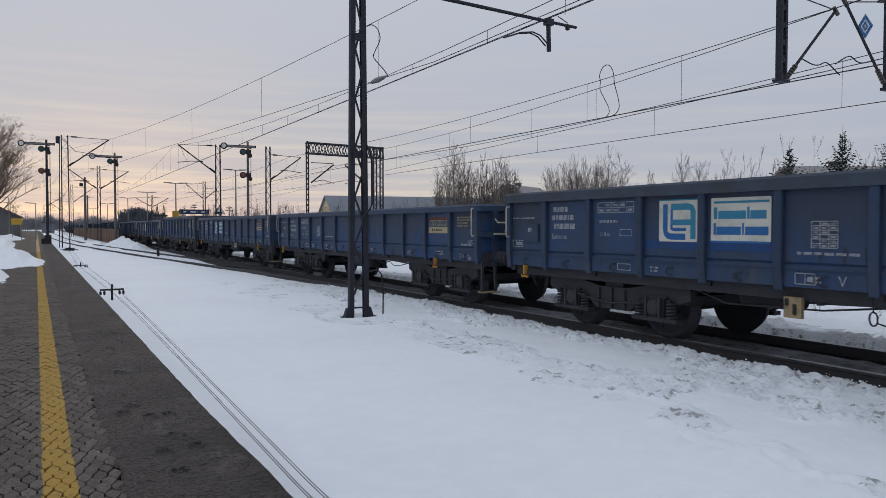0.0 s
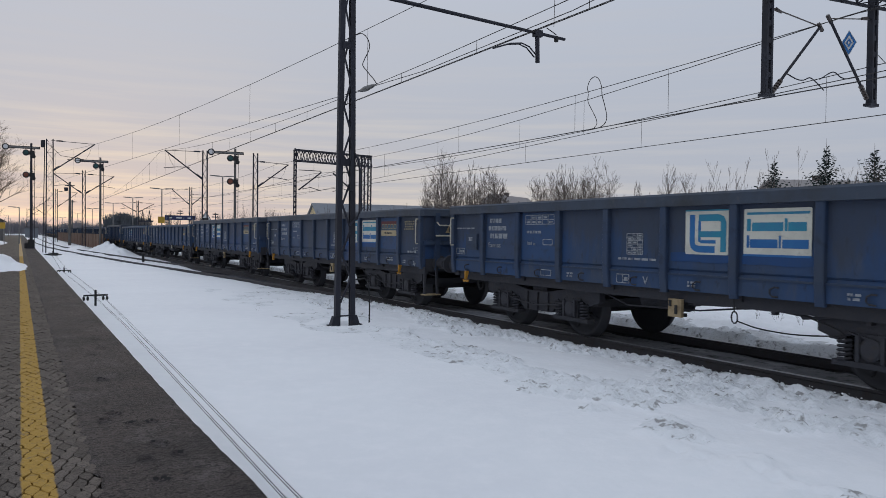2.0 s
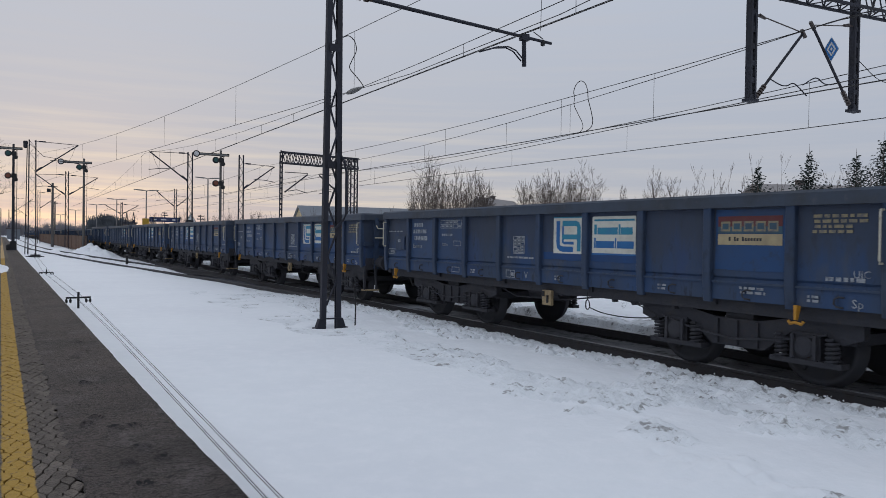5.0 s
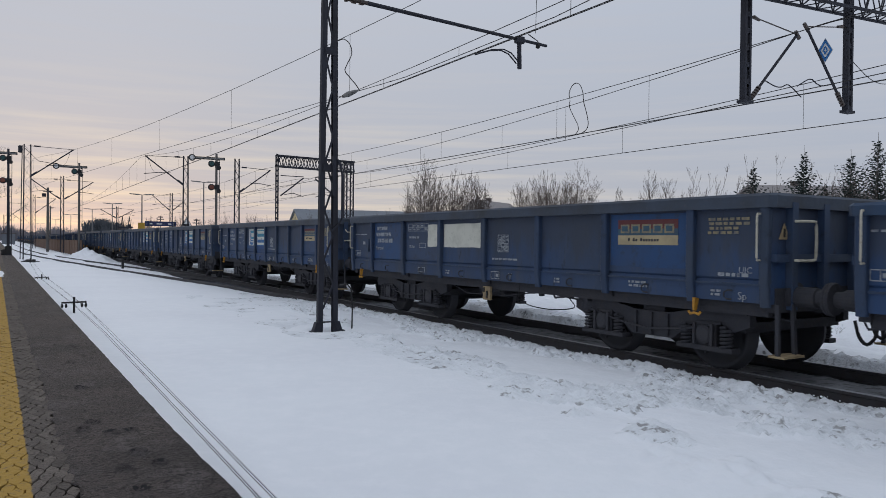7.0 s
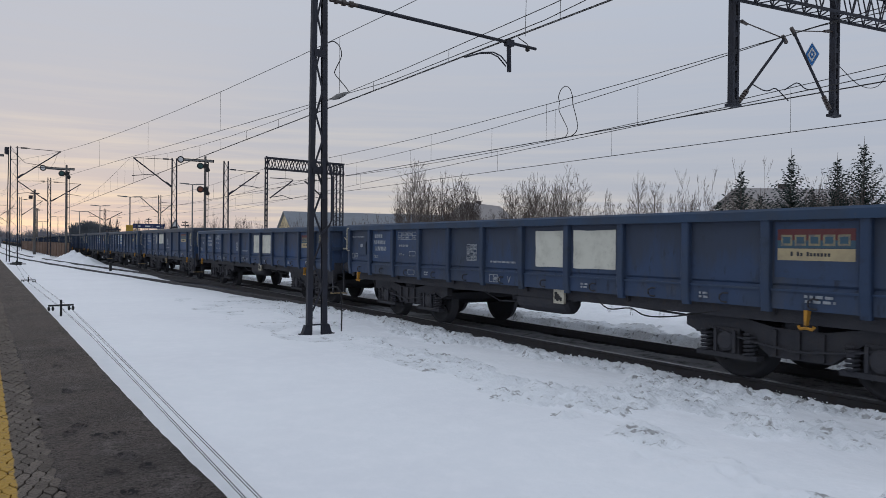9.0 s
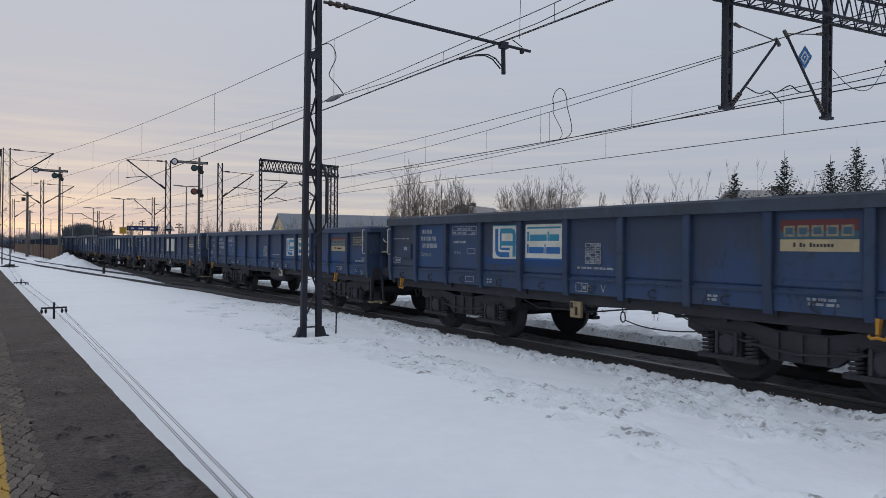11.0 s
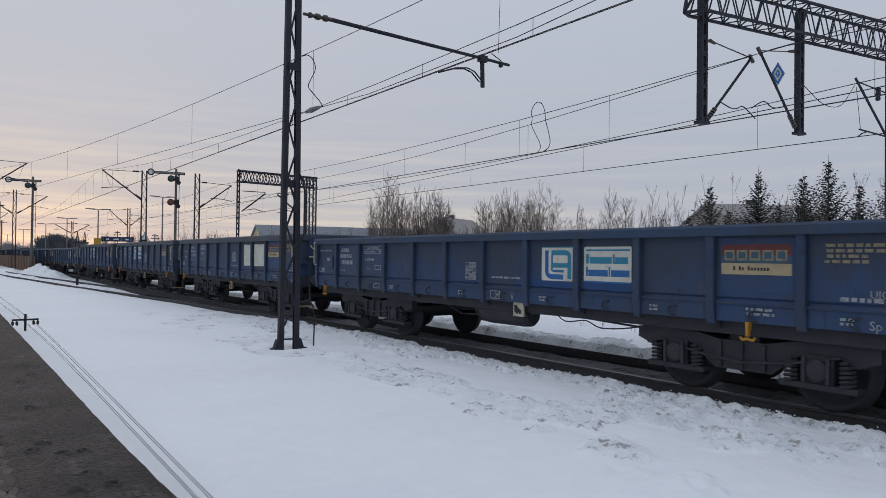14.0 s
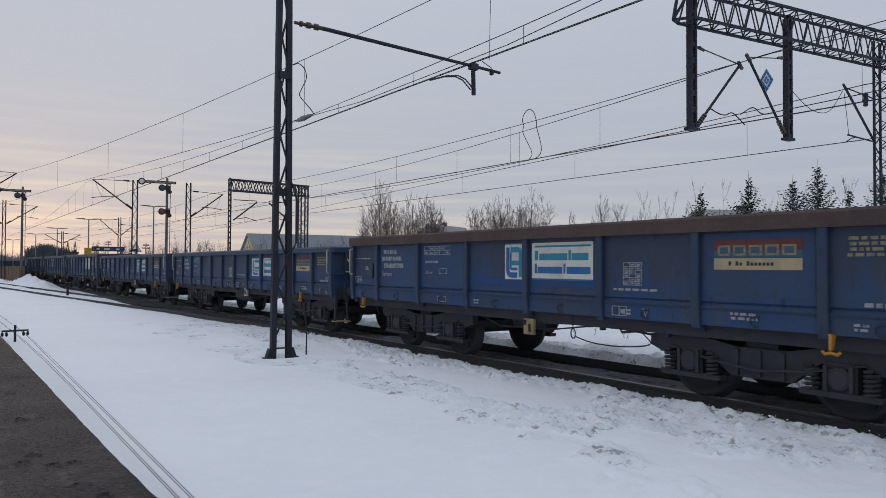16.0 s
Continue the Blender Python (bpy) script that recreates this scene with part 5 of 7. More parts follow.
def wire_run(label, contact, messenger, pairs=1, drop_from=-10, drop_to=80, drop_step=4.2, r=0.008, dropper_r=0.004, drops=()):
    """contact and messenger: functions of y giving (x, z)."""
    run = thing("overhead_line", label, "overhead wire", group="overhead lines")
    ys = [-40 + 5 * k for k in range(33)]
    ys = [y for y in ys if y <= 120]
    for d in ([0.0] if pairs == 1 else [-0.02, 0.02]):
        bm = B()
        tube(bm, [(contact(y)[0] + d, y, contact(y)[1]) for y in ys], r, 5)
        part("contact_wire", bm, WIRE, run)
    bm = B()
    tube(bm, [(messenger(y)[0], y, messenger(y)[1]) for y in ys], r, 5)
    part("messenger_wire", bm, WIRE, run)
    y = drop_from
    drops = list(drops)
    while not drops or drops[-1] + drop_step < drop_to:
        drops.append(drops[-1] + drop_step if drops else y)
    for y in drops:
        bm = B()
        bar(bm, (messenger(y)[0], y, messenger(y)[1]), (contact(y)[0], y, contact(y)[1]), dropper_r, n=4)
        part("dropper", bm, WIRE, run)
    return run


def lattice_beam(parent, a, b, depth, width, n, w=0.04):
    """A box truss from a to b (its lower near edge), in parts."""
    a, b = Vector(a), Vector(b)
    ax = (b - a).normalized()
    side = Vector((0, 0, 1)).cross(ax).normalized() * width
    rise = Vector((0, 0, depth))
    corners = [Vector((0, 0, 0)), side, rise, side + rise]
    for c in corners:
        bm = B()
        bar(bm, a + c, b + c, w, w)
        part("chord", bm, MASTM, parent)
    for c, d in ((0, 2), (1, 3), (0, 1), (2, 3)):
        lace(parent, a + corners[c], b + corners[c], a + corners[d], b + corners[d], n, w * 0.62)


def box_post(parent, x, y, z0, z1, half, n, w=0.035, single=False):
    for i, j in ((-1, -1), (1, -1), (1, 1), (-1, 1)):
        bm = B()
        bar(bm, (x + i * half, y + j * half, z0), (x + i * half, y + j * half, z1), w)
        part("post_angle", bm, MASTM, parent)
    c = [(-half, -half), (half, -half), (half, half), (-half, half)]
    for k in range(4):
        p, q = c[k], c[(k + 1) % 4]
        if single:
            lace(parent, (x + p[0], y + p[1], z0), (x + p[0], y + p[1], z1), (x + q[0], y + q[1], z0), (x + q[0], y + q[1], z1), n, w * 0.6)
            continue
        bm = B()
        zigzag(bm, (x + p[0], y + p[1], z0), (x + p[0], y + p[1], z1), (x + q[0], y + q[1], z0), (x + q[0], y + q[1], z1), n, w * 0.6, rungs=False)
        tagged(part("lacing", bm, MASTM, parent), kind="stuff")


def slotted_hanger(parent, x, y, z0, z1):
    bm = B()
    for s in (-1, 1):
        box(bm, x + s * 0.085 - 0.035, x + s * 0.085 + 0.035, y - 0.08, y + 0.08, z0, z1)
    z = z0
    while z < z1:
        box(bm, x - 0.055, x + 0.055, y - 0.07, y + 0.07, z, z + 0.13)
        z += 0.42
    box(bm, x - 0.2, x + 0.2, y - 0.1, y + 0.1, z0 - 0.05, z0 + 0.02)
    return part("hanger", bm, MASTM, parent)


def near_gantry():
    g = thing("catenary_gantry", "dark steel lattice gantry over the far tracks", "gantry", group="catenary gantries")
    ux, uy = 0.9917, -0.1283
    at = lambda s: (15.1 + ux * s, 11.5 + uy * s)
    a, b = at(0.30), at(17.6)
    lattice_beam(g, (*a, 7.80), (*b, 7.80), 0.86, -0.52, 58, 0.032)
    bm = B()
    for d in (0.0, -0.52):
        for z in (7.80, 8.66):
            bar(bm, (a[0] - uy * d, a[1] + ux * d, z), (a[0] - 0.34, a[1] - 0.1, 7.80), 0.03)
    part("end_brace", bm, MASTM, g)
    hl, hr = at(0.765), at(4.50)
    slotted_hanger(g, hl[0], hl[1], 5.16, 8.55)
    slotted_hanger(g, hr[0], hr[1], 5.22, 8.60)
    # raking struts with insulators, and their steady arms
    for (x, y), z, s, reach, top in ((hl, 5.2, 1, 1.95, 7.1), (hr, 5.3, -1, 1.75, 7.25)):
        strut = new("strut")
        strut.parent = g
        strut.empty_display_size = 0.1
        foot, head = Vector((x + s * 0.16, y, z)), Vector((x + s * reach, y - s * 0.12, top))
        d = head - foot
        bm = B()
        bar(bm, foot + d * 0.2, head, 0.036, n=8)
        part("strut_tube", bm, MASTM, strut)
        bm = B()
        for k in range(5):
            c = foot + d * (0.03 + 0.035 * k)
            bar(bm, c, c + d * 0.02, 0.065, n=10)
            bar(bm, c + d * 0.02, c + d * 0.036, 0.035, n=8)
        part("insulator", bm, INSUL, strut)
        bm = B()
        tz = top - 0.02
        bar(bm, (x + s * 0.1, y, tz + 0.24), head, 0.012)
        bar(bm, (x + s * 0.30, y, tz + 0.225), (x + s * 0.52, y, tz + 0.185), 0.05, n=10, taper=0.7)
        bar(bm, head + Vector((-0.09, 0, 0.07)), head + Vector((0.10, 0, -0.10)), 0.035)
        part("tie", bm, INSUL, strut)
        bm = B()
        f = foot + d * 0.3
        tube(bm, smooth_line([f, f + Vector((s * 0.45, 0, -0.10)), f + Vector((s * 0.72, 0, -0.09)), f + Vector((s * 1.05, 0, 0.0)), f + Vector((s * 1.6, 0, -0.25))], 4), 0.016)
        part("steady_arm", bm, MASTM, strut)
    # distance plate: blue and white diamond
    cx, cy, cz = 18.94, 11.19, 6.83
    bm = B()
    for r, t, mi in ((0.34, 0.0, 0), (0.31, 0.006, 1), (0.20, 0.012, 0), (0.12, 0.018, 1), (0.05, 0.024, 0)):
        v = [bm.verts.new((cx + dx * r * 0.29 - t, cy - dx * r * 0.46 - t * 0.6, cz + dz * r)) for dx, dz in ((0, -1), (1, 0), (0, 1), (-1, 0))]
        bm.faces.new(v).material_index = mi
    for f in bm.faces:
        f.normal_update()
        if f.normal.y > 0:
            f.normal_flip()
    part("diamond_plate", bm, [SIGNW, SIGNBLUE], g, "blue and white diamond catenary plate")
    px, py = at(8.75)
    box_post(g, px, py - 0.15, -0.2, 8.6, 0.20, 30, 0.03, True)
    qx, qy = at(17.2)
    box_post(g, qx, qy - 0.15, -0.2, 8.6, 0.20, 30)
    # bracket on the standing post
    bm = B()
    bar(bm, (px - 0.25, py, 5.42), (px - 2.2, py, 6.95), 0.035, n=8)
    bar(bm, (px - 2.1, py, 6.87), (px - 0.2, py, 6.78), 0.014)
    bar(bm, (px - 1.98, py, 5.50), (px - 0.25, py, 5.46), 0.018)
    tube(bm, [(px - 1.5, py, 5.48), (px - 1.8, py, 5.40), (px - 2.05, py, 5.28)], 0.018)
    bar(bm, (px - 2.15, py, 6.7), (px - 1.9, py, 5.50), 0.006)
    lathe(bm, [(0, 0.03), (0.03, 0.075), (0.12, 0.06), (0.2, 0.08), (0.28, 0.06), (0.36, 0.08), (0.42, 0.03)], "z", 10, at=(px - 0.85, py, 6.48))
    part("bracket", bm, MASTM, g)


def far_gantry():
    g = thing("catenary_gantry", "dark lattice gantry portal far along the line", "gantry", group="catenary gantries")
    lattice_beam(g, (18.95, 55.6, 7.45), (25.6, 55.6, 7.35), 0.85, 0.6, 26, 0.05)
    box_post(g, 25.2, 55.9, -0.2, 8.2, 0.3, 22, 0.045)
    slotted_hanger(g, 19.0, 55.9, 2.0, 8.3)
    for x, s in ((19.2, 1), (24.0, -1)):
        bm = B()
        bar(bm, (x, 55.6, 5.1), (x + s * 1.9, 55.6, 6.6), 0.05)
        bar(bm, (x, 55.6, 6.7), (x + s * 1.9, 55.6, 6.7), 0.03)
        tube(bm, [(x + s * 0.3, 55.6, 5.2), (x + s * 1.0, 55.6, 5.35), (x + s * 1.9, 55.6, 5.1)], 0.03)
        part("bracket", bm, MASTM, g)


def far_mast(x, y, h, brackets, half=0.17, label="dark laced catenary mast with a raking bracket"):
    """brackets: (side, reach, foot height, head height)."""
    m = laced_mast(x, y, -0.2, h, half * 1.08, half * 0.9, label, 0.042, 18)
    for s, reach, z0, z1 in brackets:
        bm = B()
        head = s * reach
        bar(bm, (s * 0.2, 0, z0), (head, 0, z1), 0.045, n=6)
        bar(bm, (s * 0.1, 0, min(h - 0.1, z1 + 0.12)), (head, 0, z1), 0.018)
        bar(bm, (s * reach * 0.14, 0, min(h - 0.1, z1 + 0.1)), (s * reach * 0.28, 0, min(h - 0.1, z1 + 0.09)), 0.055, n=8)
        bar(bm, (s * 0.22, 0, z0 + 0.06), (s * (0.2 + 0.14 * reach), 0, z0 + 0.06 + 0.14 * (z1 - z0)), 0.07, n=8)
        arm = z0 + 0.42 * (z1 - z0)
        tube(bm, [(s * reach * 0.38, 0, arm), (s * reach * 0.7, 0, arm - 0.02), (s * reach * 1.02, 0, arm - 0.14)], 0.026)
        tube(bm, [(head * 0.94, 0, z1 - 0.05), (head * 0.86, 0, z0 + 0.62 * (z1 - z0)), (head * 0.78, 0, arm)], 0.010)
        part("bracket", bm, MASTM, m)
    return m


SIGNBLUE = material("plate_blue", (0.03, 0.16, 0.42), 0.5)
main_mast()
near_gantry()
far_gantry()
far_mast(11.6, 54.0, 7.75, [(-1, 2.75, 5.68, 7.6)])
far_mast(15.0, 53.0, 7.7, [(1, 2.5, 5.24, 7.0)])
far_mast(2.0, 62.6, 8.78, [(1, 3.1, 6.37, 8.60)], 0.24, "tall laced mast beside the platform with a raking bracket")
far_mast(5.7, 82.5, 8.05, [(1, 2.85, 5.69, 7.56), (-1, 2.75, 5.69, 7.6)], 0.14, "laced mast with two raking brackets")
far_mast(14.43, 110, 6.25, [(1, 2.2, 4.65, 5.85), (-1, 2.2, 4.65, 5.85)], 0.12, "slender far mast with two raking brackets")
far_mast(18.38, 93.5, 7.45, [(-1, 2.2, 5.3, 7.1), (1, 1.55, 5.3, 6.5)], 0.15, "laced mast with two raking brackets")
far_mast(5.0, 128, 8.4, [(1, 3.0, 5.6, 7.9)], 0.16)
far_mast(1.9, 150, 8.2, [(1, 3.0, 5.6, 7.8)], 0.16)
far_mast(5.2, 190, 8.4, [(-1, 3.0, 5.6, 7.9)], 0.16)
far_mast(2.0, 240, 8.2, [(1, 3.0, 5.6, 7.8)], 0.16)


def telegraph_pole(x, y, h, label):
    p = thing("telegraph_pole", label, "pole", pose(x, y, -0.2), "telegraph poles")
    bm = B()
    bar(bm, (0, 0, 0), (0, 0, h), 0.11, n=8, taper=0.7)
    part("pole", bm, MASTM, p)
    for k, w in ((0.3, 0.45), (0.75, 0.6)):
        bm = B()
        box(bm, -w, w, -0.05, 0.05, h - k - 0.05, h - k + 0.05)
        for q in (-1, -0.5, 0.5, 1):
            box(bm, q * w * 0.9 - 0.05, q * w * 0.9 + 0.05, -0.04, 0.04, h - k + 0.05, h - k + 0.17)
        part("crossarm", bm, MASTM, p)


telegraph_pole(27.5, 150, 6.3, "far dark telegraph pole with two crossarms")
telegraph_pole(27.5, 120, 5.1, "dark telegraph pole with two crossarms beyond the yard")


def braced_pole():
    p = thing("trestle_pole", "dark timber trestle of two leaning pairs of legs", "trestle", pose(15.5, 110, -0.2))
    for x in (-0.4, 0.5):
        for s in (-1, 1):
            bm = B()
            bar(bm, (x + s * 0.6, 0, 0), (x, 0, 4.9), 0.05, n=6)
            part("leg", bm, MASTM, p)
    bm = B()
    box(bm, -0.9, 1.0, -0.08, 0.08, 3.25, 3.45)
    box(bm, 0.35, 0.65, -0.15, 0.15, 3.45, 3.8)
    part("cross_beam", bm, MASTM, p)


braced_pole()


def tall_pole_pair():
    p = thing("anchor_pole", "slim dark steel pole with a round transformer on top", "pole", pose(1.55, 62.9, -0.2))
    bm = B()
    bar(bm, (0, 0, 0), (0.12, 0, 8.7), 0.035, n=8)
    part("pole", bm, MASTM, p)
    bm = B()
    lathe(bm, [(0, 0.08), (0.05, 0.15), (0.5, 0.15), (0.55, 0.08)], "z", 12, at=(0.0, 0, 8.15))
    part("canister", bm, MASTM, p)
    bm = B()
    tube(bm, [(0.3, 0, 8.5), (1.2, 0, 7.6), (2.8, 0, 7.4)], 0.02)
    part("cable", bm, WIRE, p)


tall_pole_pair()


def concrete_pole(x, y, h):
    p = thing("concrete_pole", "weathered round concrete pole with crossbars", "pole", pose(x, y, -0.2), "concrete poles")
    bm = B()
    bar(bm, (0, 0, 0), (0, 0, h), 0.17, n=12, taper=0.7)
    part("pole", bm, CONC, p)
    bm = B()
    box(bm, -0.5, 0.5, -0.06, 0.06, h - 0.5, h - 0.4)
    box(bm, -0.6, -0.2, -0.2, 0.2, h - 1.1, h - 0.7)
    part("crossbar", bm, MASTM, p)


concrete_pole(5.2, 97, 7.7)
concrete_pole(9.0, 160, 8.0)


def parabola(y, low, high, mid, half):
    d = ((y - mid) / half) % 2.0
    d = d if d <= 1 else 2 - d
    return low + (high - low) * d * d


wire_run("copper overhead line above the main track", lambda y: (8.52 + 0.004 * (y - 12), 5.55), lambda y: (8.52 + 0.004 * (y - 12), parabola(y, 5.78, 7.4, 18.5, 36)), 2, -12, 100, 3.6, 0.0085)
wire_run("overhead line slanting to the platform track", lambda y: (8.47 - (0.1166 if y > 12.57 else 0.007) * (y - 12.57) if y < 64 else 2.47 + 0.001 * (y - 64), 5.46 + 0.067 * max(0, 12.57 - y)), lambda y: (8.47 - 0.1166 * (y - 12.57) if y < 64 else 2.47, 6.75 + 0.00105 * (y - 33) ** 2 if y < 64 else 7.75), 1, 17.5, 100, 7.9, 0.0085)
wire_run("overhead line above the second track", lambda y: (17.3, 5.40), lambda y: (17.3, parabola(y, 6.58, 7.04, 32, 22)), 2, 1.9, 110, 9.0, 0.012, 0.004, (7.9, 15.85, 20.2, 28.2, 38.0))
wire_run("overhead line crossing above the yard", lambda y: (15.63 + 0.115 * y, 5.40), lambda y: (15.63 + 0.115 * y, parabola(y, 6.60, 6.95, 27, 19)), 1, 20.5, 110, 8.7, 0.012, 0.004, (20.5, 25.2, 34.0))
wire_run("overhead line above the far track", lambda y: (22.1, 5.34), lambda y: (22.1, parabola(y, 6.3, 6.95, 36, 26)), 1, 5.85, 100, 7.9, 0.014, 0.004)


def jumper(label, pts, r):
    bm = B()
    tube(bm, smooth_line(pts), r, 6)
    tagged(part("jumper_cable", bm, WIRE), label, "cable", "jumper cables")


# the hanging loops on the wires
lx, ly = 17.3, 18.9
jumper("looped jumper cable hanging between two overhead wires", [(lx, 19.5, 6.68), (lx, 19.55, 6.9), (lx, 19.42, 7.12), (lx, 19.2, 7.2), (lx, 18.98, 7.08), (lx, 18.84, 6.8), (lx, 18.8, 6.49), (lx, 18.64, 6.05), (lx, 18.56, 5.7), (lx, 18.66, 5.5), (lx, 18.9, 5.4)], 0.014)
jumper("thin jumper cable between two overhead wires", [(lx, 19.5, 6.66), (lx, 19.52, 6.4), (lx, 19.3, 6.05), (lx, 19.1, 5.75), (lx, 19.05, 5.55), (lx, 19.2, 5.4)], 0.012)
jumper("curling jumper cable beside the mast", [(7.83, 18.1, 6.98), (7.86, 17.8, 6.95), (7.89, 17.5, 6.75), (7.9, 17.4, 6.48), (7.88, 17.65, 6.25), (7.87, 17.75, 6.1), (7.9, 17.5, 5.88), (7.93, 17.2, 5.65), (7.95, 17.0, 5.46)], 0.013)
bm = B()
lathe(bm, [(-0.5, 0.02), (-0.3, 0.05), (0.1, 0.075), (0.4, 0.045), (0.5, 0.02)], "y", 10, at=(7.9, 17.5, 5.46))
part("section_insulator", bm, GALV, [o for o in bpy.data.objects if o.name.startswith("overhead_line")][1], "grey spindle-shaped section insulator")
jumper("thin stay wire rising from the bracket tip", [(10.2, 12.66, 6.25), (9.7, 12.0, 7.3), (9.2, 11.3, 8.6)], 0.006)
jumper("sagging cable on the gantry post", [(19.7, 10.9, 6.6), (20.6, 10.8, 6.15), (21.4, 10.7, 6.2), (22.2, 10.7, 6.9)], 0.010)


# ---- semaphores, lamps, signs, signal wires, fence ----
def semaphore(x, y, z0, h, label, lower=True):
    s = thing("semaphore", label, "semaphore signal", pose(x, y, z0, 0, 0, -6), "semaphores")
    bm = B()
    bar(bm, (0, 0, 0), (0, 0, h), 0.11, n=10, taper=0.75)
    box(bm, -0.25, 0.25, -0.25, 0.25, -0.1, 0.1)
    part("post", bm, CONC if x > 5 else MASTM, s)
    z = h - 0.35
    arm = new("arm")
    arm.parent = s
    arm.empty_display_size = 0.1
    bm = B()
    box(bm, -1.55, 0.62, -0.06, -0.02, z - 0.10, z + 0.10)
    box(bm, -1.5, 0.55, -0.07, -0.06, z - 0.05, z + 0.05, 1)
    part("blade", bm, [BLACKP, GALV], arm)
    bm = B()
    lathe(bm, [(-0.08, 0.25), (-0.02, 0.25)], "y", 20, at=(-1.75, 0, z))
    part("disc", bm, BLACKP, arm)
    bm = B()
    lathe(bm, [(-0.10, 0.17), (-0.08, 0.17)], "y", 18, at=(-1.75, 0, z))
    part("disc_face", bm, SIGNW, arm)
    for zz, mat, on in ((h - 0.75, LENSG, True), (h - 2.5, LENSO, lower)):
        if not on:
            continue
        lamp = new("signal_lamp")
        lamp.parent = s
        lamp.empty_display_size = 0.1
        bm = B()
        box(bm, -0.12, 0.2, -0.10, 0.2, zz - 0.16, zz + 0.18)
        lathe(bm, [(-0.02, 0.18), (0.0, 0.235), (0.1, 0.25), (0.12, 0.2)], "y", 16, at=(-0.36, -0.12, zz))
        lathe(bm, [(0.0, 0.16), (0.1, 0.16)], "y", 14, at=(0.16, -0.12, zz - 0.28))
        part("spectacle", bm, BLACKP, lamp)
        bm = B()
        lathe(bm, [(-0.035, 0.12), (-0.02, 0.17)], "y", 16, at=(-0.36, -0.12, zz))
        part("lens", bm, mat, lamp)
    bm = B()
    bar(bm, (0.22, 0.05, 0.6), (0.24, 0.05, h - 0.3), 0.018)
    bar(bm, (0.24, 0.05, h - 0.5), (0.0, 0.05, h - 0.4), 0.02)
    for k in range(12):
        bar(bm, (0.02, 0.12, 1.0 + k * 0.45), (0.22, 0.12, 1.0 + k * 0.45), 0.012)
    part("ladder_rod", bm, MASTM, s)
    return s


s1 = semaphore(0.82, 66.2, PLATFORM_Z, 8.35, "dark semaphore signal on the platform with its arm level")
bm = B()
lathe(bm, [(0, 0.14), (0.06, 0.2), (0.4, 0.2), (0.48, 0.1)], "z", 12, at=(-0.28, 0, 0.0))
box(bm, -0.2, 0.24, -0.2, 0.2, 0.0, 0.72)
part("drive_box", bm, BLACKP, s1)
semaphore(6.05, 69.0, -0.2, 8.2, "grey semaphore signal by the snow heap with its arm level", False)
semaphore(14.1, 55.3, -0.2, 8.2, "grey semaphore signal beyond the train with its arm level")


def platform_lamp(x, y, z0, h, double, group="platform lamps"):
    s = thing("platform_lamp", "galvanised platform lamp post with flat lamp heads", "lamp post", pose(x, y, z0), group)
    bm = B()
    bar(bm, (0, 0, 0), (0, 0, h), 0.075, n=8, taper=0.6)
    part("pole", bm, GALV, s)
    for k in ((-1, 1) if double else (-1,)):
        bm = B()
        bar(bm, (0, 0, h - 0.02), (k * 0.35, 0, h + 0.03), 0.03)
        bar(bm, (k * 0.3, 0, h + 0.02), (k * 1.0, 0, h + 0.06), 0.15, 0.06, n=8, taper=0.6)
        part("lamp_head", bm, GALV, s)
    return s


platform_lamp(14.3, 60, -0.2, 6.4, True)
for x, y, h in ((10.8, 67.3, 5.6), (10.9, 86.9, 5.6), (10.8, 105.5, 5.6), (10.5, 133.5, 5.6), (10.6, 170, 5.6), (10.5, 230, 5.6)):
    platform_lamp(x, y, -0.2, h, True)
for x, y in ((0.0, 90), (-2.9, 105), (-3.3, 128), (-3.3, 160), (-2.2, 200), (-2.2, 250)):
    platform_lamp(x, y, PLATFORM_Z, 3.9 if x > -1 else 5.0, False)


def station_board():
    s = thing("station_board", "dark blue platform board on posts beyond the train", "station sign", pose(11.0, 59.5, 0.2))
    bm = B()
    for x in (-0.9, 0.9):
        bar(bm, (x, 0, -0.4), (x, 0, 2.72), 0.05)
    part("post", bm, GALV, s)
    bm = B()
    box(bm, -1.22, 1.07, -0.05, 0.05, 2.38, 2.74)
    part("board", bm, SIGNB, s)
    for x0, x1 in ((-0.90, -0.70), (-0.38, 0.02), (0.46, 0.70)):
        bm = B()
        box(bm, x0, x1, -0.062, -0.05, 2.50, 2.60)
        part("lettering_bar", bm, SIGNW, s)
    for word, x in (("1", -1.16), ("2", 0.10), ("2", 0.80)):
        o = new("number_lettering", letters(word, 0.26))
        o.parent = s
        o.matrix_basis = pose(x, -0.055, 2.46, 90)
    bm = B()
    box(bm, -1.72, -1.24, -0.05, 0.05, 2.12, 2.62)
    part("yellow_panel", bm, SIGNY, s, "plain yellow panel")
    p = thing("warning_sign", "white triangular warning sign with a black locomotive shape", "warning sign", pose(12.66, 58.5, 0.2))
    bm = B()
    bar(bm, (0, 0, -0.4), (0, 0, 2.4), 0.04)
    part("post", bm, GALV, p)
    bm = B()
    for r, y, mi in ((0.50, 0.0, 0), (0.42, -0.012, 1)):
        vs = [bm.verts.new((dx * r, y, 2.62 + dz * r)) for dx, dz in ((-0.87, -0.5), (0.87, -0.5), (0, 1))]
        bm.faces.new(vs).material_index = mi
    box(bm, -0.24, 0.2, -0.03, -0.016, 2.42, 2.56, 0)
    part("plate", bm, [BLACKP, SIGNW], p)


station_board()


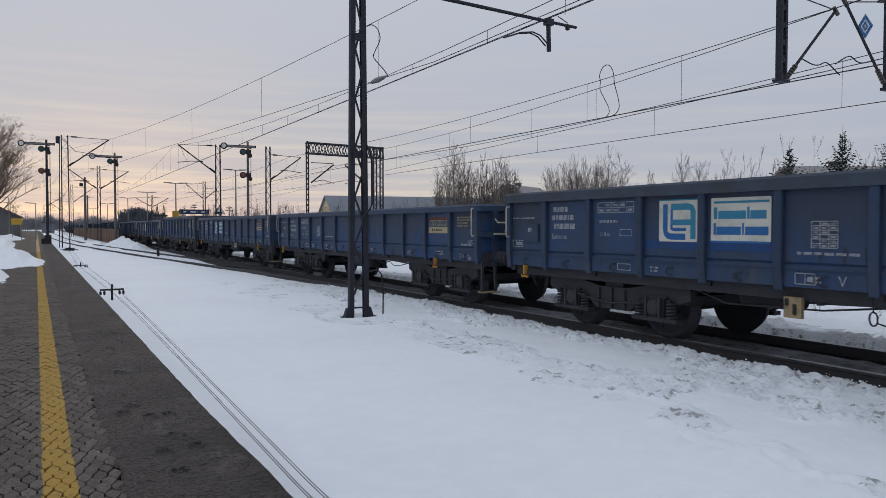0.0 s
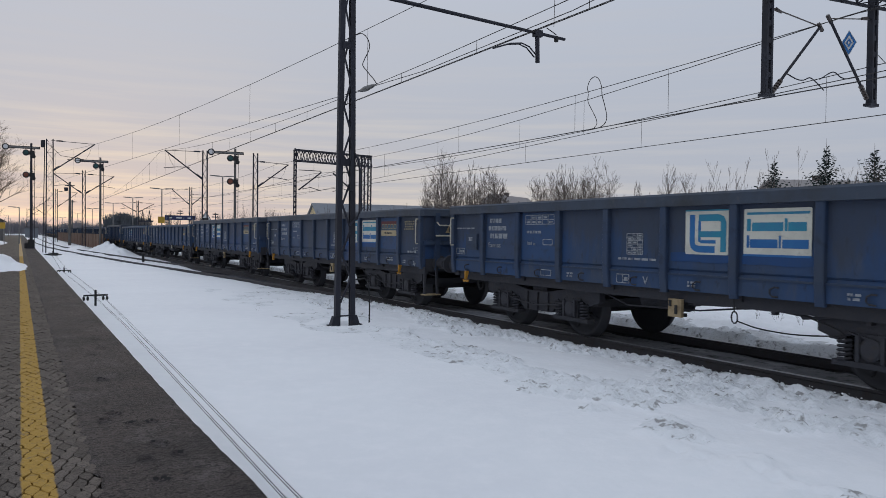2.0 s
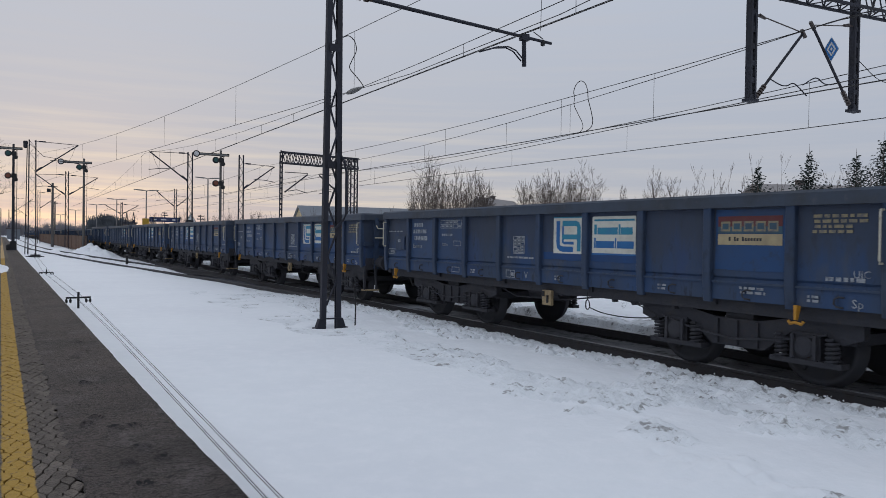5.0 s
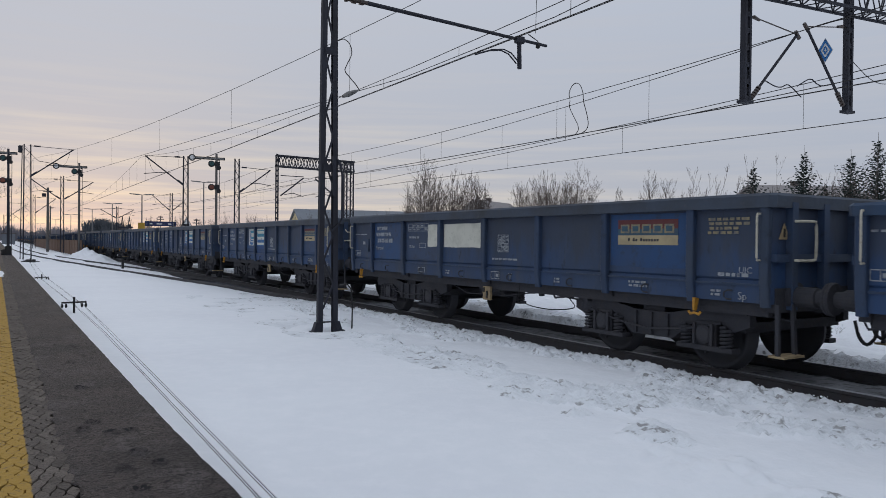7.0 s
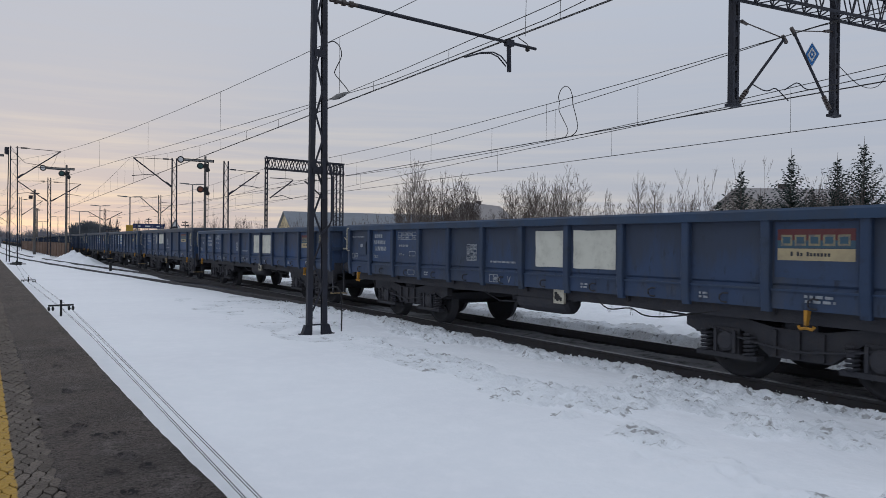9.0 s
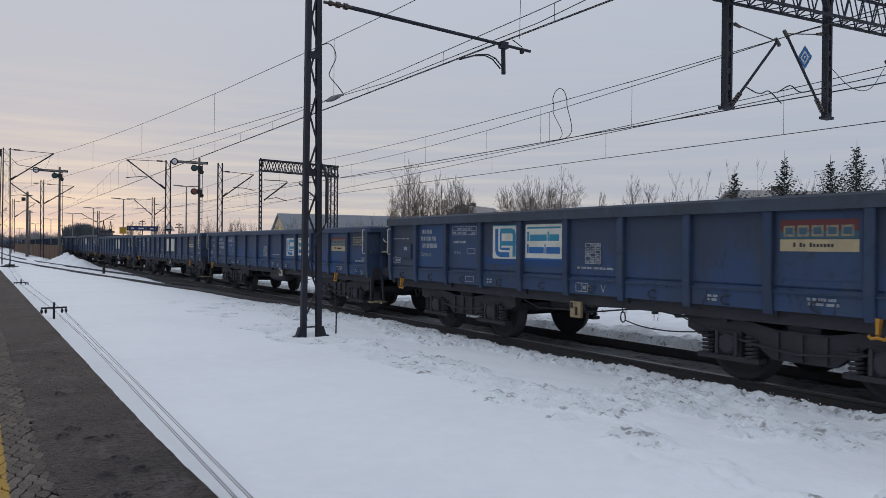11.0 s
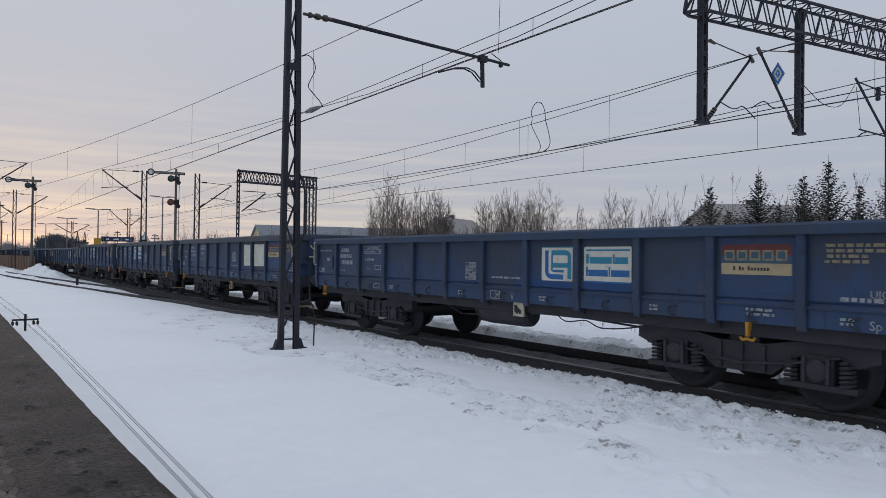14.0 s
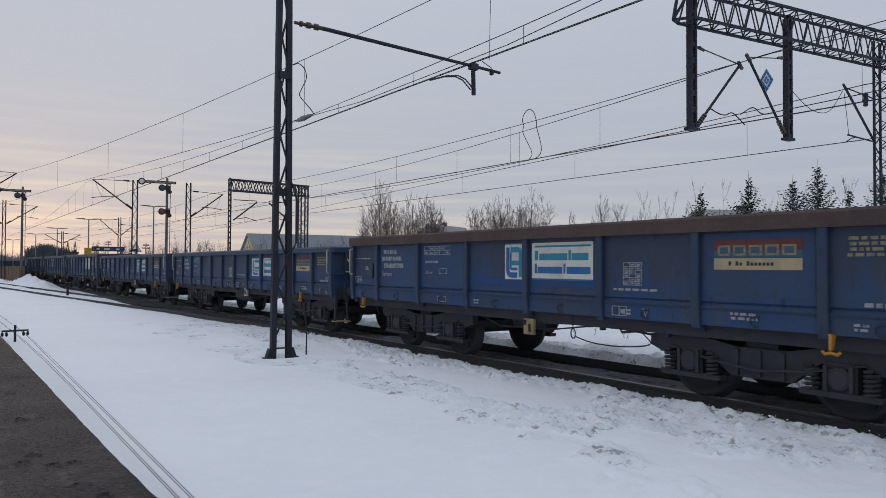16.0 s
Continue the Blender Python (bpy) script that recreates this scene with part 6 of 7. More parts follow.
def wire_post(x, y, h):
    s = thing("wire_post", "short black signal wire post with pulleys in the snow", "post", pose(x, y, -0.12, 0, 0, 8), "signal wire posts")
    bm = B()
    bar(bm, (0, 0, -0.1), (0, 0, h), 0.025, n=6)
    part("stake", bm, BLACKP, s)
    bm = B()
    bar(bm, (-0.25, 0, h - 0.12), (0.25, 0, h - 0.12), 0.018)
    part("crossarm", bm, BLACKP, s)
    for dx in (-0.24, -0.16, 0.16, 0.24):
        bm = B()
        lathe(bm, [(-0.02, 0.035), (0, 0.055), (0.02, 0.035)], "x", 10, at=(dx, 0, h - 0.19))
        part("pulley", bm, BLACKP, s)


for x, y, h in ((1.47, 17.8, 0.42), (1.55, 32.6, 0.27), (1.9, 54.0, 0.4), (1.45, -6, 0.42)):
    wire_post(x, y, h)
for dx, near, mid, far in ((-0.088, 1.338, 1.420, 1.475), (-0.068, 1.354, 1.442, 1.510), (0.068, 1.418, 1.505, 1.565), (0.088, 1.436, 1.528, 1.60)):
    bm = B()
    tube(bm, [(near - 0.06, -6, 0.08), (near, 4.2, 0.05), (mid, 8.5, 0.06), (far, 12.7, 0.08), (1.58 + dx * 1.1, 17.8, 0.10), (1.55 + dx * 1.5, 32.6, 0.05), (1.9 + dx, 54, 0.1)], 0.0029, 5)
    tagged(part("signal_wire", bm, WIRE), "thin steel signal wire along the platform edge", "wire", "signal wires")


def notice_board():
    s = thing("notice_board", "small yellow notice board on two posts by the station building", "notice board", pose(-1.75, 88, PLATFORM_Z))
    for x in (-0.4, 0.4):
        bm = B()
        bar(bm, (x, 0, 0), (x, 0, 2.3), 0.03)
        part("post", bm, GALV, s)
    bm = B()
    box(bm, -0.5, 0.5, -0.06, -0.031, 1.6, 2.25)
    part("board", bm, SIGNY, s)


notice_board()


def point_motor():
    bm = B()
    box(bm, -0.35, 0.35, -0.25, 0.25, 0, 0.12)
    bar(bm, (-0.5, 0, 0.06), (0.6, 0.1, 0.06), 0.03)
    bar(bm, (-0.2, 0.3, 0.1), (0.35, -0.2, 0.16), 0.04)
    o = part("point_machine", bm, BLACKP)
    o.matrix_basis = pose(1.95, 56.5, -0.09)
    tagged(o, "black iron point machine lying in the snow", "point machine")
    s = thing("marker_post", "short dark marker post beside the turnout", "post", pose(6.0, 43.5, -0.15))
    bm = B()
    bar(bm, (0, 0, 0), (0, 0, 0.55), 0.06)
    part("stake", bm, BLACKP, s)


point_motor()


def fence():
    f = thing("fence", "brown boarded fence between the tracks", "fence", pose(6.25, 68, -0.1))
    board = None
    for k in range(120):
        y = 0.75 * k
        m = pose(0.02 * math.sin(k * 1.7), y, 0)
        if board is None:
            bm = B()
            box(bm, -0.02, 0.02, 0, 0.70, 0.1, 1.48)
            board = part("board", bm, FENCEM, f)
        else:
            share(board, "board", f, m)
    post = None
    for k in range(31):
        m = pose(0.06, 3.0 * k, 0)
        if post is None:
            bm = B()
            box(bm, -0.05, 0.05, -0.05, 0.05, 0, 1.55)
            post = part("post", bm, MASTM, f)
        else:
            share(post, "post", f, m)


fence()


# ---- beyond the train: shed, houses, thickets and spruces; beside the platform: tree, station, woods ----
def gabled(name, label, cx, cy, rot, length, width, eave, ridge, wall_mat, roof_mat, windows=(), chimney=None, group=""):
    """A house with its ridge along local x; windows: (side, along, z, w, h)."""
    h = thing(name, label, "building", pose(cx, cy, -0.1, 0, 0, rot), group)
    a, b = length / 2, width / 2
    bm = B()
    v = [bm.verts.new(p) for p in ((-a, -b, 0), (a, -b, 0), (a, b, 0), (-a, b, 0), (-a, -b, eave), (a, -b, eave), (a, b, eave), (-a, b, eave), (-a, 0, ridge), (a, 0, ridge))]
    for f in ((0, 1, 5, 4), (2, 3, 7, 6), (1, 2, 6, 9, 5), (3, 0, 4, 8, 7)):
        bm.faces.new([v[i] for i in f])
    part("wall", finish(bm), wall_mat, h)
    o = 0.35
    for s in (-1, 1):
        bm = B()
        dz = (ridge - eave) / b
        lo, t = eave - dz * o, 0.16
        vs = [bm.verts.new(p) for p in ((-a - o, s * (b + o), lo), (a + o, s * (b + o), lo), (a + o, 0, ridge), (-a - o, 0, ridge), (-a - o, s * (b + o), lo + t), (a + o, s * (b + o), lo + t), (a + o, 0, ridge + t), (-a - o, 0, ridge + t))]
        for f in ((0, 1, 2, 3), (4, 5, 6, 7), (0, 1, 5, 4), (2, 3, 7, 6), (1, 2, 6, 5), (0, 3, 7, 4)):
            bm.faces.new([vs[i] for i in f])
        bmesh.ops.translate(bm, vec=(0, 0, 0.01), verts=bm.verts)
        part("roof", finish(bm), roof_mat, h)
    for side, along, z, w, hh in windows:
        bm = B()
        if side == "s":
            box(bm, along - w / 2, along + w / 2, -b - 0.03, -b + 0.05, z, z + hh, 0)
            box(bm, along - w / 2 + 0.07, along + w / 2 - 0.07, -b - 0.036, -b - 0.03, z + 0.07, z + hh - 0.07, 1)
        else:
            box(bm, -a - 0.03, -a + 0.05, along - w / 2, along + w / 2, z, z + hh, 0)
            box(bm, -a - 0.036, -a - 0.03, along - w / 2 + 0.07, along + w / 2 - 0.07, z + 0.07, z + hh - 0.07, 1)
        part("window", bm, [SIGNW, GLASSD], h)
    for c in chimney or ():
        bm = B()
        box(bm, c - 0.25, c + 0.25, -0.25, 0.25, ridge - 0.6, ridge + 0.42)
        box(bm, c - 0.30, c + 0.30, -0.30, 0.30, ridge + 0.42, ridge + 0.50)
        part("chimney", bm, ROOFB, h)
    return h


gabled("shed", "long pale yellow shed with a grey sheet roof", 56.5, 105, -10, 34, 12.0, 3.8, 6.4, PLASTER, ROOFM)
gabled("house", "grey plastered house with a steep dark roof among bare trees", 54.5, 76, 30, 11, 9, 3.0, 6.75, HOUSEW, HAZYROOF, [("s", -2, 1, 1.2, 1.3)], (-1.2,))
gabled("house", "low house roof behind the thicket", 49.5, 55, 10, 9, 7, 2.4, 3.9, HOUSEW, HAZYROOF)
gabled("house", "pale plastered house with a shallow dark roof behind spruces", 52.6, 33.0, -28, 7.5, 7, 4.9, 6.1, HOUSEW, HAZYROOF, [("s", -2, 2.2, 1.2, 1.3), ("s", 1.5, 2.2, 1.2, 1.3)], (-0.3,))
gabled("station_building", "small station building with a dark roof beside the platform", -5.9, 124, 90, 16, 8, 3.0, 5.1, SHADEWALL, ROOFB, [("s", -4, 1.2, 1.2, 1.5), ("s", 0, 1.2, 1.2, 1.5)])


def twig(bm, rnd, p, d, length, r, depth, bend=0.25, droop=0.0, spread=0.85):
    """A bending shoot with side shoots, three-sided."""
    n = 4 if depth else 3
    pts = [Vector(p)]
    d = Vector(d).normalized()
    for k in range(n):
        d = (d + Vector((rnd.uniform(-bend, bend), rnd.uniform(-bend, bend), rnd.uniform(-bend * 0.4, bend * 0.6) - droop))).normalized()
        pts.append(pts[-1] + d * (length / n))
    rings = []
    for i, q in enumerate(pts):
        rr = r * (1 - 0.8 * i / n)
        t = (pts[min(i + 1, n)] - pts[max(i - 1, 0)]).normalized()
        u = t.orthogonal().normalized()
        w = t.cross(u)
        rings.append([bm.verts.new(q + (u * math.cos(a) + w * math.sin(a)) * rr) for a in (0, 2.094, 4.189)])
    for a, b in zip(rings, rings[1:]):
        for k in range(3):
            j = (k + 1) % 3
            bm.faces.new((a[k], a[j], b[j], b[k]))
    if depth:
        for k in range(rnd.randint(3, 5) + depth):
            f = rnd.uniform(0.25, 0.97)
            i = min(n - 1, int(f * n))
            q = pts[i].lerp(pts[i + 1], f * n - i)
            ax = (pts[i + 1] - pts[i]).normalized()
            out = ax + Vector((rnd.uniform(-1, 1), rnd.uniform(-1, 1), rnd.uniform(-0.1, 0.6))) * spread
            twig(bm, rnd, q, out, length * rnd.uniform(0.28, 0.5), max(min(0.006, r), r * (1 - 0.7 * f) * 0.55), depth - 1, bend, droop, spread)


def shoot(bm, rnd, p, d, length, r, depth):
    """An upright shoot that curves towards the sky, with ascending side shoots."""
    n = 4
    pts, d = [p], d.normalized()
    for k in range(n):
        d = (d + Vector((rnd.uniform(-0.03, 0.03), rnd.uniform(-0.03, 0.03), 0.16))).normalized()
        pts.append(pts[-1] + d * (length / n))
    rings = []
    for i, q in enumerate(pts):
        rr = max(0.005, r * (1 - 0.78 * i / n))
        rings.append([bm.verts.new(q + Vector((math.cos(a), math.sin(a), 0)) * rr) for a in (0, 2.094, 4.189)])
    for a, b in zip(rings, rings[1:]):
        for k in range(3):
            j = (k + 1) % 3
            bm.faces.new((a[k], a[j], b[j], b[k]))
    for k in range(int(length * 2.6) + 3 if depth else 0):
        f = rnd.uniform(0.22, 0.95)
        i = min(n - 1, int(f * n))
        a = rnd.uniform(0, 6.283)
        out = Vector((math.cos(a), math.sin(a), rnd.uniform(1.3, 3.2)))
        shoot(bm, rnd, pts[i].lerp(pts[i + 1], f * n - i), out, length * rnd.uniform(0.14, 0.34) * (1.25 - 0.6 * f), max(0.007, r * (1 - 0.6 * f) * 0.5), depth - 1)


def shrub_mesh(seed, stems, h, spread, depth=1, r=0.03):
    rnd = random.Random(seed)
    bm = B()
    for k in range(stems):
        a = rnd.uniform(0, 6.283)
        q = spread * math.sqrt(rnd.random())
        lean = rnd.uniform(0.0, 0.15)
        shoot(bm, rnd, Vector((q * math.cos(a), q * math.sin(a), -0.1)), Vector((lean * math.cos(a), lean * math.sin(a), 1)), h * rnd.uniform(0.45, 1.0), r * rnd.uniform(0.7, 1.2), depth)
    return bm


def bare_tree(name, label, x, y, h, seed, mat, crown=0.42, r=0.22, depth=3, limbs=13, droop=0.0, group="bare trees", z0=-0.1):
    rnd = random.Random(seed)
    t = thing(name, label, "tree", pose(x, y, z0), group)
    bm = B()
    pts = [Vector((0, 0, -0.1))]
    for k in range(6):
        pts.append(pts[-1] + Vector((rnd.uniform(-0.05, 0.05) * h * 0.3, rnd.uniform(-0.05, 0.05) * h * 0.3, h * 0.82 / 6)))
    rings = []
    for i, q in enumerate(pts):
        rr = r * (1 - 0.82 * i / 6) * (1.35 if i == 0 else 1)
        rings.append([bm.verts.new(q + Vector((math.cos(a), math.sin(a), 0)) * rr) for a in [k * 6.283 / 8 for k in range(8)]])
    for a, b in zip(rings, rings[1:]):
        for k in range(8):
            j = (k + 1) % 8
            bm.faces.new((a[k], a[j], b[j], b[k]))
    part("trunk", bm, mat, t)
    bm = B()
    for k in range(limbs):
        f = 0.25 + 0.75 * (k + rnd.random()) / limbs
        i = min(5, int(f * 6))
        q = pts[i].lerp(pts[i + 1], f * 6 - i)
        a = k * 2.4 + rnd.uniform(-0.4, 0.4)
        l = h * crown * (1.15 - 0.65 * f)
        twig(bm, rnd, q, (math.cos(a), math.sin(a), 0.55 + 0.9 * f), l, r * 0.35 * (1.1 - 0.7 * f), depth, 0.28, droop)
    part("crown", bm, mat, t)
    return t


def polar(az, d):
    return d * math.sin(radians(az)), d * math.cos(radians(az))


SHRUBS = [part("bare_shrub", shrub_mesh(s, n, h, sp, 2, r), BARK) for s, n, h, sp, r in ((1, 28, 7.0, 1.5, 0.022), (2, 30, 6.4, 1.6, 0.020), (3, 22, 7.2, 1.2, 0.022), (4, 18, 4.0, 1.9, 0.015), (5, 8, 6.0, 2.0, 0.016))]
rnd = random.Random(8)
places = []
for k in range(6):       # low growth under the thicket's trees
    places.append((30.2 + 4.6 * k / 5 + rnd.uniform(-0.3, 0.3), rnd.uniform(54, 60), (1, 3, 0, 3)[k % 4]))
for k in range(7):
    places.append((37.9 + 5.0 * k / 6 + rnd.uniform(-0.3, 0.3), rnd.uniform(55, 61), (3, 2, 3, 1)[k % 4]))
for az in (29.2, 35.6, 36.3, 37.0, 43.6, 44.3):
    places.append((az, rnd.uniform(52, 55), 3))
for k in range(18):      # thinner scrub towards the spruces
    places.append((43.8 + 24 * k / 17 + rnd.uniform(-0.5, 0.5), rnd.uniform(45, 54), (3, 4, 4, 4)[k % 4]))
for k in range(11):      # whips among the spruces
    places.append((53.5 + 14 * k / 10 + rnd.uniform(-0.5, 0.5), rnd.uniform(43, 47), 4))
for k in range(12):      # low scrub in front of the shed
    places.append((16.0 + 14 * k / 11 + rnd.uniform(-0.4, 0.4), rnd.uniform(66, 84), 3))
for k in range(6):
    places.append((8 + 1.8 * k, rnd.uniform(150, 190), 1))
first = set()
for az, d, v in places:
    x, y = polar(az, d)
    m = pose(x, y, -0.1, 0, 0, rnd.uniform(0, 360))
    ob = SHRUBS[v]
    if v in first:
        ob = copy_thing(ob, m)
    else:
        first.add(v)
        ob.matrix_basis = m
    tagged(ob, "leafless winter shrub with many thin upright stems", "shrub", "bare shrubs beyond the tracks")
for az, d, h, s in ((30.4, 54, 8.6, 3), (42.1, 54, 7.7, 4), (47.6, 52, 6.8, 7), (48.9, 52, 6.5, 8)):
    x, y = polar(az, d)
    bare_tree("birch", "slender leafless birch with fine upswept twigs", x, y, h, s, BIRCH, 0.30, 0.08, 2, 30, 0.0, "birches")
SAPLINGS = [bare_tree("sapling", "young leafless tree with a fine upswept crown", 0, 0, h, s, BARK, 0.31, 0.065, 2, n, 0.0, "young bare trees") for h, s, n in ((7.3, 31, 34), (6.7, 32, 34), (6.1, 33, 30), (4.9, 34, 20))]
spots = [(30.0 + 5.0 * k / 8 + rnd.uniform(-0.25, 0.25), rnd.uniform(54, 61), (0, 1, 2)[k % 3]) for k in range(9)]
spots += [(37.9 + 4.9 * k / 8 + rnd.uniform(-0.25, 0.25), rnd.uniform(55, 61), (1, 2, 0)[k % 3]) for k in range(9)]
spots += [(44.4 + 8.5 * k / 7 + rnd.uniform(-0.4, 0.4), rnd.uniform(47, 53), 3) for k in range(8)]
used = set()
for az, d, v in spots:
    x, y = polar(az, d)
    m = pose(x, y, -0.1, 0, 0, rnd.uniform(0, 360))
    if v in used:
        copy_thing(SAPLINGS[v], m)
    else:
        used.add(v)
        SAPLINGS[v].matrix_basis = m


def spruce(az, d, h, seed, wide=0.38):
    x, y = polar(az, d)
    rnd = random.Random(seed)
    t = thing("spruce", "dark green spruce with drooping branches and a bare leader", "tree", pose(x, y, -0.1), "spruces")
    bm = B()
    bar(bm, (0, 0, -0.1), (0, 0, h + 0.35), 0.10, n=6, taper=0.06)
    part("trunk", bm, BARK, t)
    bm = B()
    z = 0.5
    while z < h * 0.97:
        f = z / h
        reach = h * wide * (1 - f) ** 1.15 + 0.04
        n = max(5, int(11 * (1 - f) + 5))
        a0 = rnd.random() * 6.28
        for k in range(n):
            a = a0 + 6.283 * k / n + rnd.uniform(-0.25, 0.25)
            l = reach * rnd.uniform(0.35, 1.3) * (1.35 if rnd.random() < 0.08 else 1.0)
            rise = (0.70 * f + 0.30) + rnd.uniform(-0.18, 0.22)
            zb = z + rnd.uniform(-0.14, 0.14)
            steps_n = max(3, int(l / 0.10))
            u = Vector((math.cos(a), math.sin(a), 0))
            w = Vector((-math.sin(a), math.cos(a), 0))
            for q in range(steps_n):
                g = (q + 0.6) / steps_n
                c = Vector((0, 0, zb)) + u * (l * g) + Vector((0, 0, l * (rise * g * g + 0.1 * g - 0.12 * (1 - f) * g)))
                wd = (0.085 * (1.15 - g) + 0.025) * min(1.0, 0.35 + reach)
                for sgn in (-1, 1):
                    tip = c + u * rnd.uniform(0.06, 0.16) + w * sgn * wd * rnd.uniform(0.8, 1.5) + Vector((0, 0, rnd.uniform(-0.10, 0.06)))
                    v = [bm.verts.new(p) for p in (c - u * 0.04, c + w * sgn * 0.02 + Vector((0, 0, 0.03)), tip, c + u * 0.07 - Vector((0, 0, 0.03)))]
                    bm.faces.new(v)
        z += max(0.17, 0.40 * (1 - f))
    part("crown", bm, NEEDLE, t)


for az, d, h, s in ((54.9, 46, 6.25, 1), (53.4, 48, 4.6, 2), (58.2, 46, 7.05, 3), (61.1, 46, 6.7, 4), (62.7, 45, 7.4, 5), (64.6, 46, 6.0, 6), (66.6, 46, 6.9, 7), (56.2, 48, 5.0, 8), (51.5, 50, 4.0, 9), (70, 46, 6.8, 10), (59.6, 48, 5.2, 11)):
    spruce(az, d, h, s)
bare_tree("tree", "large leafless tree with dense drooping twigs behind the platform", -4.2, 95, 13.4, 21, TANBARK, 0.46, 0.30, 3, 92, 0.03, "bare trees", PLATFORM_Z)
bare_tree("tree", "leafless tree far along the line", -4.5, 190, 8, 22, BARK, 0.42, 0.2, 2, 16)
bare_tree("tree", "small leafless tree far beyond the tracks", *polar(14.0, 150), 6, 23, BARK, 0.42, 0.16, 2, 14)


def woods(label, az0, az1, d, h, seed, per=9, fan=11, mat=None):
    """A far belt of bare trees: fans of slender upright boughs with uneven tops."""
    rnd = random.Random(seed)
    bm = B()
    n = int((az1 - az0) * per)
    for k in range(n):
        az = az0 + (az1 - az0) * (k + rnd.random()) / n
        dd = d * rnd.uniform(0.92, 1.1)
        x, y = polar(az, dd)
        hh = h * rnd.uniform(0.45, 1.0) * (1 + 0.35 * noise.noise((az * 0.7, seed, 0)))
        for q in range(fan):
            a = rnd.uniform(0, 6.283)
            lean = rnd.uniform(0.0, 0.34) * hh
            z0 = rnd.uniform(-0.03, 0.45) * hh
            base = Vector((x, y, z0 - 0.3))
            tip = Vector((x + lean * math.cos(a), y + lean * math.sin(a), z0 + (hh - z0) * rnd.uniform(0.6, 1.0)))
            bar(bm, base, tip, hh * 0.022 * rnd.uniform(0.5, 1.4), n=3, taper=0.25)
    tagged(part("far_woods", bm, mat or FAR), label, "woods", "far woods", "stuff")


# needle colour greyed and lifted, with the distance haze painted in
NEEDLEFAR = material("far_conifers", (0.075, 0.085, 0.10), 0.95, vary=[((0.11, 0.12, 0.13), 0.1, 0.4, 0.7, 0.7)])
# the two hazy belts get their haze from FAR's paled colour alone
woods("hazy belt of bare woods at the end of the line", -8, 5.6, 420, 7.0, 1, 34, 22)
woods("dark clump of trees beyond the yard", 5.4, 8.2, 330, 9.0, 2, 60, 60, NEEDLEFAR)
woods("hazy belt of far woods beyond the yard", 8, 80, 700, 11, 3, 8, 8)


def line_kiosk():
    s = thing("relay_hut", "grey relay hut far along the line", "hut", pose(2.6, 205, -0.2))
    bm = B()
    box(bm, -1.4, 1.4, -1, 1, 0, 2.6)
    part("wall", bm, ROOFM, s)
    bm = B()
    box(bm, -1.6, 1.6, -1.2, 1.2, 2.6, 2.8)
    part("roof", bm, ROOFB, s)


line_kiosk()


def weed(x, y, seed):
    rnd = random.Random(seed)
    bm = B()
    for k in range(5):
        twig(bm, rnd, (rnd.uniform(-0.06, 0.06), rnd.uniform(-0.06, 0.06), 0), (rnd.uniform(-0.4, 0.4), rnd.uniform(-0.4, 0.4), 1), rnd.uniform(0.1, 0.26) * (1.3 if x > 10 else 0.5), 0.0016, 1 if x > 10 else 0, 0.2)
    o = part("dry_weed", bm, BARK)
    o.matrix_basis = pose(x, y, snow_height(x, y) - 0.03)
    tagged(o, "dry brown weed stalks poking out of the snow", "weed", "dry weeds")


for k, (x, y) in enumerate(((12.6, 8.2), (12.9, 8.9), (13.2, 9.6), (12.4, 10.6), (13.4, 7.6), (12.7, 11.8), (13.1, 12.9), (4.5, 15.6), (12.9, 6.4), (13.6, 6.0))):
    weed(x, y, k)


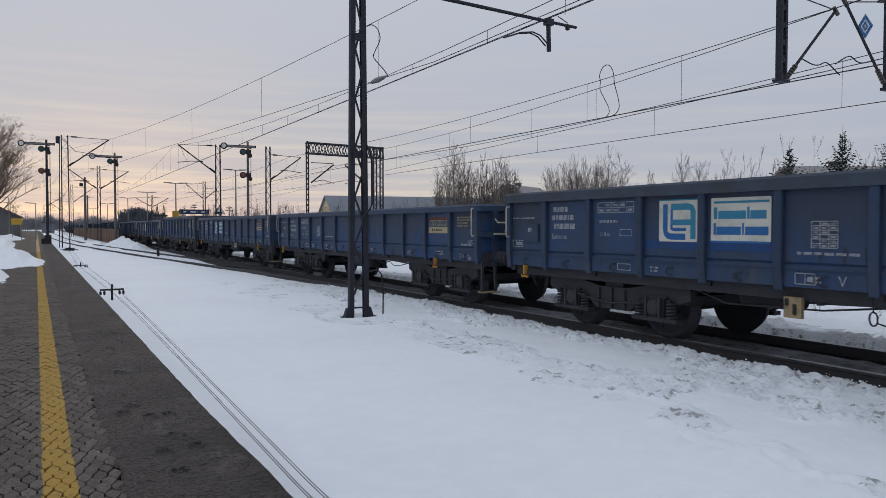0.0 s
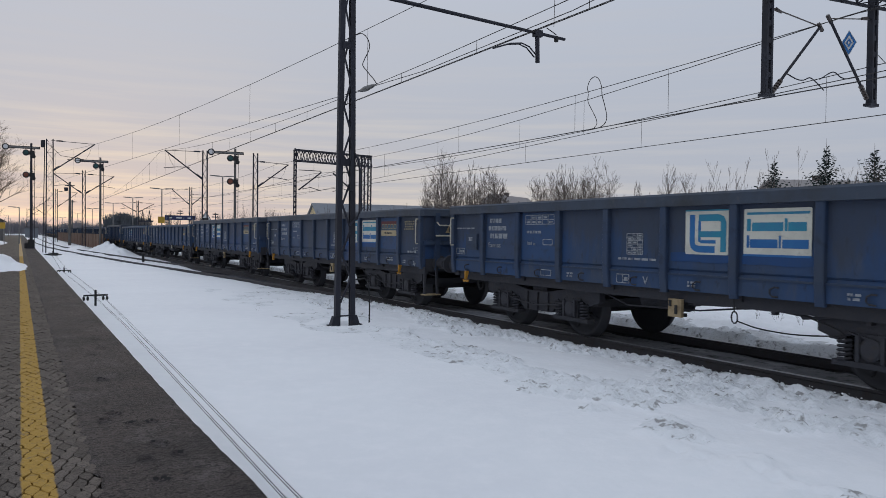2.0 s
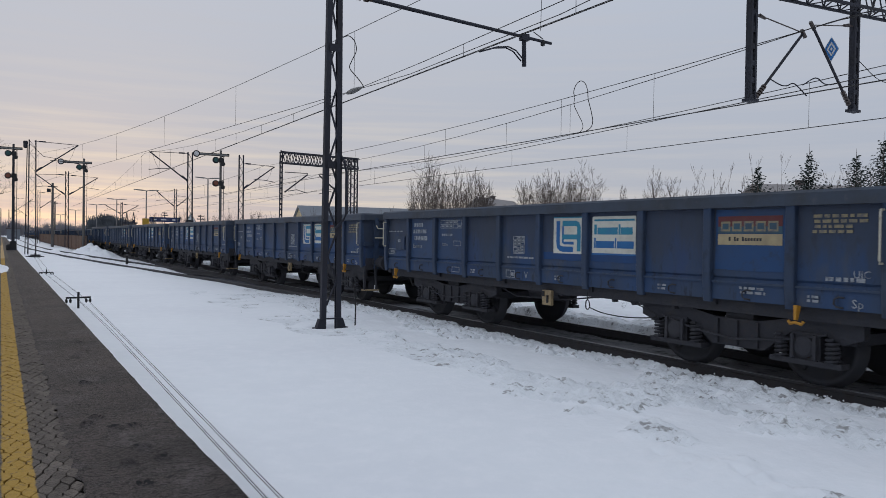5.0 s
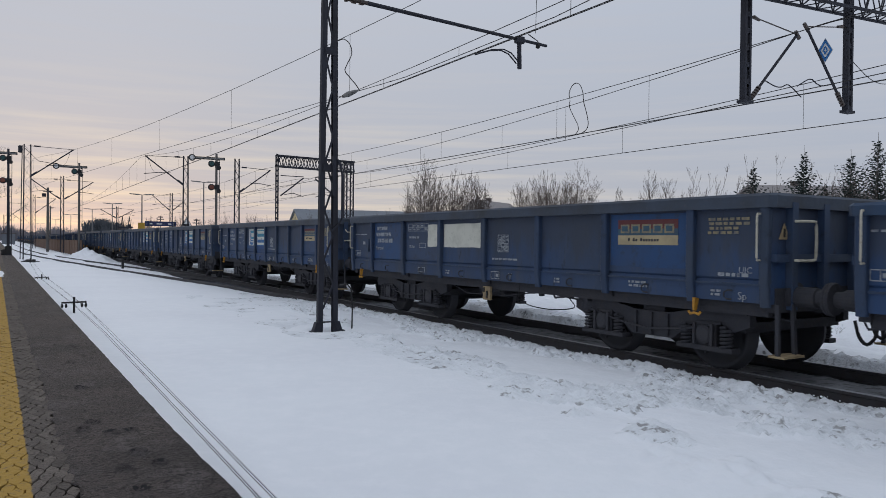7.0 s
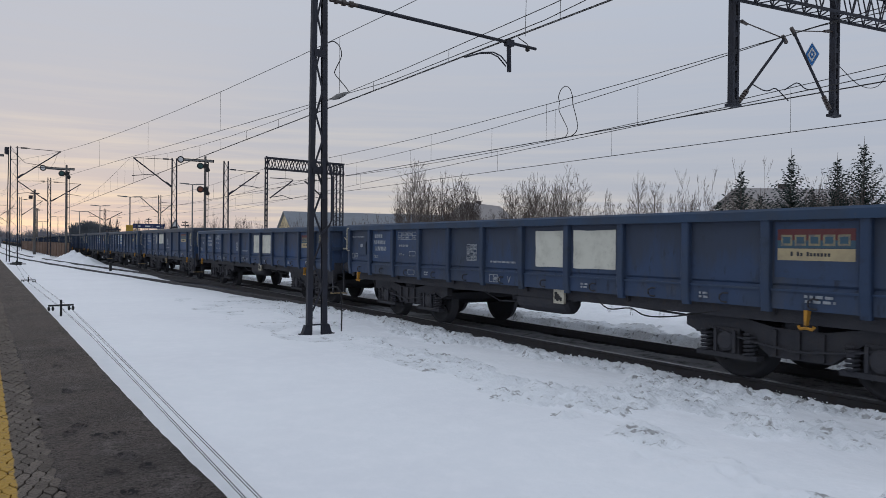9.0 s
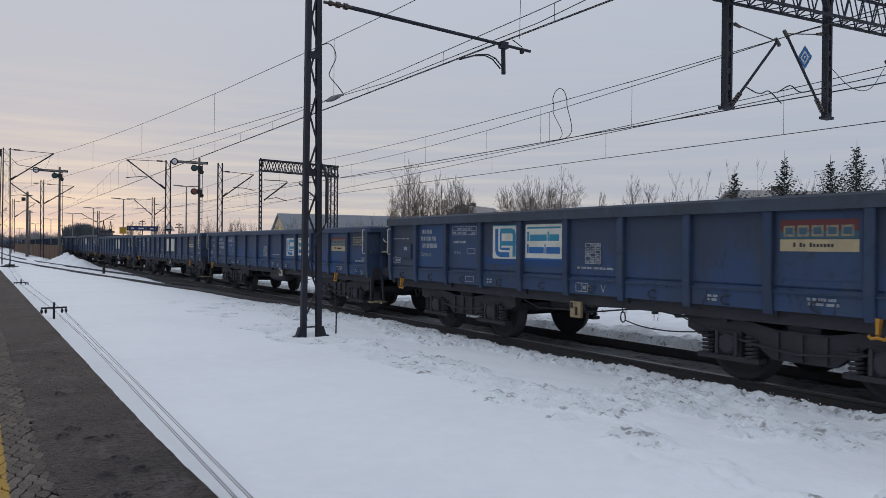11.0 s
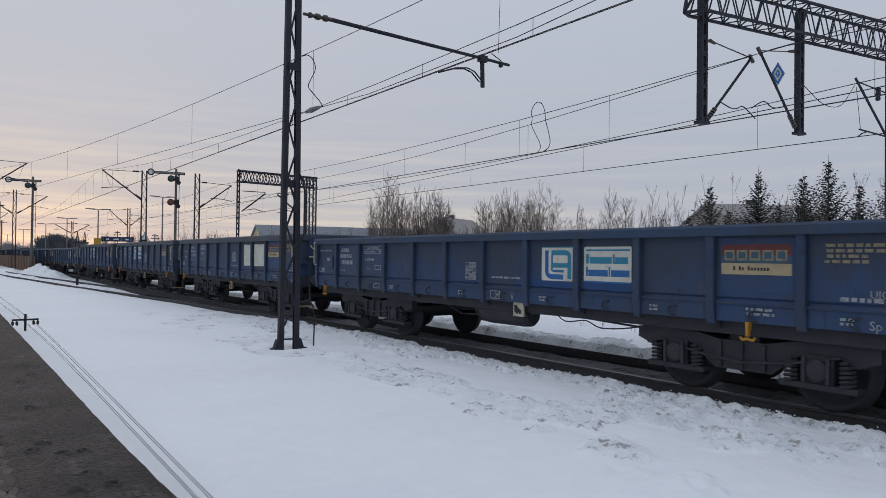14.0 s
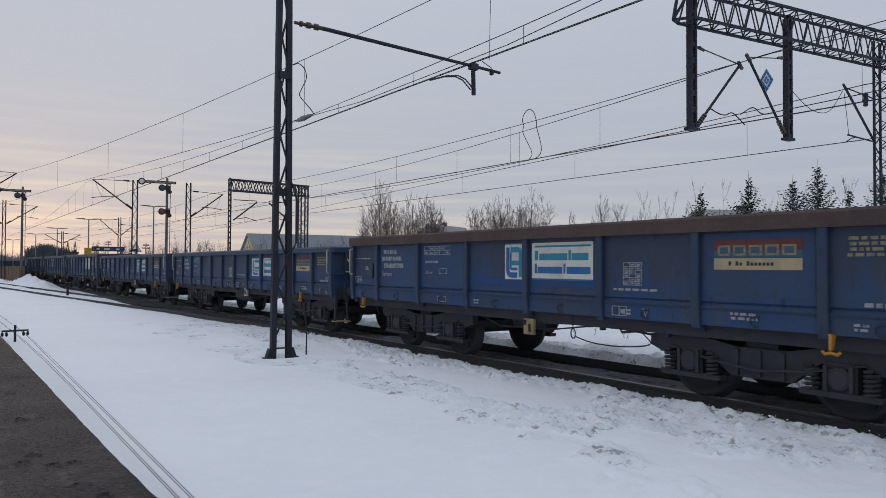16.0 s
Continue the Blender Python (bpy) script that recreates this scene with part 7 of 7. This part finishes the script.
# ---- platform pavers: six-sided blocks, the nearest as pieces of their own ----
def pavers():
    slab = bpy.data.objects["platform"]
    w, l, step = 0.078, 0.186, 0.117

    def hexagon(bm, x, y, rnd, mi=0):
        g = 0.0068
        z = PLATFORM_Z - 0.002 + rnd.uniform(-0.005, 0.005)
        tx, ty = rnd.uniform(-0.08, 0.08), rnd.uniform(-0.02, 0.10)
        jit = lambda: rnd.uniform(-0.006, 0.006)
        shape = [(0, -l / 2 + 2 * g), (w / 2 - g * 0.5, -l / 8), (w / 2 - g * 0.5, l / 8), (0, l / 2 - 2 * g), (-w / 2 + g * 0.5, l / 8), (-w / 2 + g * 0.5, -l / 8)]
        shape = [(a + 0.6 * jit(), b + 1.6 * jit()) for a, b in shape]
        top = [bm.verts.new((x + a * 0.94, y + b * 0.95, z + a * tx + b * ty)) for a, b in shape]
        mid = [bm.verts.new((x + a, y + b, z - 0.007)) for a, b in shape]
        low = [bm.verts.new((x + a, y + b, z - 0.036)) for a, b in shape]
        bm.faces.new(top).material_index = mi
        for u, v in ((mid, top), (low, mid)):
            for i in range(6):
                j = (i + 1) % 6
                bm.faces.new((u[i], u[j], v[j], v[i])).material_index = mi

    kinds = {}
    for name, mat in (("p", STRIPED),):
        for k in range(12):
            bm = B()
            hexagon(bm, 0, 0, random.Random(k + 3))
            me = bpy.data.meshes.new("paver")
            bm.to_mesh(me)
            bm.free()
            me.materials.append(mat)
            kinds[name, k] = me
    rnd = random.Random(5)
    rest = B()
    count = 0
    row = 0
    y = -3.216
    while y < 46:
        x = -0.405 + (w / 2 if row % 2 else 0)
        lo = -3.4
        x -= w * math.ceil((x - lo) / w)
        while x < 0.385:
            near = 3.7 < y < 8.0 and x > -0.20
            if near and count < 300:
                o = new("paver", kinds["p", rnd.randrange(12)])
                o.parent = slab
                o.matrix_basis = pose(x, y, 0)
                count += 1
            else:
                hexagon(rest, x, y, rnd)
            x += w
        y += step
        row += 1
    me = bpy.data.meshes.new("paver_field")
    rest.to_mesh(me)
    rest.free()
    me.materials.append(STRIPED)
    o = new("paver_field", me)
    o.parent = slab
    tagged(o, kind="stuff")
    # the line goes on as paint, far off
    bm = B()
    box(bm, 0.0, 0.19, 46, 240, PLATFORM_Z - 0.034, PLATFORM_Z - 0.002)
    part("yellow_line", bm, PAVERY, slab)
    bm = B()
    box(bm, -3.4, -0.002, 46, 240, PLATFORM_Z - 0.034, PLATFORM_Z - 0.004)
    box(bm, 0.192, 0.388, 46, 240, PLATFORM_Z - 0.034, PLATFORM_Z - 0.004)
    part("far_paving", bm, PAVER, slab)


pavers()


# ---- motion: the train rolls away at a steady speed, and its wheels turn ----
def motions():
    for wagon, y in TRAIN:
        walk(wagon, [(t, pose(TRACK_X, y + SPEED * t, 0)) for t in (0.0, 4.0, 8.0, 12.0, 16.0)])
        for curve in wagon.animation_data.action.layers[0].strips[0].channelbag(wagon.animation_data.action_slot).fcurves:
            for key in curve.keyframe_points:
                key.interpolation = "LINEAR"
    turn = math.degrees(SPEED / WHEEL_R)
    first = {}
    for wheelset in WHEELSETS:
        y = round(wheelset.location.y, 2)
        if y not in first:
            walk(wheelset, [(k / 30, pose(0, y, WHEEL_R, -turn * k / 30)) for k in range(481)])
            first[y] = wheelset
        else:
            wheelset.rotation_mode = "QUATERNION"
            keys = wheelset.animation_data_create()
            keys.action = first[y].animation_data.action
            keys.action_slot = first[y].animation_data.action_slot


motions()
